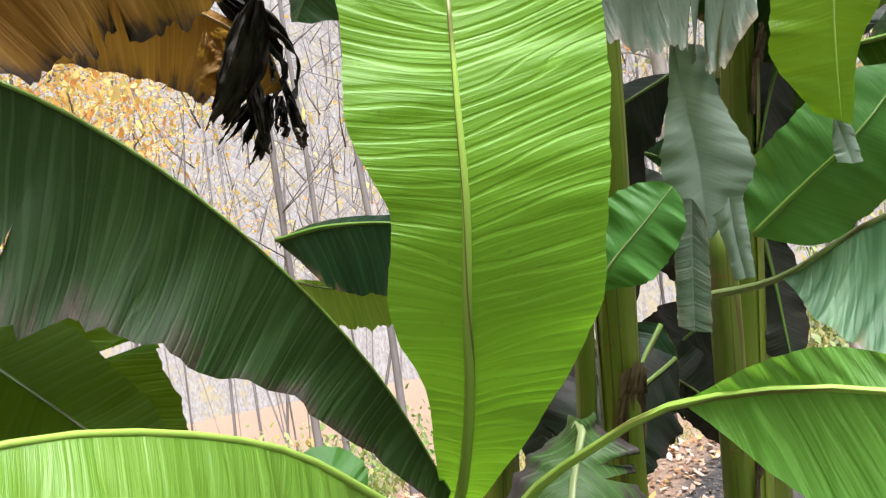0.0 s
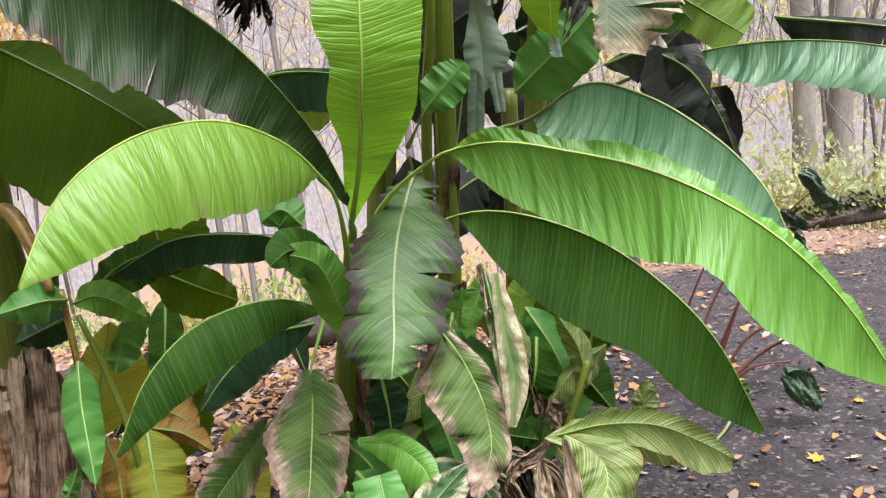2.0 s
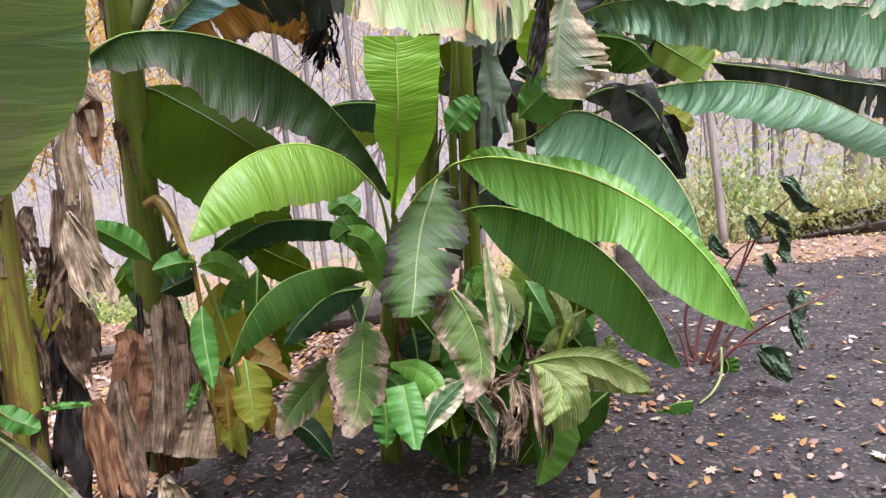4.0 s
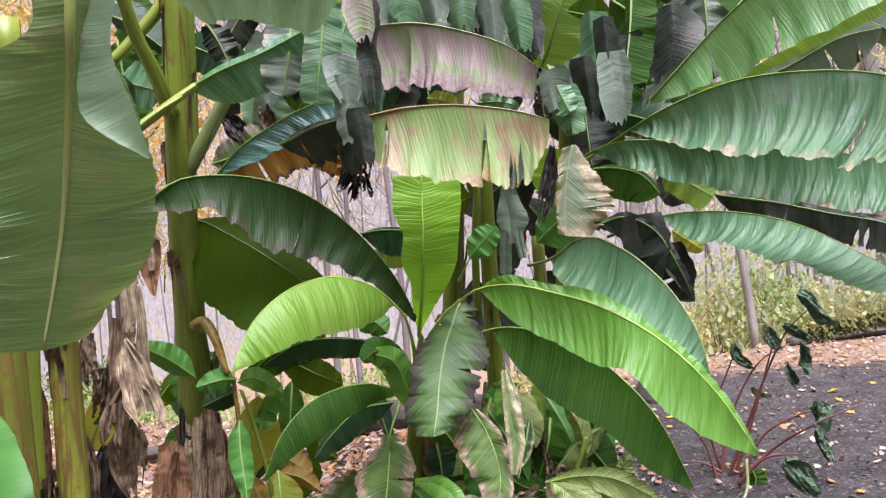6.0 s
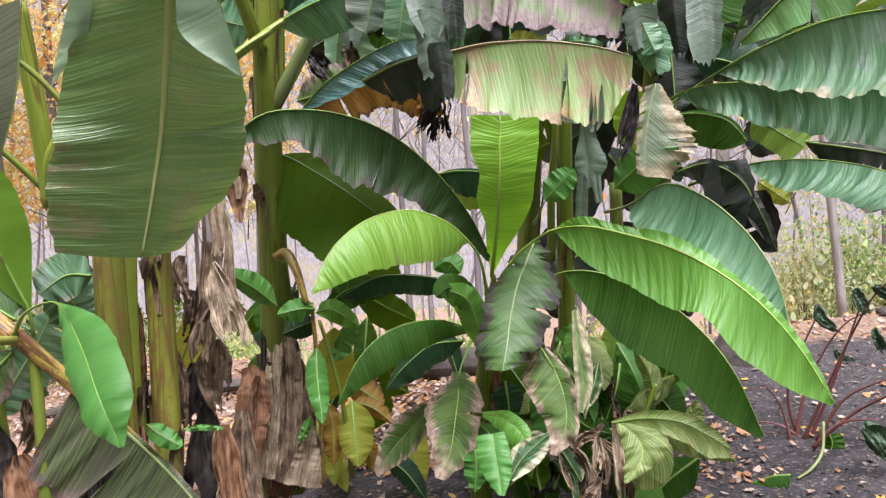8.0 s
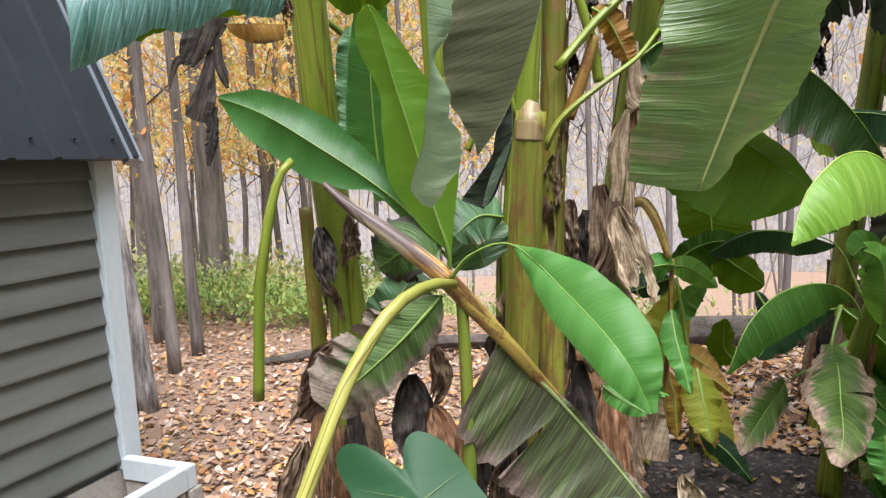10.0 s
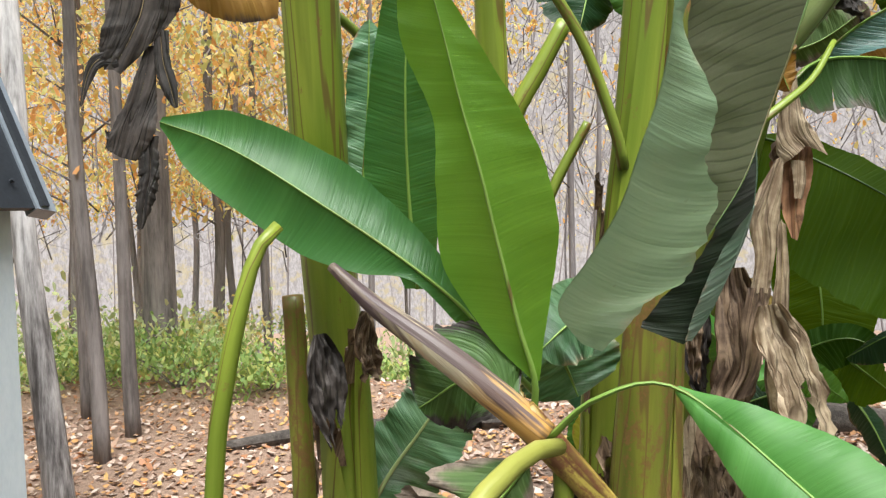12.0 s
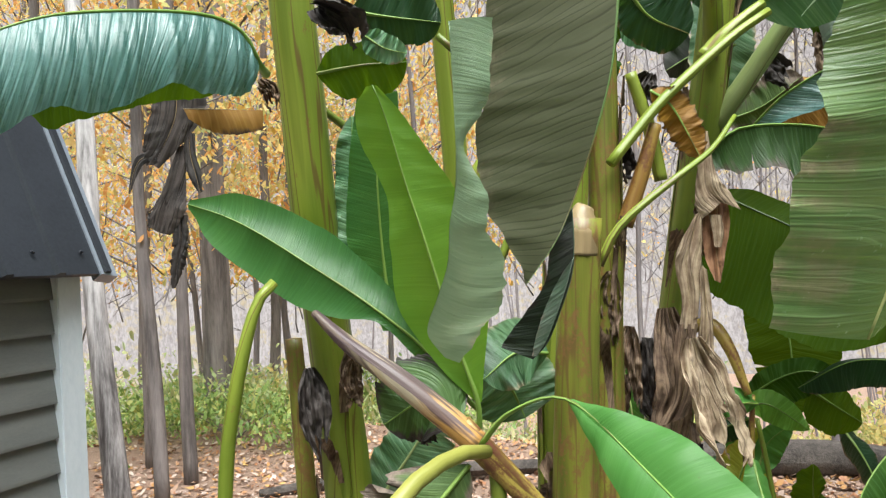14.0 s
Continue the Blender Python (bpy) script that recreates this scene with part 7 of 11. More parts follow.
leaf(canna, "canna", [(-0.865, 0.820, 0.687), (-0.893, 0.809, 0.627), (-0.929, 0.798, 0.568)], (0.44, -0.83, 0.35), 0.026, 0.026, 22, 22, a=0.3, b=0.38, blunt=0.85, curl=18, wave=0.016)
leaf(canna, "yellow", [(-0.957, 1.104, 0.644), (-0.886, 1.088, 0.856), (-0.823, 1.080, 1.037)], (0.38, -0.89, 0.24), 0.091, 0.169, 22, 22, a=0.3, b=0.38, blunt=0.85, curl=18, wave=0.016)
leaf(canna, "yellow", [(-0.746, 1.026, 0.701), (-0.717, 0.954, 0.584), (-0.683, 0.876, 0.436)], (0.37, -0.86, 0.36), 0.117, 0.091, 22, 22, a=0.3, b=0.38, blunt=0.85, rib_mat="rib_green", curl=18, wave=0.016)
leaf(canna, "amber", [(-0.829, 1.236, 0.738), (-0.749, 1.225, 0.679), (-0.652, 1.214, 0.619)], (0.35, -0.89, 0.30), 0.091, 0.078, 24, 24, a=0.3, b=0.38, rag=0.06, wave=0.02, blunt=0.85, curl=18)
leaf(canna, "amber", [(-0.800, 1.178, 0.646), (-0.698, 1.173, 0.617), (-0.600, 1.161, 0.547)], (0.34, -0.88, 0.32), 0.065, 0.065, 24, 52, a=0.3, b=0.38, rag=0.08, wave=0.02, blunt=0.85, curl=18)
leaf(canna, "amber", [(-0.874, 1.024, 0.692), (-0.836, 0.984, 0.581), (-0.822, 0.934, 0.417)], (0.40, -0.85, 0.35), 0.078, 0.078, 32, 32, a=0.3, b=0.38, rag=0.1, wave=0.03, blunt=0.85, curl=18)
leaf(canna, "amber", [(-0.755, 1.114, 0.515), (-0.703, 1.080, 0.439), (-0.674, 1.043, 0.346)], (0.34, -0.86, 0.39), 0.065, 0.052, 32, 32, a=0.3, b=0.38, rag=0.1, wave=0.03, blunt=0.85, curl=18)
leaf(canna, "olive", [(-0.579, 1.401, 0.624), (-0.641, 1.345, 0.708), (-0.640, 1.299, 0.861)], (0.30, -0.92, 0.27), 0.078, 0.078, 22, 22, a=0.3, b=0.38, blunt=0.85, curl=18, wave=0.016)


# fourth plant: the big leaf that hangs close to the camera, yellow stems
big = thing("banana_plant", "tall banana plant with thick yellow-green stems and a huge hanging leaf", "banana plant", "banana plants")
pseudostem(big, [(-1.280, 0.071, 0.234), (-1.234, 0.042, 0.796), (-1.208, 0.023, 1.098), (-1.180, 0.004, 1.419), (-1.160, -0.005, 1.629), (-1.145, -0.013, 1.752)], 0.062, 0.045, material="stem_yellow", sheaths=4, dry=10, seed=21, label="cut yellow stem with a dry brown rim")
tube("stub", [(-1.156, -0.010, 1.668), (-1.145, -0.013, 1.752), (-1.136, -0.010, 1.778)], [0.047, 0.046, 0.02], MAT["rib_brown"], big, label="brown dried top of the cut stem")
pseudostem(big, [(-1.224, 0.180, -0.318), (-1.202, 0.212, 0.323), (-1.178, 0.246, 1.057), (-1.166, 0.250, 1.414), (-1.142, 0.234, 1.738), (-1.121, 0.240, 2.257), (-1.112, 0.247, 2.559)], 0.055, 0.034, material="stem_yellow", sheaths=5, dry=9, seed=23)
pseudostem(big, [(-1.331, 0.157, 0.0), (-1.308, 0.170, 0.598), (-1.283, 0.186, 1.203), (-1.248, 0.181, 1.550), (-1.211, 0.166, 1.850), (-1.180, 0.149, 2.197), (-1.157, 0.140, 2.542)], 0.050, 0.042, material="stem_bright", sheaths=4, dry=7, seed=27)
blade(big, "broad", [(-0.285, -0.803, 2.541), (-0.355, -0.769, 2.203), (-0.398, -0.724, 2.109), (-0.465, -0.657, 1.976), (-0.540, -0.594, 1.813), (-0.598, -0.567, 1.670), (-0.655, -0.550, 1.526)], [(-0.472, -0.835, 2.554), (-0.417, -0.793, 2.204), (-0.560, -0.755, 2.123), (-0.674, -0.735, 1.933), (-0.712, -0.738, 1.800), (-0.746, -0.735, 1.690), (-0.780, -0.690, 1.560)], [(-0.258, -0.728, 2.578), (-0.361, -0.675, 2.235), (-0.382, -0.584, 2.144), (-0.390, -0.465, 1.973), (-0.413, -0.407, 1.850), (-0.487, -0.385, 1.689), (-0.631, -0.420, 1.536)], bow=0.07, wave=0.012, rag=0.025, pleat=0.005, rib_mat="rib_yellow", rib_r=0.015, n=90, rows=14, label="huge hanging leaf, grey-green with a pale midrib")
blade(big, "curled", [(-0.277, -0.696, 2.364), (-0.296, -0.701, 2.253), (-0.323, -0.698, 2.134), (-0.295, -0.688, 2.018), (-0.280, -0.668, 1.915)], [(-0.363, -0.706, 2.373), (-0.362, -0.724, 2.255), (-0.371, -0.723, 2.145), (-0.390, -0.713, 2.009), (-0.286, -0.669, 1.913)], None, bow=-0.12, wave=0.004, rag=0.02, pleat=0.001, rib_r=0.001, rib_mat="sheen", label="pale folded-over edge of the leaf")
blade(big, "curled", [(-0.523, -0.781, 2.144), (-0.566, -0.756, 2.064), (-0.604, -0.738, 2.011), (-0.658, -0.722, 1.977), (-0.717, -0.719, 1.927)], [(-0.565, -0.801, 2.144), (-0.609, -0.776, 2.071), (-0.648, -0.758, 2.015), (-0.684, -0.739, 1.965), (-0.718, -0.719, 1.924)], None, bow=-0.10, wave=0.004, rag=0.03, pleat=0.001, rib_r=0.001, rib_mat="sheen", label="pale folded edge of the hanging leaf")
blade(big, "slate", [(-0.941, -0.526, 2.194), (-0.954, -0.538, 2.051), (-0.968, -0.552, 1.944), (-0.994, -0.566, 1.850), (-1.027, -0.583, 1.757), (-1.054, -0.614, 1.686), (-1.094, -0.652, 1.622)], [(-1.079, -0.794, 2.038), (-1.083, -0.791, 1.956), (-1.094, -0.790, 1.882), (-1.108, -0.791, 1.811), (-1.105, -0.774, 1.750), (-1.102, -0.731, 1.700), (-1.093, -0.665, 1.642)], None, bow=-0.05, wave=0.006, rag=0.015, pleat=0.001, rib_mat="rib_dark", rib_r=0.003, n=90, label="large hanging leaf curling at its edge, olive grey")
blade(big, "curled", [(-1.111, -0.849, 1.956), (-1.114, -0.840, 1.889), (-1.116, -0.836, 1.841), (-1.118, -0.832, 1.804), (-1.129, -0.815, 1.753), (-1.146, -0.800, 1.709), (-1.166, -0.766, 1.661), (-1.198, -0.735, 1.613), (-1.235, -0.696, 1.561), (-1.213, -0.688, 1.523)], None, [(-1.067, -0.811, 1.963), (-1.074, -0.815, 1.890), (-1.082, -0.818, 1.850), (-1.111, -0.824, 1.805), (-1.088, -0.811, 1.746), (-1.093, -0.803, 1.700), (-1.087, -0.769, 1.658), (-1.102, -0.732, 1.613), (-1.146, -0.696, 1.566), (-1.193, -0.681, 1.514)], bow=0.16, wave=0.006, rag=0.06, pleat=0.001, rib_r=0.0008, rib_mat="curled", n=90, label="pale rolled edge of the hanging leaf")
# shaded side of the fold, its shade painted with a darker leaf colour
blade(big, "gloom", [(-1.038, -0.570, 1.735), (-1.038, -0.570, 1.684), (-1.046, -0.563, 1.633), (-1.066, -0.560, 1.582), (-1.091, -0.559, 1.529), (-1.115, -0.568, 1.503)], [(-1.043, -0.572, 1.727), (-1.070, -0.582, 1.679), (-1.086, -0.578, 1.622), (-1.117, -0.579, 1.580), (-1.152, -0.581, 1.539), (-1.161, -0.584, 1.524)], None, bow=0.05, wave=0.003, rag=0.015, pleat=0.001, rib_r=0.001, rib_mat="grey", label="folded tip of the hanging leaf, its shade painted dark")
blade(big, "grey", [(-1.040, -0.571, 1.659), (-1.054, -0.572, 1.616), (-1.070, -0.573, 1.576), (-1.088, -0.574, 1.537), (-1.106, -0.576, 1.509)], [(-1.056, -0.577, 1.639), (-1.077, -0.580, 1.603), (-1.095, -0.581, 1.565), (-1.107, -0.581, 1.530), (-1.113, -0.578, 1.509)], None, bow=0.05, wave=0.003, rag=0.02, pleat=0.001, rib_r=0.001, rib_mat="grey")
tube("stalk", [(-1.128, 0.063, 1.639), (-1.086, 0.079, 1.718), (-1.020, 0.106, 1.781), (-0.931, 0.164, 1.852), (-0.864, 0.235, 1.912), (-0.811, 0.320, 1.999)], [0.011, 0.010, 0.008, 0.006], MAT["stem_bright"], big)
tube("stalk", [(-1.102, 0.154, 1.890), (-1.049, 0.197, 1.961), (-0.966, 0.252, 2.060), (-0.813, 0.357, 2.206), (-0.713, 0.420, 2.280)], [0.014, 0.014, 0.012], MAT["stem_bright"], big)
tube("stalk", [(-1.088, 0.220, 1.736), (-1.040, 0.237, 1.863), (-0.999, 0.251, 1.991)], [0.022, 0.02, 0.016], MAT["stem_orange"], big)
tube("stalk", [(-1.000, 0.309, 1.851), (-1.019, 0.297, 1.986), (-1.057, 0.276, 2.138)], [0.018, 0.018, 0.016], MAT["stem_bright"], big)
blade(big, "drypale", [(-0.887, 0.359, 1.976), (-0.890, 0.357, 1.887), (-0.889, 0.356, 1.823), (-0.860, 0.366, 1.784)], [(-0.895, 0.356, 1.970), (-0.911, 0.349, 1.881), (-0.922, 0.344, 1.787), (-0.906, 0.349, 1.745)], [(-0.880, 0.361, 1.975), (-0.867, 0.365, 1.867), (-0.837, 0.375, 1.811), (-0.813, 0.383, 1.762)], bow=0.15, wave=0.002, pleat=0.0008, crumple=0.0035, rag=0.012, rib_r=0.001, rib_mat="rib_brown", name="dead_leaf", label="cream and brown dead leaf hanging in folds")
blade(big, "dryred", [(-0.869, 0.379, 1.804), (-0.874, 0.377, 1.734), (-0.879, 0.374, 1.658), (-0.879, 0.373, 1.576)], [(-0.900, 0.368, 1.799), (-0.908, 0.364, 1.723), (-0.908, 0.364, 1.646), (-0.888, 0.370, 1.581)], [(-0.845, 0.388, 1.800), (-0.842, 0.388, 1.727), (-0.857, 0.382, 1.650), (-0.874, 0.375, 1.573)], bow=-0.3, wave=0.002, pleat=0.0008, crumple=0.0035, rag=0.02, rib_r=0.001, rib_mat="rib_brown", name="dead_leaf")
blade(big, "drypale", [(-0.872, 0.367, 1.753), (-0.871, 0.367, 1.708), (-0.875, 0.365, 1.668)], [(-0.891, 0.360, 1.754), (-0.885, 0.362, 1.709), (-0.882, 0.362, 1.668)], [(-0.860, 0.371, 1.751), (-0.857, 0.372, 1.705), (-0.865, 0.368, 1.667)], bow=0.1, wave=0.002, pleat=0.0008, crumple=0.0035, rag=0.02, rib_r=0.001, rib_mat="rib_brown", name="dead_leaf")
blade(big, "drypale", [(-0.914, 0.336, 1.761), (-0.936, 0.327, 1.686), (-0.954, 0.320, 1.623), (-0.950, 0.321, 1.547), (-0.960, 0.316, 1.460)], [(-0.924, 0.332, 1.755), (-0.969, 0.315, 1.672), (-0.979, 0.311, 1.622), (-0.969, 0.314, 1.536), (-0.979, 0.309, 1.460)], [(-0.908, 0.338, 1.735), (-0.912, 0.336, 1.672), (-0.917, 0.333, 1.609), (-0.926, 0.329, 1.534), (-0.938, 0.324, 1.459)], bow=0.2, wave=0.002, pleat=0.0008, crumple=0.0035, rag=0.015, rib_r=0.001, rib_mat="rib_brown", name="dead_leaf")
blade(big, "dry", [(-0.959, 0.317, 1.472), (-0.972, 0.311, 1.384), (-0.979, 0.307, 1.296), (-1.010, 0.295, 1.222)], [(-0.985, 0.307, 1.473), (-0.998, 0.302, 1.385), (-1.003, 0.299, 1.285), (-1.046, 0.282, 1.213)], [(-0.933, 0.326, 1.471), (-0.950, 0.319, 1.384), (-0.955, 0.316, 1.308), (-0.972, 0.309, 1.239)], bow=0.25, wave=0.002, pleat=0.0008, crumple=0.0035, rag=0.015, rib_r=0.001, rib_mat="rib_brown", name="dead_leaf")
blade(big, "drypale", [(-0.912, 0.330, 1.622), (-0.911, 0.329, 1.509), (-0.918, 0.325, 1.383), (-0.911, 0.326, 1.282), (-0.880, 0.337, 1.241)], [(-0.920, 0.327, 1.610), (-0.926, 0.324, 1.497), (-0.942, 0.316, 1.372), (-0.936, 0.317, 1.268), (-0.892, 0.333, 1.236)], [(-0.903, 0.333, 1.611), (-0.897, 0.334, 1.508), (-0.899, 0.332, 1.382), (-0.895, 0.332, 1.288), (-0.865, 0.342, 1.243)], bow=-0.25, wave=0.002, pleat=0.0008, crumple=0.0035, rag=0.012, rib_r=0.001, rib_mat="rib_brown", name="dead_leaf")
blade(big, "drypale", [(-0.931, 0.336, 1.343), (-0.925, 0.337, 1.254), (-0.913, 0.340, 1.169)], [(-0.946, 0.331, 1.343), (-0.949, 0.329, 1.255), (-0.932, 0.333, 1.170)], [(-0.906, 0.345, 1.329), (-0.892, 0.349, 1.240), (-0.889, 0.349, 1.166)], bow=0.2, wave=0.002, pleat=0.0008, crumple=0.0035, rag=0.012, rib_r=0.001, rib_mat="rib_brown", name="dead_leaf")
leaf(big, "orange", [(-1.006, 0.245, 2.079), (-0.956, 0.268, 2.032), (-0.898, 0.307, 1.899)], (0.09, -0.98, -0.19), 0.050, 0.050, 30, 30, a=0.3, b=0.6, rag=0.15, wave=0.03)
leaf(big, "yellow", [(-1.424, 0.702, 0.934), (-1.334, 0.667, 1.080), (-1.248, 0.630, 1.199)], (0.54, -0.82, 0.19), 0.060, 0.100, 12, 12, a=0.3, b=0.7)
dead_leaf(big, "dry", [(-1.153, 0.443, 1.322), (-1.178, 0.436, 1.175), (-1.215, 0.430, 1.115)], (0.54, -0.82, 0.17), 0.056, folds=2.0, crumple=0.014)
blade(big, "canna", [(-1.129, -0.303, 1.389), (-0.968, -0.420, 1.290), (-0.814, -0.554, 1.174), (-0.749, -0.574, 1.053)], [(-1.129, -0.304, 1.380), (-1.003, -0.441, 1.234), (-0.846, -0.574, 1.116), (-0.757, -0.578, 1.054)], [(-1.122, -0.300, 1.391), (-0.909, -0.389, 1.345), (-0.742, -0.521, 1.207), (-0.740, -0.571, 1.057)], petiole=[(-1.330, -0.270, 1.285), (-1.245, -0.300, 1.365)], bow=0.10, wave=0.008, rag=0.015, pleat=0.002, rib_r=0.005, label="small fresh green leaf on a thin stalk")
leaf(big, "canna", [(-0.915, -0.241, 1.002), (-0.866, -0.246, 0.969), (-0.800, -0.245, 0.936)], (0.42, -0.86, 0.28), 0.030, 0.030, 15, 15, a=0.3, b=0.5)
leaf(big, "canna", [(-0.877, -0.123, 0.947), (-0.821, -0.100, 0.947), (-0.758, -0.076, 0.935)], (0.38, -0.88, 0.28), 0.008, 0.012, 15, 15, a=0.3, b=0.5)

# fifth plant, by the shed, with a snapped stalk
shed_plant = thing("banana_plant", "banana plant beside the shed with a snapped leaf stalk", "banana plant", "banana plants")
pseudostem(shed_plant, [(-1.926, 0.189, 0.481), (-1.902, 0.141, 0.944), (-1.890, 0.093, 1.246), (-1.872, 0.026, 1.538), (-1.851, -0.038, 1.770), (-1.825, -0.102, 2.064), (-1.812, -0.148, 2.306), (-1.803, -0.172, 2.485)], 0.066, 0.055, material="stem_bright", sheaths=4, dry=4, seed=36, label="thick yellow-green stem with dark scars")
tube("stalk", [(-1.808, -0.287, 1.644), (-1.835, -0.319, 1.597), (-1.861, -0.347, 1.479), (-1.882, -0.363, 1.361), (-1.901, -0.368, 1.252), (-1.934, -0.371, 0.925)], [0.012, 0.016, 0.017, 0.017, 0.018], MAT["stem_bright"], shed_plant, sides=10, label="bent green leaf stalk hanging down")
pseudostem(shed_plant, [(-1.960, 0.009, 0.583), (-1.919, -0.042, 1.014), (-1.907, -0.066, 1.220), (-1.898, -0.089, 1.395), (-1.900, -0.093, 1.493)], 0.028, 0.022, material="stem_yellow", sheaths=1, dry=2, seed=33)
blade(shed_plant, "smooth", [(-1.439, -0.155, 1.401), (-1.491, -0.172, 1.476), (-1.557, -0.195, 1.541), (-1.651, -0.207, 1.611), (-1.758, -0.224, 1.684), (-1.883, -0.236, 1.764), (-1.983, -0.239, 1.814), (-2.091, -0.246, 1.853)], [(-1.444, -0.156, 1.400), (-1.506, -0.178, 1.453), (-1.585, -0.205, 1.537), (-1.683, -0.219, 1.552), (-1.792, -0.237, 1.588), (-1.905, -0.245, 1.663), (-2.015, -0.252, 1.745), (-2.091, -0.246, 1.843)], [(-1.436, -0.153, 1.404), (-1.473, -0.152, 1.473), (-1.544, -0.165, 1.583), (-1.626, -0.166, 1.670), (-1.723, -0.179, 1.758), (-1.853, -0.199, 1.831), (-1.968, -0.220, 1.869), (-2.086, -0.244, 1.862)], petiole=[(-1.379, -0.129, 1.326)], bow=0.08, wave=0.006, rag=0.012, pleat=0.002, rib_r=0.005, label="whole green leaf pointing to the shed")
blade(shed_plant, "upright", [(-1.373, -0.153, 1.349), (-1.394, -0.180, 1.454), (-1.416, -0.218, 1.590), (-1.437, -0.256, 1.728), (-1.461, -0.274, 1.834), (-1.479, -0.290, 1.929), (-1.493, -0.306, 2.003), (-1.506, -0.320, 2.050)], [(-1.382, -0.156, 1.357), (-1.454, -0.193, 1.445), (-1.514, -0.237, 1.572), (-1.513, -0.263, 1.702), (-1.513, -0.273, 1.819), (-1.547, -0.299, 1.920), (-1.552, -0.318, 2.003), (-1.519, -0.325, 2.047)], [(-1.365, -0.150, 1.351), (-1.348, -0.150, 1.470), (-1.325, -0.161, 1.604), (-1.334, -0.188, 1.724), (-1.369, -0.210, 1.814), (-1.417, -0.244, 1.906), (-1.462, -0.281, 1.994), (-1.497, -0.317, 2.048)], petiole=[(-1.386, -0.130, 1.260)], bow=0.08, wave=0.005, rag=0.01, pleat=0.0015, rib_r=0.005, label="upright fresh green leaf")
blade(shed_plant, "smooth", [(-1.643, -0.025, 1.501), (-1.645, -0.055, 1.704), (-1.635, -0.081, 1.910), (-1.613, -0.103, 2.096)], [(-1.668, -0.034, 1.502), (-1.725, -0.084, 1.707), (-1.701, -0.105, 1.913), (-1.657, -0.119, 2.098)], [(-1.612, -0.014, 1.500), (-1.585, -0.033, 1.701), (-1.577, -0.060, 1.908), (-1.563, -0.085, 2.094)], bow=0.08, wave=0.005, rag=0.01, pleat=0.0015, rib_r=0.005)
leaf(shed_plant, "blue", [(-1.771, -0.003, 1.712), (-1.754, -0.001, 1.885), (-1.743, -0.002, 2.071)], (0.47, -0.88, -0.11), 0.050, 0.050, 20, 20, a=0.2, b=0.6)
leaf(shed_plant, "rotting", [(-1.222, -0.171, 1.091), (-1.091, -0.114, 0.934), (-0.962, -0.071, 0.766), (-0.797, -0.071, 0.564), (-0.645, -0.077, 0.364)], (0.42, -0.85, 0.33), 0.020, 0.300, 20, 8, a=0.12, b=0.75, tears=4, torn=0.25, rag=0.06, wave=0.025, pleat=0.008, rib_mat="rib_pale", rib_r=0.008, rows=10, label="torn hanging leaf striped green and brown")
leaf(shed_plant, "wilt", [(-0.766, -0.336, 0.611), (-0.829, -0.352, 0.684), (-0.892, -0.371, 0.739)], (0.41, -0.82, 0.40), 0.040, 0.050, 20, 20, a=0.3, b=0.5)
tube("snapped_stalk", [(-1.376, -0.260, 1.321), (-1.293, -0.217, 1.213), (-1.182, -0.168, 1.068), (-1.096, -0.105, 0.935), (-0.998, -0.059, 0.808)], [0.029, 0.026, 0.021, 0.016, 0.012], MAT["stem_orange"], shed_plant, groove=0.55)
tube("snapped_stalk", [(-1.707, -0.281, 1.571), (-1.622, -0.283, 1.502), (-1.512, -0.276, 1.428), (-1.418, -0.264, 1.355), (-1.335, -0.257, 1.286)], [0.010, 0.021, 0.028, 0.031, 0.030], MAT["stalk_dying"], shed_plant, groove=0.35, sides=18, n=28, label="snapped leaf stalk, cream and orange with a dark bruise")
tube("stalk", [(-1.309, -0.281, 1.277), (-1.345, -0.381, 1.290), (-1.395, -0.516, 1.244), (-1.450, -0.642, 1.108), (-1.491, -0.757, 0.924), (-1.528, -0.848, 0.744), (-1.573, -0.914, 0.526)], [0.014, 0.018, 0.019, 0.019, 0.02], MAT["stalk_yellow"], shed_plant, label="arched yellow leaf stalk")
leaf(shed_plant, "withered", [(-1.369, -0.235, 1.235), (-1.459, -0.317, 1.125), (-1.552, -0.388, 1.034), (-1.658, -0.442, 0.947)], (0.65, -0.73, 0.23), 0.090, 0.150, 12, 8, a=0.25, b=0.8, tears=3, torn=0.25, rag=0.07, wave=0.025, pleat=0.007, drop=0.3, rib_mat="rib_green", label="torn grey-green leaf with pale holes")
leaf(shed_plant, "burnt", [(-1.398, -0.181, 1.325), (-1.470, -0.206, 1.368), (-1.562, -0.249, 1.316)], (0.61, -0.79, 0.10), 0.100, 0.100, 10, 10, a=0.3, b=0.6, tears=3, rag=0.1)
leaf(shed_plant, "frost", [(-1.249, 0.002, 1.440), (-1.313, -0.045, 1.447), (-1.377, -0.099, 1.393)], (0.54, -0.84, 0.07), 0.080, 0.080, 10, 10, a=0.3, b=0.6)
tube("stalk", [(-1.310, -0.270, 0.288), (-1.306, -0.243, 0.685), (-1.308, -0.227, 1.000), (-1.316, -0.214, 1.232)], [0.02, 0.02, 0.017], MAT["stem"], shed_plant)
tube("stalk", [(-1.234, 0.125, 1.740), (-1.248, 0.100, 1.819), (-1.297, 0.062, 1.973), (-1.347, 0.024, 2.072), (-1.394, -0.013, 2.144), (-1.461, -0.058, 2.220)], [0.013, 0.012, 0.011, 0.009], MAT["stem"], shed_plant)
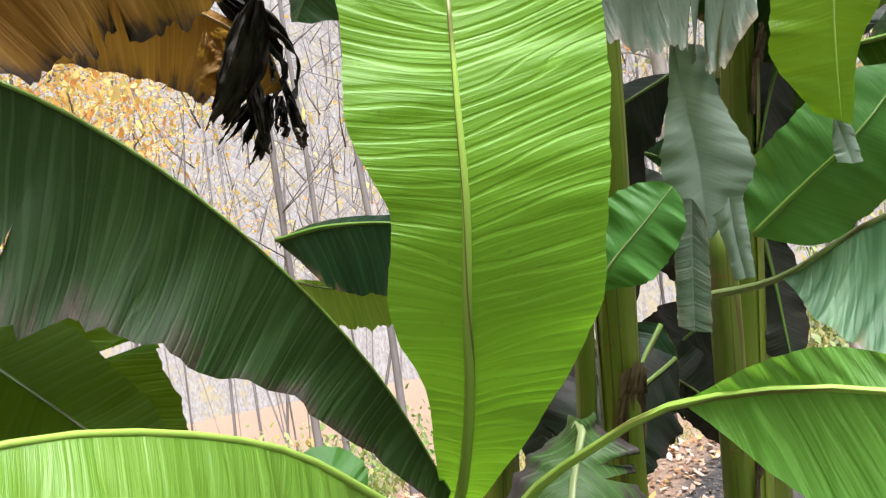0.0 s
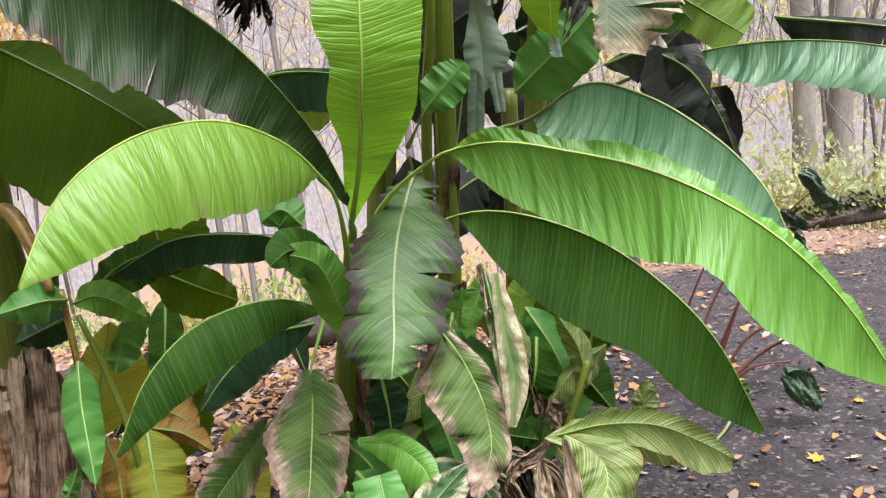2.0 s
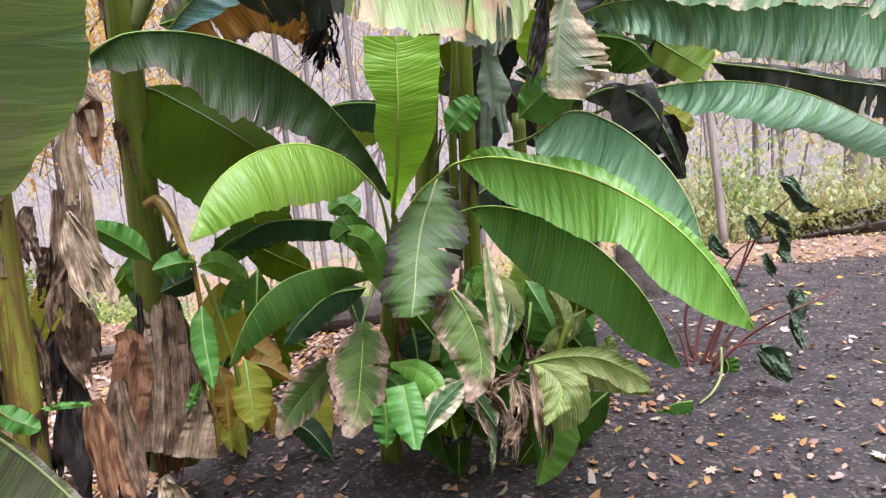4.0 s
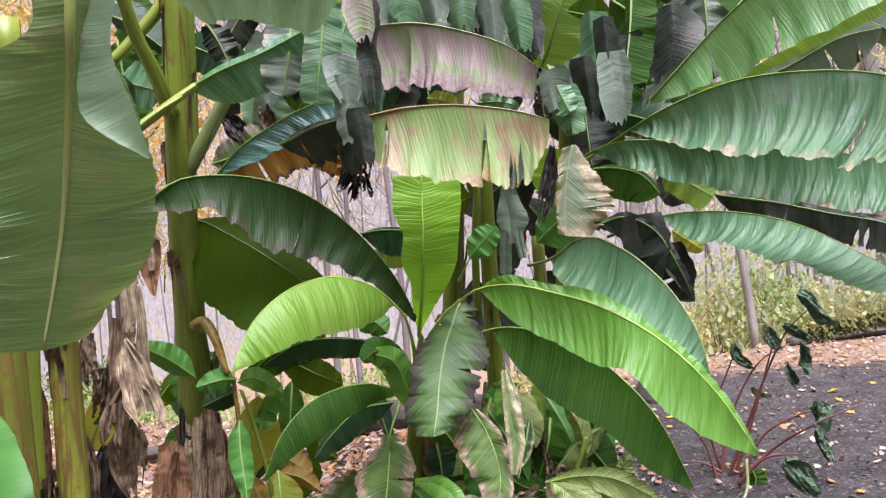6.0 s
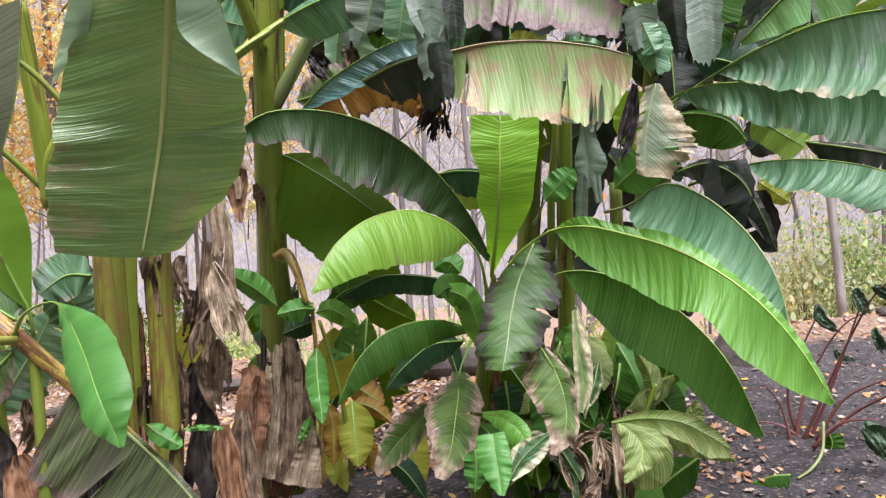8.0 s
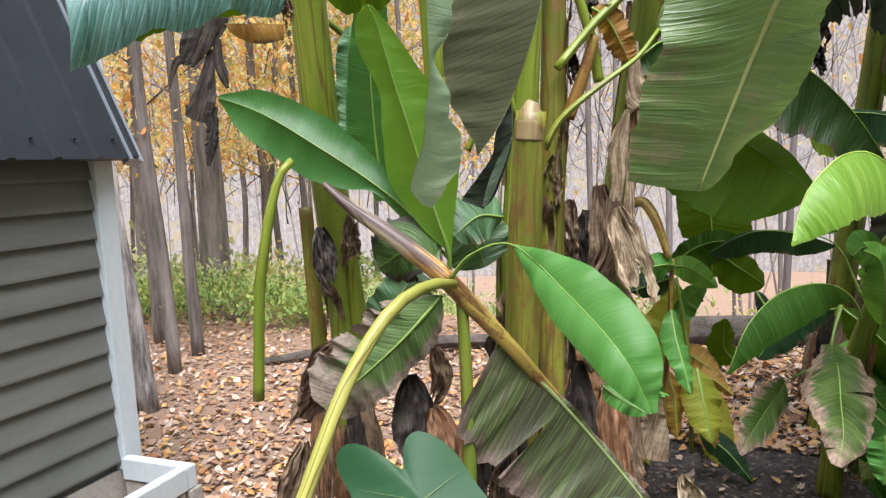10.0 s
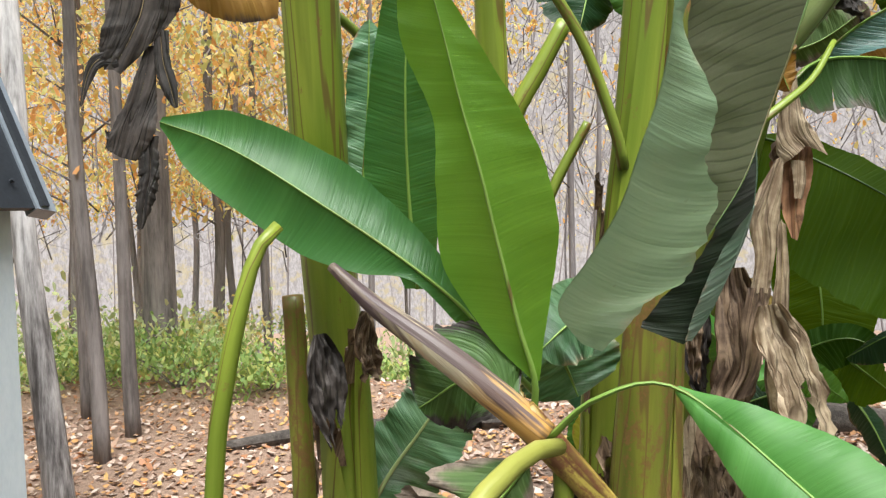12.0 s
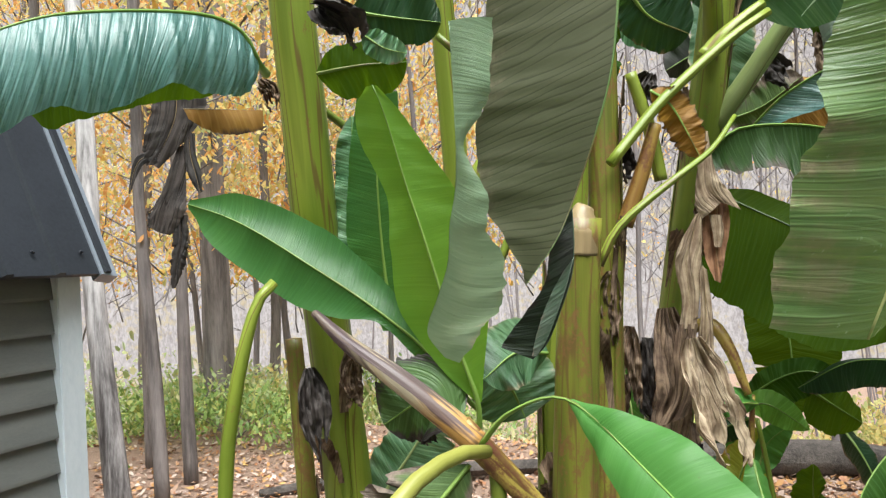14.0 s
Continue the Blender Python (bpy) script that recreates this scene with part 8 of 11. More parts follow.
tube("stalk", [(-1.525, 0.178, 1.683), (-1.517, 0.152, 1.916), (-1.515, 0.137, 2.065), (-1.511, 0.111, 2.250), (-1.505, 0.087, 2.404)], [0.035, 0.034, 0.032], MAT["stem_bright"], shed_plant, sides=12)
tube("stalk", [(-1.566, 0.249, 1.697), (-1.652, 0.178, 1.845), (-1.733, 0.107, 1.966), (-1.799, 0.042, 2.063), (-1.838, -0.014, 2.106), (-1.868, -0.067, 2.161)], [0.012, 0.012, 0.012, 0.010], MAT["stem"], shed_plant)
tube("stalk", [(-1.515, 0.149, 1.697), (-1.467, 0.120, 1.855), (-1.412, 0.140, 1.958), (-1.356, 0.160, 2.061)], [0.02, 0.02, 0.018], MAT["stem_bright"], shed_plant)
tube("stalk", [(-1.412, 0.150, 1.651), (-1.370, 0.165, 1.742), (-1.314, 0.185, 1.846)], [0.012, 0.012, 0.01], MAT["stem"], shed_plant)
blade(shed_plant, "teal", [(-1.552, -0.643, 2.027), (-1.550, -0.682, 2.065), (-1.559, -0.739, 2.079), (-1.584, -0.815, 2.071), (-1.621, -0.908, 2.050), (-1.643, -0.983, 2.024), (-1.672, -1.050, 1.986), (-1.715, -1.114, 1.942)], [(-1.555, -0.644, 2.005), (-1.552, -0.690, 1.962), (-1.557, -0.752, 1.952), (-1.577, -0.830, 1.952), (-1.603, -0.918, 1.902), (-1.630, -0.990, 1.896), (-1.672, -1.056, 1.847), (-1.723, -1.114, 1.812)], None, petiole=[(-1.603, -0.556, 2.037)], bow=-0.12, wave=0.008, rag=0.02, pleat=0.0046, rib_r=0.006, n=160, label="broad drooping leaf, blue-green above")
leaf(shed_plant, "olive", [(-1.629, -0.569, 2.081), (-1.705, -0.634, 2.088), (-1.764, -0.735, 2.062), (-1.794, -0.856, 2.018), (-1.776, -0.956, 1.966)], (0.69, -0.66, -0.29), 0.100, 0.030, 10, 50, a=0.2, b=0.8, wave=0.012, rag=0.02)
blade(shed_plant, "orange", [(-1.768, -0.596, 1.986), (-1.743, -0.551, 1.990), (-1.724, -0.509, 1.994), (-1.685, -0.460, 1.996)], [(-1.759, -0.593, 1.965), (-1.745, -0.552, 1.948), (-1.721, -0.509, 1.943), (-1.687, -0.461, 1.957)], None, bow=0.06, wave=0.003, rag=0.03, pleat=0.002, rib_r=0.0015, rib_mat="rib_brown")
blade(shed_plant, "drydark", [(-2.121, -0.232, 2.153), (-2.128, -0.235, 2.083), (-2.151, -0.244, 2.026), (-2.186, -0.258, 1.960)], [(-2.182, -0.254, 2.153), (-2.189, -0.257, 2.086), (-2.211, -0.266, 2.011), (-2.204, -0.264, 1.961)], [(-2.045, -0.205, 2.150), (-2.058, -0.210, 2.080), (-2.110, -0.230, 2.015), (-2.173, -0.253, 1.951)], bow=0.12, wave=0.002, pleat=0.0008, crumple=0.0035, rag=0.02, rib_r=0.001, rib_mat="rib_brown", name="dead_leaf", label="black shrivelled leaf hanging by a thread")
blade(shed_plant, "char", [(-2.179, -0.255, 1.986), (-2.214, -0.268, 1.980), (-2.235, -0.275, 1.951), (-2.250, -0.281, 1.891)], [(-2.183, -0.256, 1.997), (-2.221, -0.270, 1.991), (-2.241, -0.277, 1.958), (-2.252, -0.282, 1.892)], [(-2.171, -0.252, 1.960), (-2.206, -0.265, 1.966), (-2.226, -0.272, 1.941), (-2.247, -0.281, 1.890)], bow=0.1, wave=0.002, pleat=0.0008, crumple=0.0035, rag=0.03, rib_r=0.001, rib_mat="rib_brown", name="dead_leaf")
blade(shed_plant, "drydark", [(-2.122, -0.223, 2.008), (-2.137, -0.230, 1.934), (-2.164, -0.240, 1.854), (-2.186, -0.249, 1.787)], [(-2.133, -0.227, 2.004), (-2.162, -0.239, 1.926), (-2.202, -0.254, 1.843), (-2.212, -0.258, 1.806)], [(-2.109, -0.219, 2.008), (-2.116, -0.222, 1.924), (-2.118, -0.224, 1.840), (-2.158, -0.239, 1.779)], bow=0.2, wave=0.002, pleat=0.0008, crumple=0.0035, rag=0.03, rib_r=0.001, rib_mat="rib_brown", name="dead_leaf")
blade(shed_plant, "char", [(-2.100, -0.220, 2.037), (-2.097, -0.220, 1.976), (-2.086, -0.217, 1.929), (-2.077, -0.214, 1.882)], [(-2.113, -0.225, 2.031), (-2.113, -0.226, 1.965), (-2.101, -0.222, 1.918), (-2.083, -0.216, 1.885)], [(-2.084, -0.215, 2.036), (-2.084, -0.215, 1.980), (-2.073, -0.212, 1.933), (-2.072, -0.212, 1.884)], bow=0.3, wave=0.002, pleat=0.0008, crumple=0.0035, rag=0.05, rib_r=0.001, rib_mat="rib_brown", name="dead_leaf")
blade(shed_plant, "char", [(-2.175, -0.239, 1.843), (-2.193, -0.246, 1.826), (-2.206, -0.251, 1.820), (-2.217, -0.254, 1.827)], [(-2.175, -0.239, 1.825), (-2.196, -0.247, 1.806), (-2.209, -0.252, 1.800), (-2.220, -0.256, 1.807)], [(-2.174, -0.239, 1.854), (-2.192, -0.245, 1.843), (-2.208, -0.251, 1.839), (-2.219, -0.255, 1.844)], bow=0.2, wave=0.002, pleat=0.0008, crumple=0.0035, rag=0.15, rib_r=0.001, rib_mat="rib_brown", name="dead_leaf")
blade(shed_plant, "char", [(-2.133, -0.224, 1.829), (-2.136, -0.226, 1.759), (-2.146, -0.230, 1.713), (-2.159, -0.236, 1.641)], [(-2.156, -0.232, 1.818), (-2.158, -0.234, 1.748), (-2.166, -0.237, 1.702), (-2.165, -0.238, 1.643)], [(-2.118, -0.219, 1.829), (-2.120, -0.221, 1.747), (-2.131, -0.225, 1.698), (-2.155, -0.234, 1.643)], bow=0.3, wave=0.002, pleat=0.0008, crumple=0.0035, rag=0.16, rib_r=0.001, rib_mat="rib_brown", name="dead_leaf")
dead_leaf(shed_plant, "dry", [(-1.788, -0.326, 2.102), (-1.769, -0.317, 2.073), (-1.761, -0.313, 2.028)], (0.54, -0.80, -0.26), 0.034, folds=2.0, crumple=0.014)
dead_leaf(shed_plant, "dry", [(-1.718, -0.102, 1.463), (-1.729, -0.115, 1.392), (-1.728, -0.113, 1.318)], (0.48, -0.86, 0.19), 0.043, folds=2.0, crumple=0.014)
dead_leaf(shed_plant, "drydark", [(-1.561, -0.434, 2.196), (-1.522, -0.416, 2.159), (-1.488, -0.400, 2.111)], (0.48, -0.81, -0.33), 0.062, folds=2.0, crumple=0.014)
leaf(shed_plant, "blue", [(-1.506, -0.354, 2.150), (-1.465, -0.335, 2.118), (-1.422, -0.317, 2.104)], (0.44, -0.85, -0.30), 0.030, 0.030, 10, 10, a=0.3, b=0.6)
leaf(shed_plant, "olive", [(-1.651, -0.307, 2.101), (-1.558, -0.267, 2.114), (-1.466, -0.227, 2.115)], (0.47, -0.84, -0.28), 0.050, 0.070, 10, 10, a=0.3, b=0.7)
leaf(shed_plant, "dark", [(-1.623, -0.190, 2.271), (-1.538, -0.153, 2.252), (-1.429, -0.106, 2.232)], (0.42, -0.84, -0.33), 0.070, 0.060, 10, 10, a=0.3, b=0.7, tears=2, rag=0.05)
leaf(shed_plant, "dark", [(-1.064, 0.374, 2.398), (-1.011, 0.399, 2.316), (-0.914, 0.443, 2.263)], (0.10, -0.95, -0.30), 0.100, 0.080, 10, 10, a=0.3, b=0.7)
leaf(shed_plant, "frost", [(-1.886, 0.172, 0.885), (-1.819, 0.202, 1.010), (-1.717, 0.224, 1.153), (-1.630, 0.240, 1.294)], (0.33, -0.90, 0.28), 0.110, 0.130, 14, 14, a=0.35, b=0.6, blunt=0.6, wave=0.02, pleat=0.006, tears=3, torn=0.2, rag=0.05, rib_mat="rib_pale", label="tattered grey-green leaf with brown spots")
leaf(shed_plant, "frost", [(-1.400, -0.015, 1.422), (-1.353, 0.007, 1.364), (-1.321, 0.023, 1.280)], (0.32, -0.93, 0.16), 0.120, 0.100, 10, 10, a=0.3, b=0.7, wave=0.01)

# leaves and stems at the back of the clump, its deep shade put into dark leaf colours
rear = thing("banana_plant", "tall banana plant at the back of the clump, coloured dark for the shade there", "banana plant", "banana plants")
pseudostem(rear, [(-0.206, 2.326, -0.376), (-0.044, 2.283, 1.040), (0.095, 2.230, 2.226), (0.207, 2.170, 3.228)], 0.070, 0.045, material="stem", sheaths=4, dry=8, seed=43)
pseudostem(rear, [(0.639, 2.227, -0.364), (0.712, 2.163, 0.667), (0.780, 2.101, 1.813), (0.861, 2.039, 2.903), (0.888, 2.001, 3.257)], 0.065, 0.040, material="stem", sheaths=4, dry=10, seed=45)
pseudostem(rear, [(0.488, 1.911, -0.206), (0.573, 1.846, 0.753), (0.684, 1.787, 1.813), (0.755, 1.712, 2.472)], 0.050, 0.035, material="stem_bright", sheaths=3, dry=6, seed=47)
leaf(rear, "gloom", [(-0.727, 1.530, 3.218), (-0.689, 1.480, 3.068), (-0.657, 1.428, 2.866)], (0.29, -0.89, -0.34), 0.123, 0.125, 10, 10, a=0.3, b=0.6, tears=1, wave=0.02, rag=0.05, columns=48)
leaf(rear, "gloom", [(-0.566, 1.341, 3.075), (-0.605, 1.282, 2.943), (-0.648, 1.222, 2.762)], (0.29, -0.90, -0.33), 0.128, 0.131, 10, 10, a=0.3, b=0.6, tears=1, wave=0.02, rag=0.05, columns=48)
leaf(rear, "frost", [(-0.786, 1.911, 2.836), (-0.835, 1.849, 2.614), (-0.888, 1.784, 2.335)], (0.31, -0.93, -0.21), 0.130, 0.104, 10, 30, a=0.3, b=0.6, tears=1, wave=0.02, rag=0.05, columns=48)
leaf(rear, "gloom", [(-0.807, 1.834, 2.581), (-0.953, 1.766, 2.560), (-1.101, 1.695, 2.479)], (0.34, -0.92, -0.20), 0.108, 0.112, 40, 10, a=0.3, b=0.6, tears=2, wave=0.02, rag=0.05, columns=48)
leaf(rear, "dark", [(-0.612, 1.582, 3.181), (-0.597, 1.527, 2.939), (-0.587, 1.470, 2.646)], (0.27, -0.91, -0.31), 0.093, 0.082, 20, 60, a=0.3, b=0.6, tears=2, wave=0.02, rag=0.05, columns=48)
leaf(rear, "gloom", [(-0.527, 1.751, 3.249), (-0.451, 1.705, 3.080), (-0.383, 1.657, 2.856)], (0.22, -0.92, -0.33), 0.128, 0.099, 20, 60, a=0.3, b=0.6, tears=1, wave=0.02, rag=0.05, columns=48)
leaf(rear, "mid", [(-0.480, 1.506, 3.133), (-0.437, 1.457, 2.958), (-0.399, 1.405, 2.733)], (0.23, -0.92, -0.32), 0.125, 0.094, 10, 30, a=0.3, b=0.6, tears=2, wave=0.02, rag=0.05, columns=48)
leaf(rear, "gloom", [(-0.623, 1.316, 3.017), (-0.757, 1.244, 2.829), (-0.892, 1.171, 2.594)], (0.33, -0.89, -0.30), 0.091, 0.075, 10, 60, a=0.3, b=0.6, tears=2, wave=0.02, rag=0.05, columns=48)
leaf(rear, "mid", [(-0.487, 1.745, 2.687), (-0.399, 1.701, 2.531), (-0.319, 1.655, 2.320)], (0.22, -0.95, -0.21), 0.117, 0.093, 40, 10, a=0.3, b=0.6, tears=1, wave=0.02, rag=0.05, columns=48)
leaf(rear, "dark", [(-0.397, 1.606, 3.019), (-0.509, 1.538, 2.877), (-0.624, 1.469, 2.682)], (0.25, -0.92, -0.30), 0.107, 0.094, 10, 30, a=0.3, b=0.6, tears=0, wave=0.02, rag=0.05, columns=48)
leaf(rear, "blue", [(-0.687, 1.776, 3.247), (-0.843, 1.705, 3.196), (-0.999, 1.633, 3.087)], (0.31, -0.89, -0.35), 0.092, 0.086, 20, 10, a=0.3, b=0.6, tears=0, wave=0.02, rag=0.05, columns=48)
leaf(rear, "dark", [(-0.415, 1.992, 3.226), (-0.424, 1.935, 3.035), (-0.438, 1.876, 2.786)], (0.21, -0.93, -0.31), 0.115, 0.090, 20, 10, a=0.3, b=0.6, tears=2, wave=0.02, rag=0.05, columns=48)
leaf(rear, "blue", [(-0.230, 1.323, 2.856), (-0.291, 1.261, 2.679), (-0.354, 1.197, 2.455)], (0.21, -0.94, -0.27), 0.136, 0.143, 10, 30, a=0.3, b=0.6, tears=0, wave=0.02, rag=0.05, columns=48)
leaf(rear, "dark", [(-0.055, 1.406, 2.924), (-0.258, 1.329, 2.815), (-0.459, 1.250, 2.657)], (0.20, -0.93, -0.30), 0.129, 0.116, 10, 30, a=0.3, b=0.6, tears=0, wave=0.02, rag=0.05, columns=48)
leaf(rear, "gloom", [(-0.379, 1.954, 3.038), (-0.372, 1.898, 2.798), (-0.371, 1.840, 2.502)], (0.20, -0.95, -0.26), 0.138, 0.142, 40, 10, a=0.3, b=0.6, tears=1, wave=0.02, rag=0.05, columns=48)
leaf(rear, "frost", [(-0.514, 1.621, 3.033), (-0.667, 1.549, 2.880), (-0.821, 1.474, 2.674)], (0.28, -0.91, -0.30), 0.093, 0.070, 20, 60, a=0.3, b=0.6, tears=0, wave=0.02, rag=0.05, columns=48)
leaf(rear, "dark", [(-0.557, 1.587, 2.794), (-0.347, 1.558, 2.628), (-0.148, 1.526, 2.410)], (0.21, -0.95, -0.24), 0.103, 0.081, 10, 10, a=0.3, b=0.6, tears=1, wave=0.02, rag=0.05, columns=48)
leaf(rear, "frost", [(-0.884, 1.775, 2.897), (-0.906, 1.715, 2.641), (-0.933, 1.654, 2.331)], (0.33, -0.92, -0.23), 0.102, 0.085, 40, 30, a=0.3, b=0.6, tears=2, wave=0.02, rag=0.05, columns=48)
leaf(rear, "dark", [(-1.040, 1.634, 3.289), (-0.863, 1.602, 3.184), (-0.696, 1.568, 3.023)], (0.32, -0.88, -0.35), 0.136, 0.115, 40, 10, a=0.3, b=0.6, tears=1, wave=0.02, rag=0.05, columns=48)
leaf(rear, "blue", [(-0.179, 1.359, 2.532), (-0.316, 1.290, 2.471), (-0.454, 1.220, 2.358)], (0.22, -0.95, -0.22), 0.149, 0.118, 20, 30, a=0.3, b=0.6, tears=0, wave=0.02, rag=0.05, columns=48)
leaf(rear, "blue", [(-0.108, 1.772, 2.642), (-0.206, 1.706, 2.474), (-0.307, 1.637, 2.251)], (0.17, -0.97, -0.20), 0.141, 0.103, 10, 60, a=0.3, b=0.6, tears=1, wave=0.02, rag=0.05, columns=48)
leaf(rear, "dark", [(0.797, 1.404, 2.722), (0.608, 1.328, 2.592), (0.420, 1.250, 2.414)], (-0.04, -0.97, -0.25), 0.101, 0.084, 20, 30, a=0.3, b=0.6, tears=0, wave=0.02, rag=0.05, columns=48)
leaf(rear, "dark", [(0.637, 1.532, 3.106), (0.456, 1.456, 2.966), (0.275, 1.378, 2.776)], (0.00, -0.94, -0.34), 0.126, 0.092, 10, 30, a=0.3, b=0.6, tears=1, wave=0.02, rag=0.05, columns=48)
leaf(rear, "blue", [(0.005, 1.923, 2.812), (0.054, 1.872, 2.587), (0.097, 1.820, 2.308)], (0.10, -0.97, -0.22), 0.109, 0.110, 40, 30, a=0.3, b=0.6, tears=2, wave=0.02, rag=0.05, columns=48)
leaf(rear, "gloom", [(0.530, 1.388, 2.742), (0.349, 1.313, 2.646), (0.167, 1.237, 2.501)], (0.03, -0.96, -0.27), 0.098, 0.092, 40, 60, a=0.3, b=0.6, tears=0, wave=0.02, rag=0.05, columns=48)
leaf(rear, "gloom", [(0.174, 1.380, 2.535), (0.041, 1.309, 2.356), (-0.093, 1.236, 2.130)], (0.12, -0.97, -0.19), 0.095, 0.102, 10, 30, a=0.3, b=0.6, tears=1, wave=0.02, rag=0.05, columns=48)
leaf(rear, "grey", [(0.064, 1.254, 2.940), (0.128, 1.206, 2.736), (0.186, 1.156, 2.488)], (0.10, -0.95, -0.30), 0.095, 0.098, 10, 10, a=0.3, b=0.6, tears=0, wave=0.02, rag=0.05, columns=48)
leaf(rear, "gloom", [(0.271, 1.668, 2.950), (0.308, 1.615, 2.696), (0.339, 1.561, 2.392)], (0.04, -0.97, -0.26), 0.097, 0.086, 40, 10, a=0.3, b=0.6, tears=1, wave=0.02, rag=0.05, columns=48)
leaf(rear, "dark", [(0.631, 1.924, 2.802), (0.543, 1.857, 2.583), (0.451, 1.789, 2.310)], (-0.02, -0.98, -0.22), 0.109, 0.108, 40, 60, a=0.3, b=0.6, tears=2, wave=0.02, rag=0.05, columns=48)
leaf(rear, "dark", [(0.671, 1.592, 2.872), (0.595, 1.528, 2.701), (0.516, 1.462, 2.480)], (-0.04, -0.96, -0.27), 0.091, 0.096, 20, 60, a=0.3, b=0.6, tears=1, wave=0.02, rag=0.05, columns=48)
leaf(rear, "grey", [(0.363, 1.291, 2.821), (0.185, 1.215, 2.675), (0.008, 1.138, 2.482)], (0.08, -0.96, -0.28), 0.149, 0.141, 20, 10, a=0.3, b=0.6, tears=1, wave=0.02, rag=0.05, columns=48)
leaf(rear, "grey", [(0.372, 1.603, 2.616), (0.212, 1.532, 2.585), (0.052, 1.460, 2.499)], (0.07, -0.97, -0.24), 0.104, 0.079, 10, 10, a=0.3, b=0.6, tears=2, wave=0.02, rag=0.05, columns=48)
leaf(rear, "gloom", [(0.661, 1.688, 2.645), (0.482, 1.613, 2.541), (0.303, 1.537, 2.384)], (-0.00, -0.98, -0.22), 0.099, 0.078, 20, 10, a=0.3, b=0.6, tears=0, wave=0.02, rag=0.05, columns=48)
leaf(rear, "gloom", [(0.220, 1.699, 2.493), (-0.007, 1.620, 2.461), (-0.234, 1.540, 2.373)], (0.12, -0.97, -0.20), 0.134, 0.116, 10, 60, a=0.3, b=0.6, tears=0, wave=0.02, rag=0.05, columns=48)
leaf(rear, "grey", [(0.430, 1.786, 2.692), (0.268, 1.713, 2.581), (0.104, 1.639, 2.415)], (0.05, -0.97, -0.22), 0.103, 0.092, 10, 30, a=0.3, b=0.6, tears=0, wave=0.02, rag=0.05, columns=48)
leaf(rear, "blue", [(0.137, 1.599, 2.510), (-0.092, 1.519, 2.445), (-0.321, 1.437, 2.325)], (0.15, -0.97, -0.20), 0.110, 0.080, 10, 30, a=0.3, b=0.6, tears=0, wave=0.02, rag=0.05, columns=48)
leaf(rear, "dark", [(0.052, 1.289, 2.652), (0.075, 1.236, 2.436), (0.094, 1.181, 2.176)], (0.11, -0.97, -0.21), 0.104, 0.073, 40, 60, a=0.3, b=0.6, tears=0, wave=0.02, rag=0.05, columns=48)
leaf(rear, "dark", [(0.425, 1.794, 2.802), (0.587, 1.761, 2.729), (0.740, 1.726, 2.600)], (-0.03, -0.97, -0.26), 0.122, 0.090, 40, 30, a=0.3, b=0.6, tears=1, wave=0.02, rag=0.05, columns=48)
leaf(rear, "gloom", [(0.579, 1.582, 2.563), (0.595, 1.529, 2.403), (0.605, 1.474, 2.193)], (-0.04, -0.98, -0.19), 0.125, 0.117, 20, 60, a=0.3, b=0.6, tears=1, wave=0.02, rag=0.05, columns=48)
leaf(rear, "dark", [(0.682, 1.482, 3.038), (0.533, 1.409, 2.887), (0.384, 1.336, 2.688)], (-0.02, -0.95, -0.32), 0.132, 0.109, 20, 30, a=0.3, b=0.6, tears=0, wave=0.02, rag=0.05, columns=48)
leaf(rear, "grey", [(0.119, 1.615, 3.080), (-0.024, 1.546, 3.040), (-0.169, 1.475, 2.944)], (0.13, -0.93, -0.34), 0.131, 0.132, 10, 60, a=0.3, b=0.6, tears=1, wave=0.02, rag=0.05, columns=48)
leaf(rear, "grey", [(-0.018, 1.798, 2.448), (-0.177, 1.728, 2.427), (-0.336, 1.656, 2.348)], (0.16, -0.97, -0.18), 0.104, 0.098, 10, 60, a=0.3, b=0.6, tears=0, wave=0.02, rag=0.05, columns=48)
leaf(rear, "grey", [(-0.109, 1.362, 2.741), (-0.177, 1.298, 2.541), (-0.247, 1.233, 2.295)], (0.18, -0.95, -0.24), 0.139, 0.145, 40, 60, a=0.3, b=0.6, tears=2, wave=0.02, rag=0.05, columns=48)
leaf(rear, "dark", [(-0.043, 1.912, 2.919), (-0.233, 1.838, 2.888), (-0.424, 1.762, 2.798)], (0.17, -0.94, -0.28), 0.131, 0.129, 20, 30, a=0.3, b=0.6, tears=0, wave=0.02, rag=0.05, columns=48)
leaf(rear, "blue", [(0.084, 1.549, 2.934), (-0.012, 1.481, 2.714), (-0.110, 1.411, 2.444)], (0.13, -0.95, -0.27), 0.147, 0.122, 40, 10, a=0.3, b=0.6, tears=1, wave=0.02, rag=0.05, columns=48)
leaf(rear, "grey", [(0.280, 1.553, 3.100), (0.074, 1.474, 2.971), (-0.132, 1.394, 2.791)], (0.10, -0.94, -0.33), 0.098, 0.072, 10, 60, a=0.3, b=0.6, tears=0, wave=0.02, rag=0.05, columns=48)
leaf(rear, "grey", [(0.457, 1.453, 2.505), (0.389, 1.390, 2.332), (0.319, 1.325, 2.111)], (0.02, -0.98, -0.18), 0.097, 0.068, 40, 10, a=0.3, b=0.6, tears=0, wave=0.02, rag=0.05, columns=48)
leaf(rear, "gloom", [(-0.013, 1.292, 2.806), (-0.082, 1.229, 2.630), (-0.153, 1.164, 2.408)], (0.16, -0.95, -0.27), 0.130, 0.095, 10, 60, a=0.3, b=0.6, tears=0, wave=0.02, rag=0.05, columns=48)
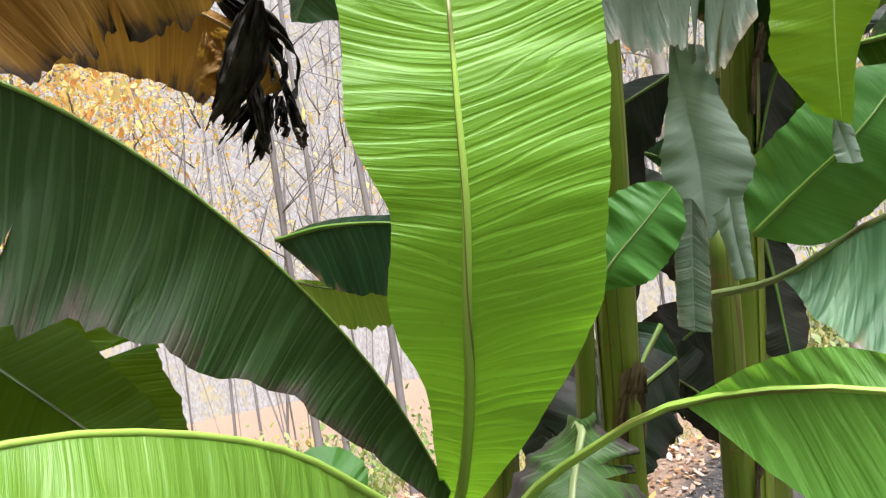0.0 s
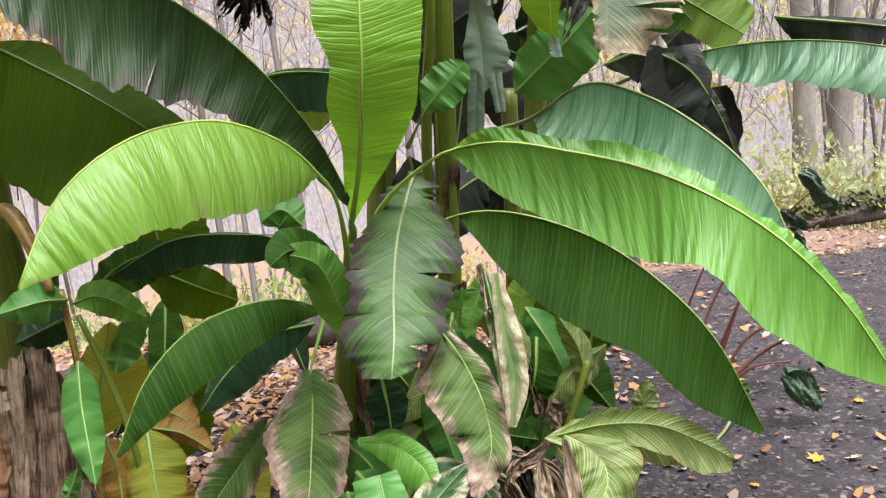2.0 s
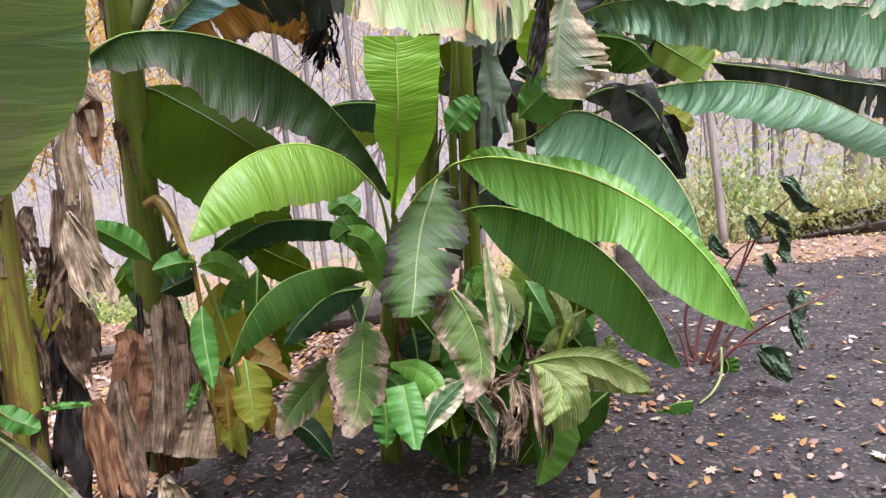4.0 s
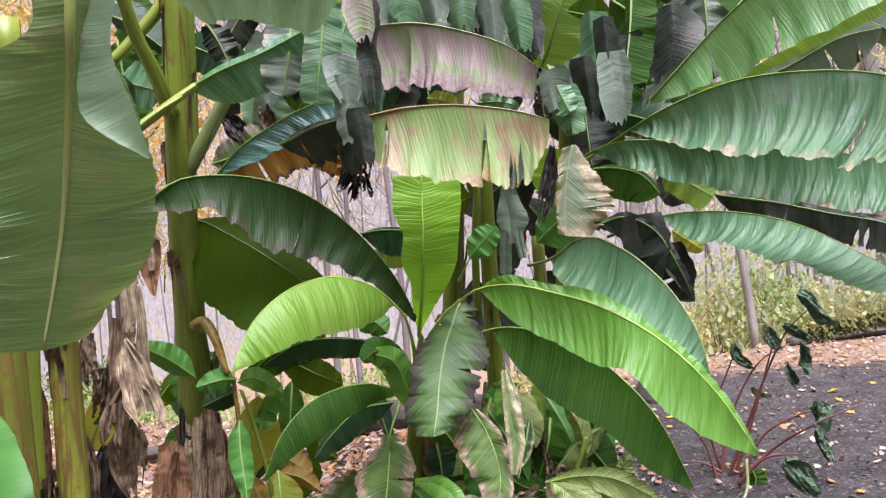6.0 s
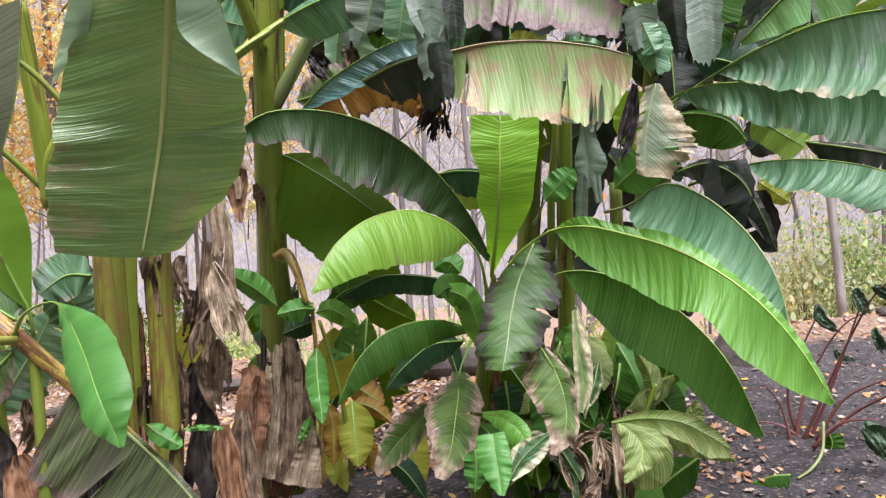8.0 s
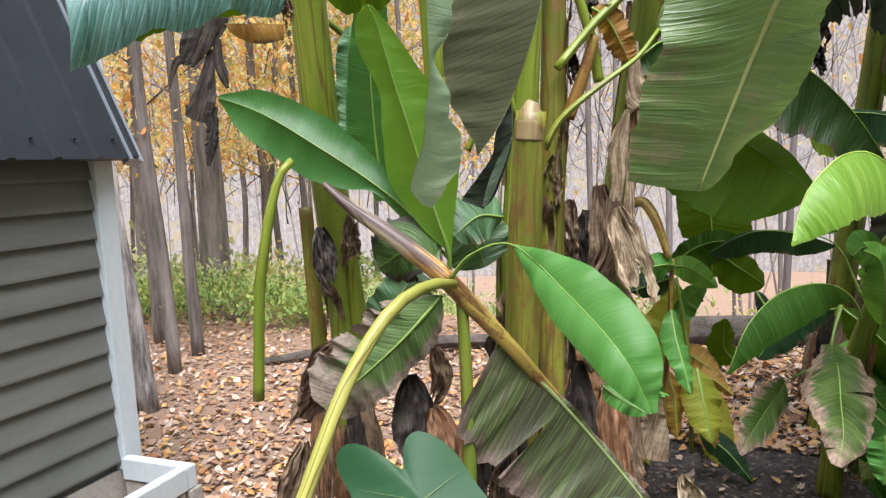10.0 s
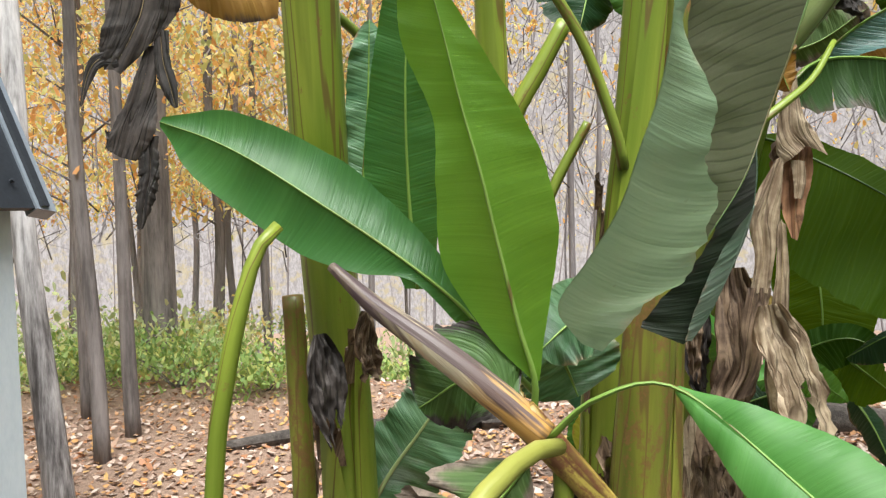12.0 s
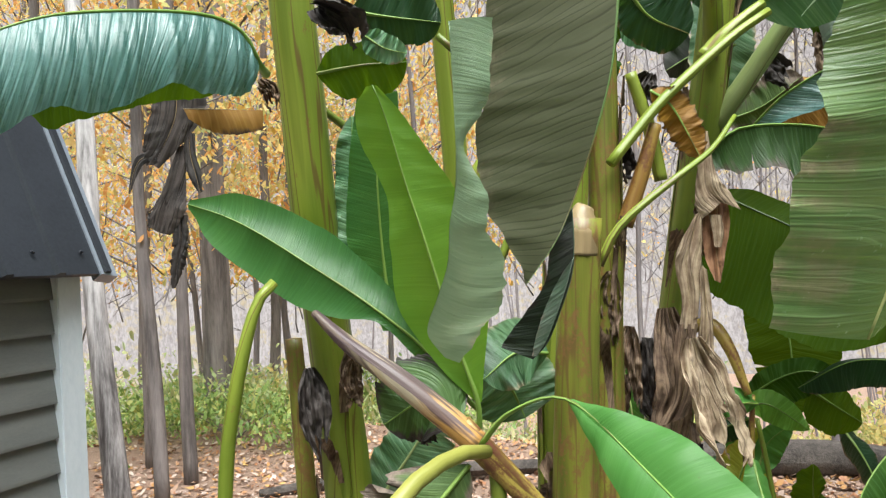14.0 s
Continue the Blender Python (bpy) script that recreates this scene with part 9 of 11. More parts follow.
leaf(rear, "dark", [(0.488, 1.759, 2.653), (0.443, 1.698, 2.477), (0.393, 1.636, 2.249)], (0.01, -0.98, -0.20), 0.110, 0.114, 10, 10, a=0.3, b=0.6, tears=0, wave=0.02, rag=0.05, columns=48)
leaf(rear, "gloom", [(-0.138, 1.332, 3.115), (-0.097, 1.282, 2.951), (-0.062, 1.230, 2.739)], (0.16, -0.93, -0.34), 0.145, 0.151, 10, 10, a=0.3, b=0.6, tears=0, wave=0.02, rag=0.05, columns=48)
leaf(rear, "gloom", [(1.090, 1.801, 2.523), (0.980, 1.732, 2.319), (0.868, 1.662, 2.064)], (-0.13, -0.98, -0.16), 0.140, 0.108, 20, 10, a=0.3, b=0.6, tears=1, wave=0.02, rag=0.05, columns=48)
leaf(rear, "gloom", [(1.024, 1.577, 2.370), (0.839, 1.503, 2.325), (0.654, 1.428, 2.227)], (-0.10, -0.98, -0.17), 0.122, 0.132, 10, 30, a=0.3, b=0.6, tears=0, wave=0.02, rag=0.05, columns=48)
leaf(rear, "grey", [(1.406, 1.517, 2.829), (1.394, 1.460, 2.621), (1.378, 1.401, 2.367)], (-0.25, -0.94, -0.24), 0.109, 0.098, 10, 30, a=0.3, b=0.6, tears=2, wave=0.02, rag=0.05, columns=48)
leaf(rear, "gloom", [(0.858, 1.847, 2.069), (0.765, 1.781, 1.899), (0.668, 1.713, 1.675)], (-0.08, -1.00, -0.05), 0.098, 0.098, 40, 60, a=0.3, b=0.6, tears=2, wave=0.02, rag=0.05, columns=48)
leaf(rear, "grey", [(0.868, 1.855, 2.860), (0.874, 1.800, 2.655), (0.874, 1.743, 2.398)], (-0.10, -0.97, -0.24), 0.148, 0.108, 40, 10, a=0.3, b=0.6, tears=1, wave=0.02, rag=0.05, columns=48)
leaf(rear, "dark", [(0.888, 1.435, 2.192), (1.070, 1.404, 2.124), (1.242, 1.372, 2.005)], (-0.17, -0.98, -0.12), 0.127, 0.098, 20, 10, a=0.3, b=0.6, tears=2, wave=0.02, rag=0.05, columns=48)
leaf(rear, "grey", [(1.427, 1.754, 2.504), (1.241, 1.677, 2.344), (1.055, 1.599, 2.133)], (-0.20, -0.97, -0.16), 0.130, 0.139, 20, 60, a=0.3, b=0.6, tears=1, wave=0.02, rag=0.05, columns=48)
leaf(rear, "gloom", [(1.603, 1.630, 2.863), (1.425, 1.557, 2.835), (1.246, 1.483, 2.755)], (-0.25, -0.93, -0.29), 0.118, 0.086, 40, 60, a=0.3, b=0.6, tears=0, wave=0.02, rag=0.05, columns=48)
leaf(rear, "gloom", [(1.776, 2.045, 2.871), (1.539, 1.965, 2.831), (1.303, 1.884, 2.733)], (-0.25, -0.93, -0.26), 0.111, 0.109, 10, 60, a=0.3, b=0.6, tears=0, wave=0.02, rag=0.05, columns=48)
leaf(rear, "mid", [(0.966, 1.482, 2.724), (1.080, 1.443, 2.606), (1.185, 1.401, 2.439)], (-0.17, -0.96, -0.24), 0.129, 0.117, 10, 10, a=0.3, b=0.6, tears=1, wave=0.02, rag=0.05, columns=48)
leaf(rear, "blue", [(1.681, 1.778, 2.915), (1.426, 1.696, 2.869), (1.172, 1.612, 2.769)], (-0.24, -0.93, -0.29), 0.094, 0.092, 20, 10, a=0.3, b=0.6, tears=1, wave=0.02, rag=0.05, columns=48)
leaf(rear, "gloom", [(0.788, 1.552, 2.451), (0.799, 1.496, 2.218), (0.805, 1.439, 1.937)], (-0.09, -0.99, -0.14), 0.145, 0.102, 10, 30, a=0.3, b=0.6, tears=2, wave=0.02, rag=0.05, columns=48)
leaf(rear, "frost", [(0.766, 1.653, 2.603), (0.723, 1.593, 2.411), (0.675, 1.530, 2.169)], (-0.07, -0.98, -0.19), 0.123, 0.089, 10, 30, a=0.3, b=0.6, tears=0, wave=0.02, rag=0.05, columns=48)
leaf(rear, "gloom", [(1.512, 1.852, 1.945), (1.338, 1.779, 1.872), (1.162, 1.704, 1.744)], (-0.22, -0.97, -0.04), 0.125, 0.117, 40, 10, a=0.3, b=0.6, tears=0, wave=0.02, rag=0.05, columns=48)
leaf(rear, "dark", [(0.614, 1.773, 2.292), (0.780, 1.739, 2.155), (0.936, 1.702, 1.963)], (-0.08, -0.99, -0.12), 0.148, 0.134, 40, 30, a=0.3, b=0.6, tears=0, wave=0.02, rag=0.05, columns=48)
leaf(rear, "dark", [(1.792, 2.230, 2.586), (1.554, 2.149, 2.507), (1.316, 2.066, 2.367)], (-0.25, -0.95, -0.18), 0.124, 0.100, 40, 60, a=0.3, b=0.6, tears=2, wave=0.02, rag=0.05, columns=48)
leaf(rear, "grey", [(1.561, 1.631, 2.859), (1.397, 1.556, 2.702), (1.233, 1.481, 2.497)], (-0.24, -0.94, -0.26), 0.122, 0.100, 20, 60, a=0.3, b=0.6, tears=0, wave=0.02, rag=0.05, columns=48)
leaf(rear, "mid", [(1.029, 1.998, 2.182), (0.916, 1.930, 2.049), (0.800, 1.861, 1.859)], (-0.11, -0.99, -0.08), 0.116, 0.083, 10, 10, a=0.3, b=0.6, tears=0, wave=0.02, rag=0.05, columns=48)
leaf(rear, "frost", [(1.319, 1.601, 2.362), (1.299, 1.543, 2.160), (1.274, 1.483, 1.910)], (-0.22, -0.97, -0.12), 0.113, 0.099, 40, 30, a=0.3, b=0.6, tears=1, wave=0.02, rag=0.05, columns=48)
leaf(rear, "blue", [(1.029, 1.479, 2.655), (1.044, 1.427, 2.523), (1.053, 1.372, 2.343)], (-0.16, -0.96, -0.22), 0.150, 0.146, 10, 60, a=0.3, b=0.6, tears=0, wave=0.02, rag=0.05, columns=48)
leaf(rear, "grey", [(1.415, 1.743, 2.719), (1.438, 1.690, 2.540), (1.455, 1.636, 2.311)], (-0.25, -0.95, -0.21), 0.136, 0.107, 20, 60, a=0.3, b=0.6, tears=2, wave=0.02, rag=0.05, columns=48)
leaf(rear, "mid", [(0.973, 1.558, 2.881), (1.116, 1.523, 2.805), (1.249, 1.486, 2.676)], (-0.17, -0.94, -0.29), 0.092, 0.068, 10, 30, a=0.3, b=0.6, tears=2, wave=0.02, rag=0.05, columns=48)
leaf(rear, "frost", [(1.394, 2.106, 2.309), (1.292, 2.039, 2.146), (1.186, 1.970, 1.926)], (-0.20, -0.98, -0.10), 0.137, 0.102, 20, 30, a=0.3, b=0.6, tears=0, wave=0.02, rag=0.05, columns=48)
leaf(rear, "mid", [(1.330, 1.992, 2.734), (1.281, 1.930, 2.513), (1.228, 1.866, 2.239)], (-0.20, -0.96, -0.19), 0.145, 0.109, 40, 10, a=0.3, b=0.6, tears=0, wave=0.02, rag=0.05, columns=48)
leaf(rear, "frost", [(1.280, 1.628, 2.165), (1.102, 1.554, 2.086), (0.924, 1.479, 1.955)], (-0.17, -0.98, -0.10), 0.115, 0.086, 10, 60, a=0.3, b=0.6, tears=2, wave=0.02, rag=0.05, columns=48)
leaf(rear, "grey", [(1.403, 2.016, 2.649), (1.324, 1.952, 2.472), (1.242, 1.885, 2.240)], (-0.21, -0.96, -0.18), 0.099, 0.098, 40, 60, a=0.3, b=0.6, tears=2, wave=0.02, rag=0.05, columns=48)
leaf(rear, "dark", [(0.493, 2.333, 1.272), (0.668, 2.300, 1.152), (0.831, 2.265, 0.969)], (-0.05, -0.99, 0.13), 0.120, 0.120, 40, 30, a=0.3, b=0.6, tears=1, wave=0.02, rag=0.05, columns=48)
leaf(rear, "gloom", [(0.689, 2.297, 1.341), (0.542, 2.227, 1.267), (0.391, 2.154, 1.130)], (-0.02, -0.99, 0.10), 0.147, 0.121, 10, 10, a=0.3, b=0.6, tears=0, wave=0.02, rag=0.05, columns=48)
leaf(rear, "dark", [(0.543, 2.247, 1.874), (0.719, 2.215, 1.774), (0.884, 2.180, 1.611)], (-0.06, -1.00, -0.02), 0.093, 0.067, 10, 60, a=0.3, b=0.6, tears=0, wave=0.02, rag=0.05, columns=48)
leaf(rear, "gloom", [(0.433, 1.688, 1.338), (0.292, 1.618, 1.263), (0.150, 1.547, 1.133)], (0.05, -0.99, 0.12), 0.141, 0.144, 10, 10, a=0.3, b=0.6, tears=2, wave=0.02, rag=0.05, columns=48)
leaf(rear, "gloom", [(0.461, 1.949, 1.946), (0.394, 1.884, 1.701), (0.324, 1.817, 1.401)], (0.02, -1.00, 0.00), 0.110, 0.108, 40, 30, a=0.3, b=0.6, tears=1, wave=0.02, rag=0.05, columns=48)
leaf(rear, "dark", [(0.176, 1.851, 1.371), (0.193, 1.798, 1.192), (0.204, 1.743, 0.957)], (0.07, -0.99, 0.13), 0.102, 0.074, 40, 30, a=0.3, b=0.6, tears=1, wave=0.02, rag=0.05, columns=48)
leaf(rear, "gloom", [(0.136, 2.060, 1.410), (0.161, 2.006, 1.176), (0.180, 1.951, 0.886)], (0.07, -0.99, 0.13), 0.139, 0.138, 40, 30, a=0.3, b=0.6, tears=0, wave=0.02, rag=0.05, columns=48)
leaf(rear, "olive", [(0.537, 2.117, 1.950), (0.303, 2.037, 1.924), (0.069, 1.956, 1.837)], (0.04, -1.00, -0.05), 0.141, 0.152, 20, 10, a=0.3, b=0.6, tears=1, wave=0.02, rag=0.05, columns=48)
leaf(rear, "gloom", [(0.594, 1.962, 2.039), (0.378, 1.883, 1.933), (0.163, 1.802, 1.770)], (0.02, -1.00, -0.06), 0.137, 0.141, 10, 60, a=0.3, b=0.6, tears=0, wave=0.02, rag=0.05, columns=48)
leaf(rear, "dark", [(0.607, 2.146, 1.092), (0.757, 2.111, 1.007), (0.898, 2.074, 0.860)], (-0.07, -0.98, 0.16), 0.101, 0.093, 10, 60, a=0.3, b=0.6, tears=0, wave=0.02, rag=0.05, columns=48)
leaf(rear, "dark", [(0.712, 2.051, 2.023), (0.744, 2.001, 1.880), (0.769, 1.948, 1.678)], (-0.07, -1.00, -0.04), 0.106, 0.107, 10, 10, a=0.3, b=0.6, tears=1, wave=0.02, rag=0.05, columns=48)
leaf(rear, "gloom", [(0.457, 2.302, 1.849), (0.574, 2.261, 1.677), (0.682, 2.218, 1.443)], (-0.03, -1.00, 0.01), 0.139, 0.124, 40, 30, a=0.3, b=0.6, tears=0, wave=0.02, rag=0.05, columns=48)
leaf(rear, "gloom", [(0.723, 1.858, 1.610), (0.718, 1.803, 1.473), (0.708, 1.747, 1.280)], (-0.07, -1.00, 0.06), 0.103, 0.094, 40, 30, a=0.3, b=0.6, tears=0, wave=0.02, rag=0.05, columns=48)
leaf(rear, "gloom", [(0.373, 2.043, 1.306), (0.540, 2.009, 1.178), (0.696, 1.973, 0.991)], (-0.02, -0.99, 0.13), 0.110, 0.110, 10, 30, a=0.3, b=0.6, tears=2, wave=0.02, rag=0.05, columns=48)
leaf(rear, "gloom", [(0.543, 2.175, 2.011), (0.362, 2.097, 1.809), (0.179, 2.018, 1.548)], (0.02, -1.00, -0.02), 0.145, 0.140, 40, 30, a=0.3, b=0.6, tears=0, wave=0.02, rag=0.05, columns=48)
leaf(rear, "dark", [(0.418, 1.713, 1.415), (0.323, 1.648, 1.300), (0.225, 1.582, 1.131)], (0.04, -0.99, 0.11), 0.120, 0.117, 20, 10, a=0.3, b=0.6, tears=0, wave=0.02, rag=0.05, columns=48)
leaf(rear, "mid", [(-1.356, 1.161, 2.743), (-1.313, 1.110, 2.535), (-1.276, 1.058, 2.281)], (0.48, -0.85, -0.22), 0.118, 0.095, 20, 10, a=0.3, b=0.6, tears=0, wave=0.02, rag=0.05, columns=48)
leaf(rear, "mid", [(-1.114, 1.382, 2.741), (-1.284, 1.307, 2.611), (-1.455, 1.231, 2.430)], (0.45, -0.86, -0.23), 0.092, 0.077, 10, 10, a=0.3, b=0.6, tears=1, wave=0.02, rag=0.05, columns=48)
leaf(rear, "dark", [(-1.363, 1.168, 2.634), (-1.403, 1.108, 2.469), (-1.445, 1.047, 2.257)], (0.50, -0.84, -0.20), 0.114, 0.097, 10, 10, a=0.3, b=0.6, tears=2, wave=0.02, rag=0.05, columns=48)
leaf(rear, "dark", [(-1.377, 1.046, 2.864), (-1.203, 1.014, 2.769), (-1.039, 0.980, 2.628)], (0.45, -0.84, -0.29), 0.124, 0.094, 40, 60, a=0.3, b=0.6, tears=0, wave=0.02, rag=0.05, columns=48)
leaf(rear, "dark", [(-1.546, 1.355, 2.781), (-1.508, 1.303, 2.561), (-1.476, 1.250, 2.292)], (0.49, -0.84, -0.21), 0.127, 0.139, 10, 30, a=0.3, b=0.6, tears=2, wave=0.02, rag=0.05, columns=48)
leaf(rear, "mid", [(-1.564, 1.365, 3.164), (-1.409, 1.328, 2.948), (-1.263, 1.288, 2.682)], (0.46, -0.83, -0.30), 0.148, 0.137, 10, 60, a=0.3, b=0.6, tears=1, wave=0.02, rag=0.05, columns=48)
leaf(rear, "mid", [(1.444, 1.804, 2.719), (1.580, 1.768, 2.672), (1.706, 1.730, 2.569)], (-0.27, -0.93, -0.23), 0.110, 0.089, 20, 10, a=0.3, b=0.6, tears=0, wave=0.02, rag=0.05, columns=48)
leaf(rear, "mid", [(1.775, 1.412, 2.795), (1.612, 1.339, 2.684), (1.449, 1.265, 2.528)], (-0.31, -0.91, -0.26), 0.126, 0.134, 10, 30, a=0.3, b=0.6, tears=2, wave=0.02, rag=0.05, columns=48)
leaf(rear, "mid", [(2.096, 1.696, 2.826), (2.030, 1.632, 2.641), (1.960, 1.567, 2.409)], (-0.38, -0.90, -0.23), 0.100, 0.105, 40, 60, a=0.3, b=0.6, tears=0, wave=0.02, rag=0.05, columns=48)
leaf(rear, "grey", [(1.949, 1.818, 2.760), (1.754, 1.743, 2.714), (1.559, 1.666, 2.613)], (-0.31, -0.92, -0.24), 0.130, 0.119, 20, 30, a=0.3, b=0.6, tears=2, wave=0.02, rag=0.05, columns=48)
leaf(rear, "dark", [(2.179, 1.618, 2.760), (1.976, 1.541, 2.679), (1.774, 1.463, 2.549)], (-0.37, -0.90, -0.24), 0.141, 0.111, 40, 30, a=0.3, b=0.6, tears=0, wave=0.02, rag=0.05, columns=48)
leaf(rear, "grey", [(2.061, 1.666, 2.554), (2.212, 1.632, 2.480), (2.353, 1.595, 2.356)], (-0.42, -0.89, -0.19), 0.100, 0.086, 20, 30, a=0.3, b=0.6, tears=1, wave=0.02, rag=0.05, columns=48)
# unseen crown leaves above the view, added to shade the clump
leaf(rear, "dark", [(0.438, 2.131, 3.588), (0.848, 2.063, 3.828), (1.233, 1.999, 3.738), (1.489, 1.957, 3.438)], (0, 0, 1), 0.17, 0.17, 22, 22, a=0.25, b=0.6, tears=2, wave=0.02, columns=48, petiole=[(0.207, 2.170, 3.228)])
leaf(rear, "dark", [(0.367, 2.340, 3.588), (0.653, 2.643, 3.828), (0.920, 2.927, 3.738), (1.098, 3.116, 3.438)], (0, 0, 1), 0.17, 0.17, 22, 22, a=0.25, b=0.6, tears=2, wave=0.02, columns=48, petiole=[(0.207, 2.170, 3.228)])
leaf(rear, "dark", [(0.093, 2.374, 3.588), (-0.109, 2.738, 3.828), (-0.298, 3.079, 3.738), (-0.425, 3.306, 3.438)], (0, 0, 1), 0.17, 0.17, 22, 22, a=0.25, b=0.6, tears=2, wave=0.02, columns=48, petiole=[(0.207, 2.170, 3.228)])
leaf(rear, "mid", [(-0.019, 2.233, 3.588), (-0.419, 2.345, 3.828), (-0.795, 2.450, 3.738), (-1.045, 2.520, 3.438)], (0, 0, 1), 0.17, 0.17, 22, 22, a=0.25, b=0.6, tears=2, wave=0.02, columns=48, petiole=[(0.207, 2.170, 3.228)])
leaf(rear, "blue", [(0.145, 1.944, 3.588), (0.035, 1.543, 3.828), (-0.068, 1.167, 3.738), (-0.136, 0.916, 3.438)], (0, 0, 1), 0.17, 0.17, 22, 22, a=0.25, b=0.6, tears=2, wave=0.02, columns=48, petiole=[(0.207, 2.170, 3.228)])
leaf(rear, "mid", [(0.292, 1.952, 3.588), (0.443, 1.564, 3.828), (0.585, 1.201, 3.738), (0.680, 0.959, 3.438)], (0, 0, 1), 0.17, 0.17, 22, 22, a=0.25, b=0.6, tears=2, wave=0.02, columns=48, petiole=[(0.207, 2.170, 3.228)])
leaf(rear, "mid", [(1.119, 1.962, 3.617), (1.529, 1.894, 3.857), (1.913, 1.829, 3.767), (2.170, 1.786, 3.467)], (0, 0, 1), 0.17, 0.17, 22, 22, a=0.25, b=0.6, tears=2, wave=0.02, columns=48, petiole=[(0.888, 2.001, 3.257)])
leaf(rear, "frost", [(0.976, 2.218, 3.617), (1.132, 2.604, 3.857), (1.278, 2.965, 3.767), (1.376, 3.206, 3.467)], (0, 0, 1), 0.17, 0.17, 22, 22, a=0.25, b=0.6, tears=2, wave=0.02, columns=48, petiole=[(0.888, 2.001, 3.257)])
leaf(rear, "mid", [(0.817, 2.224, 3.617), (0.691, 2.621, 3.857), (0.574, 2.992, 3.767), (0.495, 3.240, 3.467)], (0, 0, 1), 0.17, 0.17, 22, 22, a=0.25, b=0.6, tears=2, wave=0.02, columns=48, petiole=[(0.888, 2.001, 3.257)])
leaf(rear, "dark", [(0.664, 2.071, 3.617), (0.267, 2.194, 3.857), (-0.105, 2.310, 3.767), (-0.354, 2.387, 3.467)], (0, 0, 1), 0.17, 0.17, 22, 22, a=0.25, b=0.6, tears=2, wave=0.02, columns=48, petiole=[(0.888, 2.001, 3.257)])
leaf(rear, "mid", [(0.827, 1.775, 3.617), (0.720, 1.373, 3.857), (0.619, 0.996, 3.767), (0.552, 0.745, 3.467)], (0, 0, 1), 0.17, 0.17, 22, 22, a=0.25, b=0.6, tears=2, wave=0.02, columns=48, petiole=[(0.888, 2.001, 3.257)])
leaf(rear, "dark", [(0.968, 1.781, 3.617), (1.110, 1.390, 3.857), (1.243, 1.024, 3.767), (1.332, 0.779, 3.467)], (0, 0, 1), 0.17, 0.17, 22, 22, a=0.25, b=0.6, tears=2, wave=0.02, columns=48, petiole=[(0.888, 2.001, 3.257)])
ginger = thing("variegated_canna", "low canna with cream-striped leaves, half withered", "canna", "low plants")
leaf(ginger, "variegated", [(0.325, 0.901, 1.131), (0.337, 0.833, 1.034), (0.351, 0.753, 0.874), (0.341, 0.703, 0.713)], (-0.04, -0.95, 0.30), 0.039, 0.046, 27, 42, a=0.4, b=0.38, wave=0.016, rag=0.04, label="narrow leaf with a cream margin", blunt=0.85, curl=18)
dead_leaf(ginger, "drypale", [(0.319, 0.901, 1.131), (0.324, 0.868, 1.064), (0.330, 0.823, 0.983)], (-0.02, -0.98, 0.21), 0.024, folds=2.0, crumple=0.014)
leaf(ginger, "variegated", [(0.405, 0.861, 0.911), (0.379, 0.794, 0.822), (0.339, 0.728, 0.739)], (-0.05, -0.95, 0.32), 0.039, 0.039, 27, 27, a=0.4, b=0.38, blunt=0.85, curl=18, wave=0.016)
leaf(ginger, "striped", [(0.437, 0.716, 0.671), (0.522, 0.660, 0.642), (0.561, 0.616, 0.569), (0.504, 0.581, 0.486)], (-0.13, -0.89, 0.44), 0.130, 0.078, 22, 32, a=0.4, b=0.38, wave=0.016, label="yellow-green leaf with pale stripes", rib_mat="rib_pale", blunt=0.85, curl=18)
leaf(ginger, "striped", [(0.504, 0.766, 0.664), (0.621, 0.721, 0.699), (0.763, 0.674, 0.660), (0.882, 0.619, 0.584)], (-0.22, -0.90, 0.39), 0.046, 0.111, 32, 20, a=0.35, b=0.38, wave=0.016, rib_mat="rib_pale", label="long striped leaf browning at the tip", blunt=0.85, curl=18)
leaf(ginger, "striped", [(0.754, 0.906, 0.595), (0.770, 0.919, 0.668), (0.790, 0.929, 0.722)], (-0.20, -0.91, 0.35), 0.039, 0.052, 22, 22, a=0.4, b=0.38, blunt=0.85, curl=18, wave=0.016)
leaf(ginger, "striped", [(0.628, 1.023, 0.684), (0.609, 1.045, 0.801), (0.550, 1.066, 0.922)], (-0.13, -0.95, 0.29), 0.058, 0.065, 37, 37, a=0.4, b=0.38, blunt=0.85, curl=18, wave=0.016)
tube("stalk", [(0.537, 0.997, 0.537), (0.586, 1.017, 0.649), (0.635, 1.037, 0.761)], [0.012, 0.012, 0.01], MAT["stem_bright"], ginger)
leaf(ginger, "variegated", [(0.220, 0.614, 0.672), (0.145, 0.591, 0.654), (0.083, 0.559, 0.588), (0.044, 0.533, 0.501)], (0.09, -0.89, 0.44), 0.052, 0.065, 24, 27, a=0.35, b=0.38, wave=0.016, rib_mat="rib_pale", blunt=0.85, curl=18)
leaf(ginger, "bright", [(-0.052, 0.723, 0.712), (0.039, 0.675, 0.724), (0.119, 0.610, 0.647), (0.132, 0.586, 0.516)], (0.07, -0.91, 0.41), 0.052, 0.091, 32, 22, a=0.35, b=0.38, wave=0.016, blunt=0.85, curl=18)
leaf(ginger, "canna", [(-0.084, 0.757, 0.617), (-0.030, 0.697, 0.565), (0.010, 0.672, 0.426)], (0.13, -0.90, 0.43), 0.091, 0.091, 24, 24, a=0.3, b=0.38, blunt=0.85, curl=18, wave=0.016)
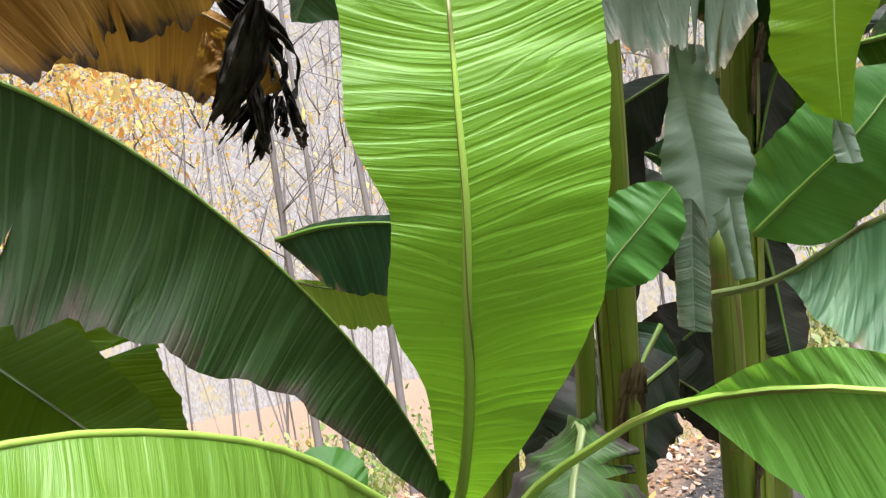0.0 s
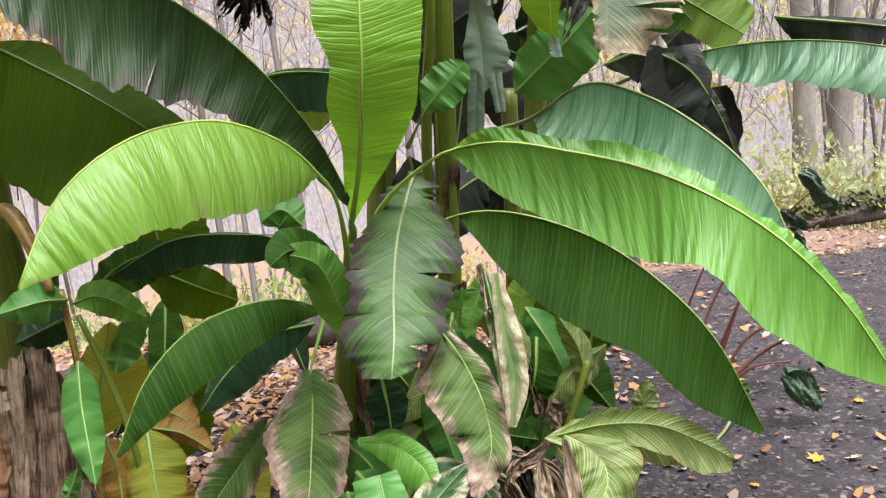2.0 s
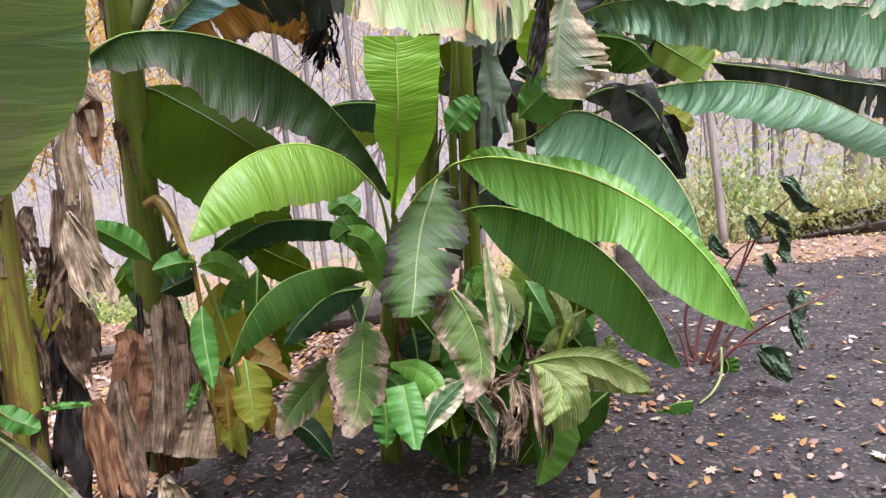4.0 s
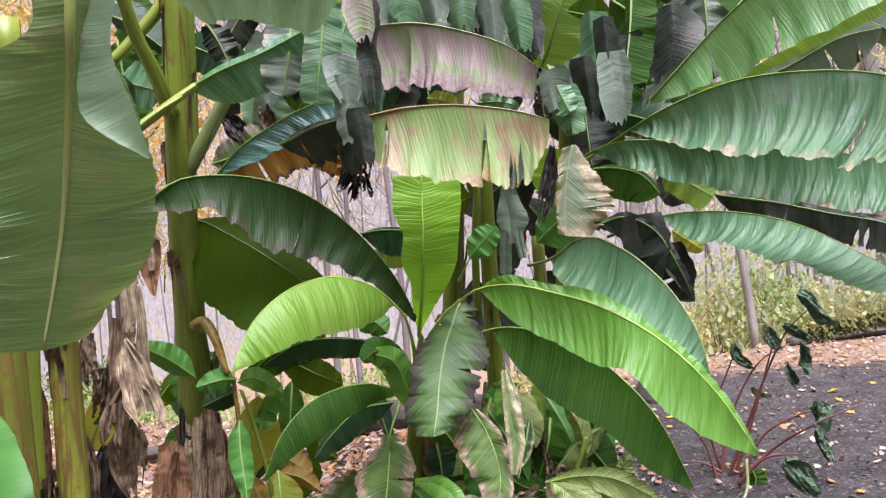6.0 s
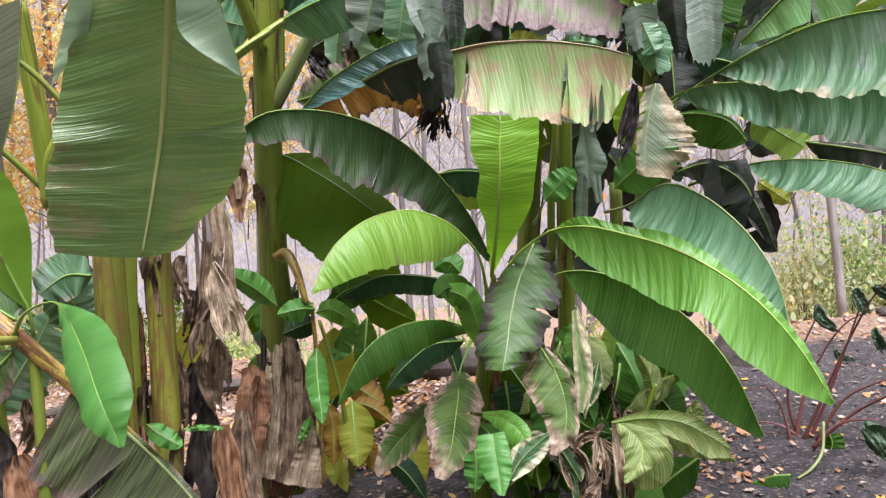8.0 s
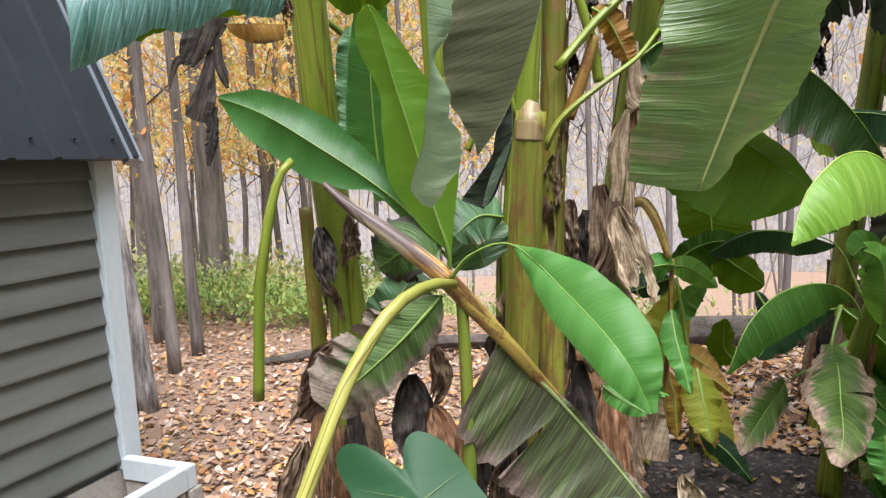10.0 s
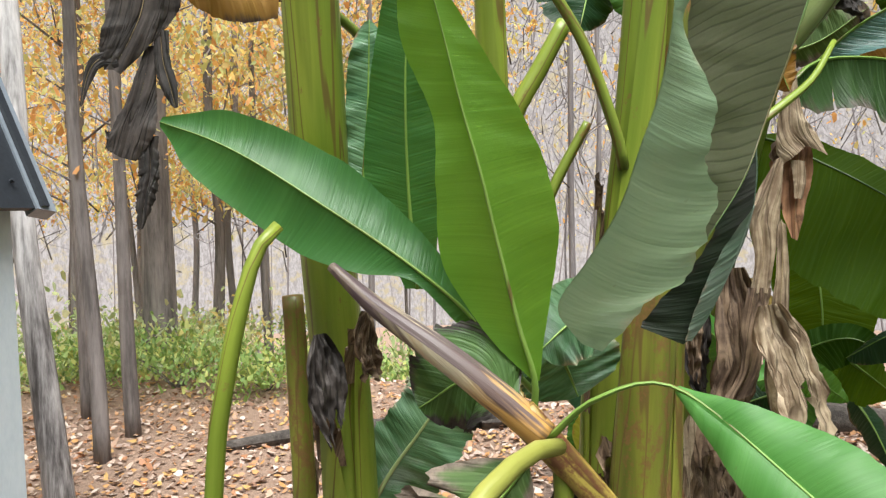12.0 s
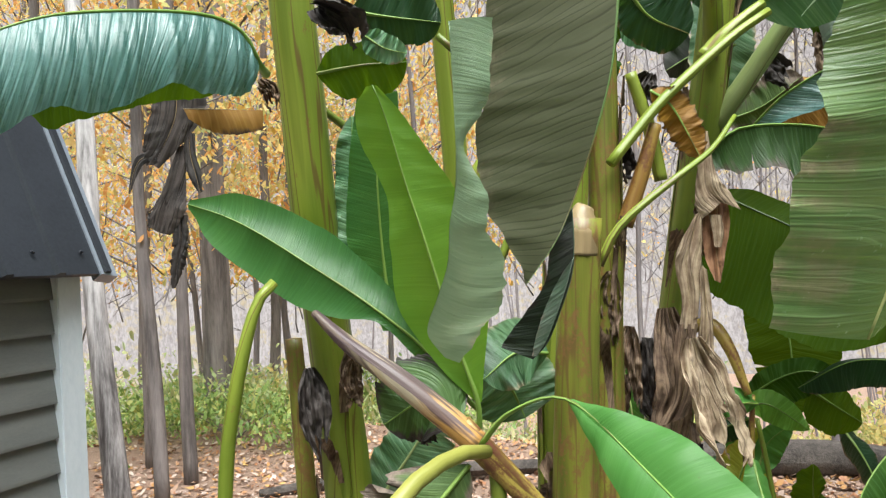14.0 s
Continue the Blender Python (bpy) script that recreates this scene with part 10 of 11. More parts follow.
leaf(ginger, "canna", [(-0.106, 0.701, 0.589), (-0.103, 0.689, 0.520), (-0.112, 0.670, 0.419)], (0.16, -0.88, 0.44), 0.065, 0.065, 24, 24, a=0.3, b=0.38, blunt=0.85, curl=18, wave=0.016)
leaf(ginger, "dark", [(-0.001, 0.944, 0.806), (0.010, 0.927, 0.712), (0.011, 0.910, 0.619)], (0.11, -0.93, 0.34), 0.078, 0.078, 27, 27, a=0.3, b=0.38, blunt=0.85, curl=18, wave=0.016)
leaf(ginger, "canna", [(0.121, 0.887, 0.775), (0.169, 0.819, 0.681), (0.203, 0.746, 0.558)], (0.04, -0.93, 0.37), 0.039, 0.065, 27, 27, a=0.3, b=0.38, blunt=0.85, curl=18, wave=0.016)
leaf(ginger, "olive", [(0.160, 0.626, 0.456), (0.150, 0.641, 0.540), (0.196, 0.650, 0.586)], (0.05, -0.89, 0.45), 0.078, 0.065, 27, 27, a=0.3, b=0.38, blunt=0.85, curl=18, wave=0.016)
leaf(ginger, "mid", [(0.490, 1.102, 0.836), (0.466, 1.033, 0.736), (0.415, 1.009, 0.605)], (-0.08, -0.94, 0.32), 0.091, 0.104, 24, 24, a=0.3, b=0.38, blunt=0.85, curl=18, wave=0.016)
leaf(ginger, "mid", [(0.297, 0.916, 0.651), (0.349, 0.889, 0.618), (0.439, 0.866, 0.600)], (-0.03, -0.92, 0.38), 0.065, 0.052, 24, 24, a=0.3, b=0.38, blunt=0.85, curl=18, wave=0.016)
leaf(ginger, "bright", [(0.287, 1.022, 0.956), (0.322, 1.035, 1.029), (0.261, 0.960, 0.896)], (-0.02, -0.98, 0.21), 0.039, 0.052, 24, 24, a=0.3, b=0.38, blunt=0.85, curl=18, wave=0.016)
dead_leaf(ginger, "drypale", [(0.339, 0.666, 0.674), (0.400, 0.628, 0.632), (0.421, 0.594, 0.557), (0.402, 0.574, 0.445)], (-0.07, -0.89, 0.45), 0.026, folds=2.0, crumple=0.014)
dead_leaf(ginger, "drypale", [(0.268, 0.658, 0.630), (0.330, 0.620, 0.589), (0.352, 0.586, 0.515), (0.332, 0.566, 0.402)], (-0.04, -0.88, 0.47), 0.026, folds=2.0, crumple=0.014)
dead_leaf(ginger, "variegated", [(0.212, 0.647, 0.568), (0.275, 0.609, 0.528), (0.297, 0.575, 0.454), (0.278, 0.555, 0.342)], (-0.01, -0.87, 0.49), 0.026, folds=2.0, crumple=0.014)
dead_leaf(ginger, "drypale", [(0.388, 0.662, 0.653), (0.448, 0.624, 0.612), (0.469, 0.590, 0.537), (0.450, 0.570, 0.425)], (-0.09, -0.89, 0.46), 0.026, folds=2.0, crumple=0.014)
dead_leaf(ginger, "drypale", [(0.297, 0.648, 0.578), (0.359, 0.611, 0.537), (0.380, 0.577, 0.463), (0.361, 0.557, 0.351)], (-0.05, -0.87, 0.49), 0.026, folds=2.0, crumple=0.014)
dead_leaf(ginger, "dry", [(0.416, 0.650, 0.585), (0.476, 0.612, 0.544), (0.497, 0.578, 0.470), (0.477, 0.558, 0.358)], (-0.10, -0.87, 0.48), 0.026, folds=2.0, crumple=0.014)
leaf(ginger, "under", [(0.418, 1.225, 0.676), (0.454, 1.257, 0.851), (0.486, 1.239, 1.035)], (-0.07, -0.96, 0.25), 0.078, 0.091, 24, 24, a=0.35, b=0.38, blunt=0.85, curl=18, wave=0.016)
leaf(ginger, "olive", [(0.510, 1.216, 0.627), (0.546, 1.248, 0.802), (0.576, 1.231, 0.987)], (-0.10, -0.96, 0.27), 0.078, 0.091, 24, 24, a=0.35, b=0.38, blunt=0.85, curl=18, wave=0.016)
leaf(ginger, "canna", [(0.211, 1.236, 0.735), (0.243, 1.258, 0.858), (0.274, 1.231, 0.991)], (0.01, -0.97, 0.25), 0.078, 0.091, 24, 24, a=0.35, b=0.38, blunt=0.85, curl=18, wave=0.016)
leaf(ginger, "olive", [(0.675, 1.229, 0.697), (0.705, 1.247, 0.799), (0.726, 1.217, 0.913)], (-0.16, -0.95, 0.27), 0.078, 0.091, 24, 24, a=0.35, b=0.38, blunt=0.85, curl=18, wave=0.016)
dead_leaf(ginger, "drypale", [(0.508, 1.018, 0.655), (0.523, 1.007, 0.596), (0.498, 0.997, 0.540)], (-0.10, -0.92, 0.37), 0.056, folds=2.0, crumple=0.014)
dead_leaf(ginger, "dryred", [(0.494, 1.128, 0.702), (0.477, 1.114, 0.623), (0.490, 1.099, 0.541)], (-0.08, -0.93, 0.35), 0.050, folds=2.0, crumple=0.014)

# dead leaves heaped round the feet of the stems
dead_leaf(left, "drypale", [(-1.129, 0.996, 0.820), (-1.132, 0.975, 0.616), (-1.152, 0.939, 0.287)], (0.45, -0.86, 0.20), 0.036, folds=1.0, crumple=0.007)
dead_leaf(left, "dry", [(-1.059, 1.004, 0.918), (-1.067, 0.974, 0.639), (-1.103, 0.933, 0.273)], (0.45, -0.86, 0.20), 0.034, folds=1.2, crumple=0.008)
dead_leaf(left, "drydark", [(-1.010, 1.046, 0.982), (-1.030, 1.010, 0.650), (-1.070, 0.967, 0.269)], (0.45, -0.86, 0.20), 0.034, folds=1.0, crumple=0.008)
dead_leaf(left, "dryred", [(-1.179, 0.951, 0.838), (-1.230, 0.923, 0.616), (-1.288, 0.885, 0.307)], (0.45, -0.86, 0.20), 0.068, folds=1.0, crumple=0.012)
dead_leaf(left, "drydark", [(-1.152, 1.042, 1.204), (-1.168, 1.014, 0.949), (-1.173, 0.985, 0.668)], (0.45, -0.86, 0.20), 0.021, folds=1.0, crumple=0.007)
dead_leaf(left, "dry", [(-0.966, 1.023, 0.800), (-0.980, 1.000, 0.597), (-1.028, 0.964, 0.295)], (0.45, -0.86, 0.20), 0.039, folds=1.2, crumple=0.010)
dead_leaf(left, "dry", [(-1.183, 1.009, 0.714), (-1.205, 0.989, 0.536), (-1.245, 0.957, 0.269)], (0.45, -0.86, 0.20), 0.036, folds=1.0, crumple=0.008)
dead_leaf(left, "drypale", [(-0.903, 0.918, 0.597), (-0.924, 0.903, 0.475), (-0.989, 0.879, 0.307)], (0.45, -0.86, 0.20), 0.073, folds=0.8, crumple=0.012)
dead_leaf(left, "dry", [(-1.016, 0.364, 1.512), (-1.007, 0.339, 1.271), (-1.062, 0.305, 0.999)], (0.51, -0.84, 0.15), 0.098, folds=1.0, crumple=0.014)
dead_leaf(left, "drypale", [(-0.947, 0.270, 1.440), (-0.914, 0.249, 1.264), (-0.890, 0.227, 1.093)], (0.50, -0.85, 0.16), 0.092, folds=1.0, crumple=0.014)
dead_leaf(left, "dry", [(-0.878, 0.389, 1.826), (-0.898, 0.385, 1.746), (-0.918, 0.379, 1.625)], (0.48, -0.87, -0.01), 0.057, folds=1.0, crumple=0.014)
dead_leaf(left, "dryred", [(-0.905, 0.405, 1.787), (-0.900, 0.403, 1.704), (-0.918, 0.400, 1.644)], (0.48, -0.88, 0.00), 0.046, folds=1.0, crumple=0.014)
dead_leaf(left, "dry", [(-1.067, 0.448, 1.122), (-1.078, 0.424, 1.002), (-1.053, 0.402, 0.818)], (0.51, -0.83, 0.23), 0.103, folds=1.0, crumple=0.014)
dead_leaf(left, "drydark", [(-1.201, 0.480, 1.014), (-1.203, 0.476, 0.884), (-1.208, 0.471, 0.711)], (0.53, -0.81, 0.26), 0.103, folds=1.0, crumple=0.014)
dead_leaf(left, "dryred", [(-1.262, 0.228, 1.314), (-1.259, 0.224, 1.137), (-1.254, 0.218, 0.881)], (0.59, -0.78, 0.20), 0.046, folds=1.0, crumple=0.014)
dead_leaf(left, "dry", [(-1.187, 0.332, 1.100), (-1.178, 0.330, 0.976), (-1.167, 0.326, 0.771)], (0.55, -0.80, 0.24), 0.057, folds=1.0, crumple=0.014)
dead_leaf(left, "drydark", [(-1.378, 0.307, 1.017), (-1.369, 0.305, 0.893), (-1.362, 0.302, 0.749)], (0.59, -0.76, 0.26), 0.081, folds=1.0, crumple=0.014)
dead_leaf(big, "drydark", [(-1.778, -0.214, 1.435), (-1.761, -0.222, 1.313), (-1.744, -0.227, 1.211)], (0.67, -0.73, 0.11), 0.057, folds=1.0, crumple=0.014)
dead_leaf(big, "dry", [(-1.656, -0.313, 1.109), (-1.734, -0.379, 1.003), (-1.792, -0.439, 0.879)], (0.68, -0.69, 0.23), 0.092, folds=1.0, crumple=0.014)
dead_leaf(big, "drydark", [(-1.476, -0.252, 0.999), (-1.448, -0.281, 0.849), (-1.438, -0.316, 0.702)], (0.59, -0.75, 0.29), 0.103, folds=1.0, crumple=0.014)
dead_leaf(big, "dryred", [(-1.435, -0.196, 0.883), (-1.383, -0.225, 0.733), (-1.339, -0.254, 0.524)], (0.56, -0.76, 0.33), 0.092, folds=1.0, crumple=0.014)
dead_leaf(big, "dry", [(-1.653, -0.555, 0.891), (-1.680, -0.581, 0.767), (-1.707, -0.609, 0.626)], (0.69, -0.64, 0.33), 0.069, folds=1.0, crumple=0.014)
dead_leaf(big, "drydark", [(-1.350, -0.007, 0.807), (-1.334, -0.021, 0.638), (-1.317, -0.039, 0.427)], (0.51, -0.79, 0.35), 0.103, folds=1.0, crumple=0.014)
dead_leaf(big, "dry", [(-1.444, -0.125, 1.049), (-1.427, -0.130, 0.947), (-1.466, -0.158, 0.848)], (0.57, -0.78, 0.25), 0.057, folds=1.0, crumple=0.014)
dead_leaf(big, "drypale", [(-0.746, 0.212, 0.577), (-0.728, 0.209, 0.492), (-0.759, 0.181, 0.368)], (0.30, -0.87, 0.40), 0.069, folds=1.0, crumple=0.014)
dead_leaf(big, "dry", [(-0.951, 0.378, 0.848), (-0.955, 0.352, 0.645), (-0.938, 0.326, 0.373)], (0.36, -0.87, 0.33), 0.103, folds=1.0, crumple=0.014)
dead_leaf(big, "dryred", [(-0.996, 0.302, 0.821), (-0.978, 0.288, 0.642), (-0.942, 0.265, 0.330)], (0.37, -0.87, 0.33), 0.092, folds=1.0, crumple=0.014)
dead_leaf(big, "drydark", [(-1.140, 0.414, 0.878), (-1.122, 0.393, 0.643), (-1.105, 0.363, 0.339)], (0.40, -0.86, 0.32), 0.103, folds=1.0, crumple=0.014)
dead_leaf(big, "dry", [(-1.108, 0.339, 1.467), (-1.119, 0.326, 1.373), (-1.109, 0.335, 1.236)], (0.09, -0.98, 0.17), 0.057, folds=1.0, crumple=0.014)
dead_leaf(big, "drydark", [(-1.085, 0.458, 1.423), (-1.098, 0.446, 1.310), (-1.100, 0.449, 1.166)], (0.07, -0.98, 0.19), 0.069, folds=1.0, crumple=0.014)
dead_leaf(big, "dry", [(-1.129, 0.205, 1.622), (-1.141, 0.203, 1.536), (-1.135, 0.208, 1.419)], (0.19, -0.98, 0.06), 0.052, folds=1.0, crumple=0.014)
dead_leaf(big, "drydark", [(-1.009, 0.296, 2.135), (-1.026, 0.291, 2.091), (-1.017, 0.297, 2.016)], (0.12, -0.97, -0.22), 0.057, folds=1.0, crumple=0.014)
dead_leaf(big, "drydark", [(-1.110, 0.312, 1.985), (-1.100, 0.318, 1.923), (-1.098, 0.321, 1.847)], (0.16, -0.98, -0.13), 0.046, folds=1.0, crumple=0.014)
leaf(ginger, "mid", [(0.302, 1.070, 0.717), (0.235, 1.011, 0.674), (0.167, 0.945, 0.588)], (0.01, -0.94, 0.34), 0.104, 0.087, 47, 57, a=0.3, b=0.38, wave=0.016, rag=0.03, columns=48, blunt=0.85, curl=18)
leaf(ginger, "canna", [(-0.161, 1.444, 0.725), (-0.147, 1.366, 0.573), (-0.139, 1.279, 0.374)], (0.14, -0.93, 0.33), 0.086, 0.062, 22, 57, a=0.3, b=0.38, wave=0.016, rag=0.03, columns=48, blunt=0.85, curl=18)
leaf(ginger, "bright", [(0.585, 0.967, 0.419), (0.516, 0.895, 0.306), (0.446, 0.817, 0.155)], (-0.10, -0.87, 0.48), 0.124, 0.097, 22, 57, a=0.3, b=0.38, wave=0.016, rag=0.03, columns=48, blunt=0.85, curl=18)
leaf(ginger, "olive", [(0.615, 1.399, 0.217), (0.498, 1.335, 0.149), (0.379, 1.263, 0.031)], (-0.07, -0.89, 0.46), 0.096, 0.075, 22, 37, a=0.3, b=0.38, wave=0.016, rag=0.03, columns=48, blunt=0.85, curl=18)
leaf(ginger, "mid", [(-0.234, 1.298, 0.692), (-0.115, 1.234, 0.619), (-0.005, 1.162, 0.499)], (0.14, -0.93, 0.33), 0.125, 0.136, 22, 22, a=0.3, b=0.38, wave=0.016, rag=0.03, columns=48, blunt=0.85, curl=18)
leaf(ginger, "olive", [(0.468, 1.553, 0.784), (0.517, 1.472, 0.613), (0.559, 1.381, 0.394)], (-0.08, -0.95, 0.31), 0.085, 0.076, 47, 37, a=0.3, b=0.38, wave=0.016, rag=0.03, columns=48, blunt=0.85, curl=18)
leaf(ginger, "canna", [(0.222, 1.057, 0.902), (0.301, 0.986, 0.787), (0.373, 0.907, 0.632)], (-0.01, -0.95, 0.31), 0.114, 0.088, 47, 57, a=0.3, b=0.38, wave=0.016, rag=0.03, columns=48, blunt=0.85, curl=18)
leaf(ginger, "olive", [(0.714, 1.368, 0.843), (0.676, 1.301, 0.754), (0.635, 1.226, 0.618)], (-0.14, -0.95, 0.28), 0.092, 0.069, 47, 37, a=0.3, b=0.38, wave=0.016, rag=0.03, columns=48, blunt=0.85, curl=18)
leaf(ginger, "mid", [(0.565, 1.379, 0.698), (0.664, 1.314, 0.622), (0.756, 1.241, 0.499)], (-0.14, -0.94, 0.32), 0.113, 0.118, 22, 57, a=0.3, b=0.38, wave=0.016, rag=0.03, columns=48, blunt=0.85, curl=18)
leaf(ginger, "striped", [(0.293, 1.133, 0.845), (0.166, 1.067, 0.765), (0.040, 0.994, 0.642)], (0.04, -0.95, 0.30), 0.098, 0.068, 22, 22, a=0.3, b=0.38, wave=0.016, rag=0.03, columns=48, blunt=0.85, curl=18)
leaf(ginger, "olive", [(-0.034, 1.517, 0.718), (0.014, 1.446, 0.611), (0.056, 1.367, 0.455)], (0.09, -0.95, 0.31), 0.105, 0.075, 47, 37, a=0.3, b=0.38, wave=0.016, rag=0.03, columns=48, blunt=0.85, curl=18)
leaf(ginger, "burnt", [(0.309, 1.108, 0.529), (0.244, 1.042, 0.442), (0.177, 0.967, 0.312)], (0.01, -0.91, 0.42), 0.090, 0.081, 47, 37, a=0.3, b=0.38, wave=0.016, rag=0.03, columns=48, blunt=0.85, curl=18)
leaf(ginger, "canna", [(0.021, 1.429, 0.682), (-0.054, 1.369, 0.628), (-0.130, 1.299, 0.526)], (0.11, -0.94, 0.32), 0.127, 0.102, 22, 22, a=0.3, b=0.38, wave=0.016, rag=0.03, columns=48, blunt=0.85, curl=18)
leaf(ginger, "striped", [(0.303, 1.067, 0.982), (0.363, 1.000, 0.892), (0.416, 0.925, 0.762)], (-0.04, -0.96, 0.27), 0.110, 0.089, 32, 57, a=0.3, b=0.38, wave=0.016, rag=0.03, columns=48, blunt=0.85, curl=18)
leaf(ginger, "canna", [(-0.018, 1.383, 0.225), (0.028, 1.318, 0.145), (0.067, 1.244, 0.017)], (0.08, -0.88, 0.46), 0.100, 0.098, 32, 57, a=0.3, b=0.38, wave=0.016, rag=0.03, columns=48, blunt=0.85, curl=18)
leaf(ginger, "mid", [(0.733, 1.465, 0.792), (0.621, 1.388, 0.651), (0.508, 1.304, 0.463)], (-0.12, -0.94, 0.31), 0.104, 0.111, 32, 57, a=0.3, b=0.38, wave=0.016, rag=0.03, columns=48, blunt=0.85, curl=18)
leaf(ginger, "canna", [(-0.215, 1.459, 0.380), (-0.103, 1.384, 0.248), (0.001, 1.301, 0.068)], (0.12, -0.90, 0.42), 0.123, 0.095, 32, 57, a=0.3, b=0.38, wave=0.016, rag=0.03, columns=48, blunt=0.85, curl=18)
leaf(ginger, "olive", [(0.314, 1.108, 0.802), (0.309, 1.030, 0.651), (0.300, 0.945, 0.461)], (-0.02, -0.94, 0.35), 0.106, 0.099, 47, 37, a=0.3, b=0.38, wave=0.016, rag=0.03, columns=48, blunt=0.85, curl=18)
leaf(ginger, "bright", [(0.378, 1.298, 0.525), (0.293, 1.239, 0.479), (0.206, 1.172, 0.386)], (-0.01, -0.93, 0.38), 0.111, 0.081, 22, 57, a=0.3, b=0.38, wave=0.016, rag=0.03, columns=48, blunt=0.85, curl=18)
leaf(ginger, "olive", [(-0.168, 1.338, 0.912), (-0.030, 1.266, 0.794), (0.099, 1.186, 0.632)], (0.11, -0.96, 0.27), 0.116, 0.098, 32, 22, a=0.3, b=0.38, wave=0.016, rag=0.03, columns=48, blunt=0.85, curl=18)
leaf(ginger, "mid", [(0.121, 1.279, 0.286), (0.118, 1.211, 0.193), (0.111, 1.135, 0.054)], (0.05, -0.88, 0.46), 0.110, 0.104, 47, 37, a=0.3, b=0.38, wave=0.016, rag=0.03, columns=48, blunt=0.85, curl=18)
leaf(ginger, "striped", [(0.233, 1.142, 0.933), (0.206, 1.076, 0.849), (0.175, 1.003, 0.723)], (0.03, -0.96, 0.27), 0.081, 0.077, 47, 57, a=0.3, b=0.38, wave=0.016, rag=0.03, columns=48, blunt=0.85, curl=18)
leaf(ginger, "variegated", [(0.143, 0.999, 0.558), (0.228, 0.937, 0.495), (0.305, 0.868, 0.391)], (0.02, -0.91, 0.41), 0.102, 0.096, 32, 37, a=0.3, b=0.38, wave=0.016, rag=0.03, columns=48, blunt=0.85, curl=18)
leaf(ginger, "canna", [(0.481, 1.242, 0.900), (0.550, 1.167, 0.768), (0.613, 1.085, 0.594)], (-0.11, -0.95, 0.29), 0.088, 0.065, 22, 22, a=0.3, b=0.38, wave=0.016, rag=0.03, columns=48, blunt=0.85, curl=18)
leaf(ginger, "canna", [(-0.148, 1.011, 0.598), (-0.076, 0.952, 0.552), (-0.010, 0.886, 0.465)], (0.14, -0.91, 0.39), 0.111, 0.094, 47, 22, a=0.3, b=0.38, wave=0.016, rag=0.03, columns=48, blunt=0.85, curl=18)
leaf(ginger, "olive", [(-0.034, 1.332, 0.783), (0.044, 1.263, 0.680), (0.115, 1.185, 0.532)], (0.08, -0.95, 0.31), 0.127, 0.138, 47, 37, a=0.3, b=0.38, wave=0.016, rag=0.03, columns=48, blunt=0.85, curl=18)
leaf(ginger, "bright", [(-0.111, 1.543, 0.732), (-0.138, 1.474, 0.629), (-0.169, 1.396, 0.476)], (0.14, -0.94, 0.30), 0.081, 0.061, 22, 22, a=0.3, b=0.38, wave=0.016, rag=0.03, columns=48, blunt=0.85, curl=18)
leaf(ginger, "mid", [(0.845, 1.494, 0.271), (0.681, 1.424, 0.168), (0.516, 1.345, 0.014)], (-0.13, -0.89, 0.44), 0.126, 0.090, 32, 22, a=0.3, b=0.38, wave=0.016, rag=0.03, columns=48, blunt=0.85, curl=18)
leaf(ginger, "mid", [(0.327, 1.353, 0.729), (0.194, 1.281, 0.615), (0.061, 1.202, 0.455)], (0.03, -0.94, 0.33), 0.100, 0.081, 32, 37, a=0.3, b=0.38, wave=0.016, rag=0.03, columns=48, blunt=0.85, curl=18)
leaf(ginger, "canna", [(0.273, 1.241, 0.563), (0.345, 1.174, 0.470), (0.410, 1.098, 0.334)], (-0.03, -0.92, 0.39), 0.095, 0.078, 22, 22, a=0.3, b=0.38, wave=0.016, rag=0.03, columns=48, blunt=0.85, curl=18)
leaf(ginger, "burnt", [(0.089, 1.545, 0.577), (-0.006, 1.485, 0.527), (-0.102, 1.416, 0.426)], (0.09, -0.94, 0.33), 0.129, 0.101, 47, 37, a=0.3, b=0.38, wave=0.016, rag=0.03, columns=48, blunt=0.85, curl=18)
leaf(ginger, "mid", [(-0.189, 1.230, 0.572), (-0.107, 1.157, 0.448), (-0.032, 1.076, 0.280)], (0.14, -0.91, 0.40), 0.118, 0.104, 22, 37, a=0.3, b=0.38, wave=0.016, rag=0.03, columns=48, blunt=0.85, curl=18)
leaf(ginger, "striped", [(0.717, 1.137, 0.774), (0.604, 1.077, 0.727), (0.491, 1.010, 0.635)], (-0.13, -0.94, 0.31), 0.083, 0.063, 22, 57, a=0.3, b=0.38, wave=0.016, rag=0.03, columns=48, blunt=0.85, curl=18)
leaf(ginger, "canna", [(0.490, 1.327, 0.271), (0.513, 1.247, 0.114), (0.530, 1.160, -0.088)], (-0.08, -0.87, 0.48), 0.104, 0.094, 32, 37, a=0.3, b=0.38, wave=0.016, rag=0.03, columns=48, blunt=0.85, curl=18)
leaf(ginger, "canna", [(0.734, 1.589, 0.748), (0.691, 1.508, 0.582), (0.644, 1.418, 0.368)], (-0.14, -0.94, 0.31), 0.118, 0.110, 22, 37, a=0.3, b=0.38, wave=0.016, rag=0.03, columns=48, blunt=0.85, curl=18)
leaf(ginger, "mid", [(0.556, 1.330, 0.911), (0.438, 1.261, 0.809), (0.320, 1.183, 0.662)], (-0.06, -0.96, 0.27), 0.125, 0.101, 22, 57, a=0.3, b=0.38, wave=0.016, rag=0.03, columns=48, blunt=0.85, curl=18)
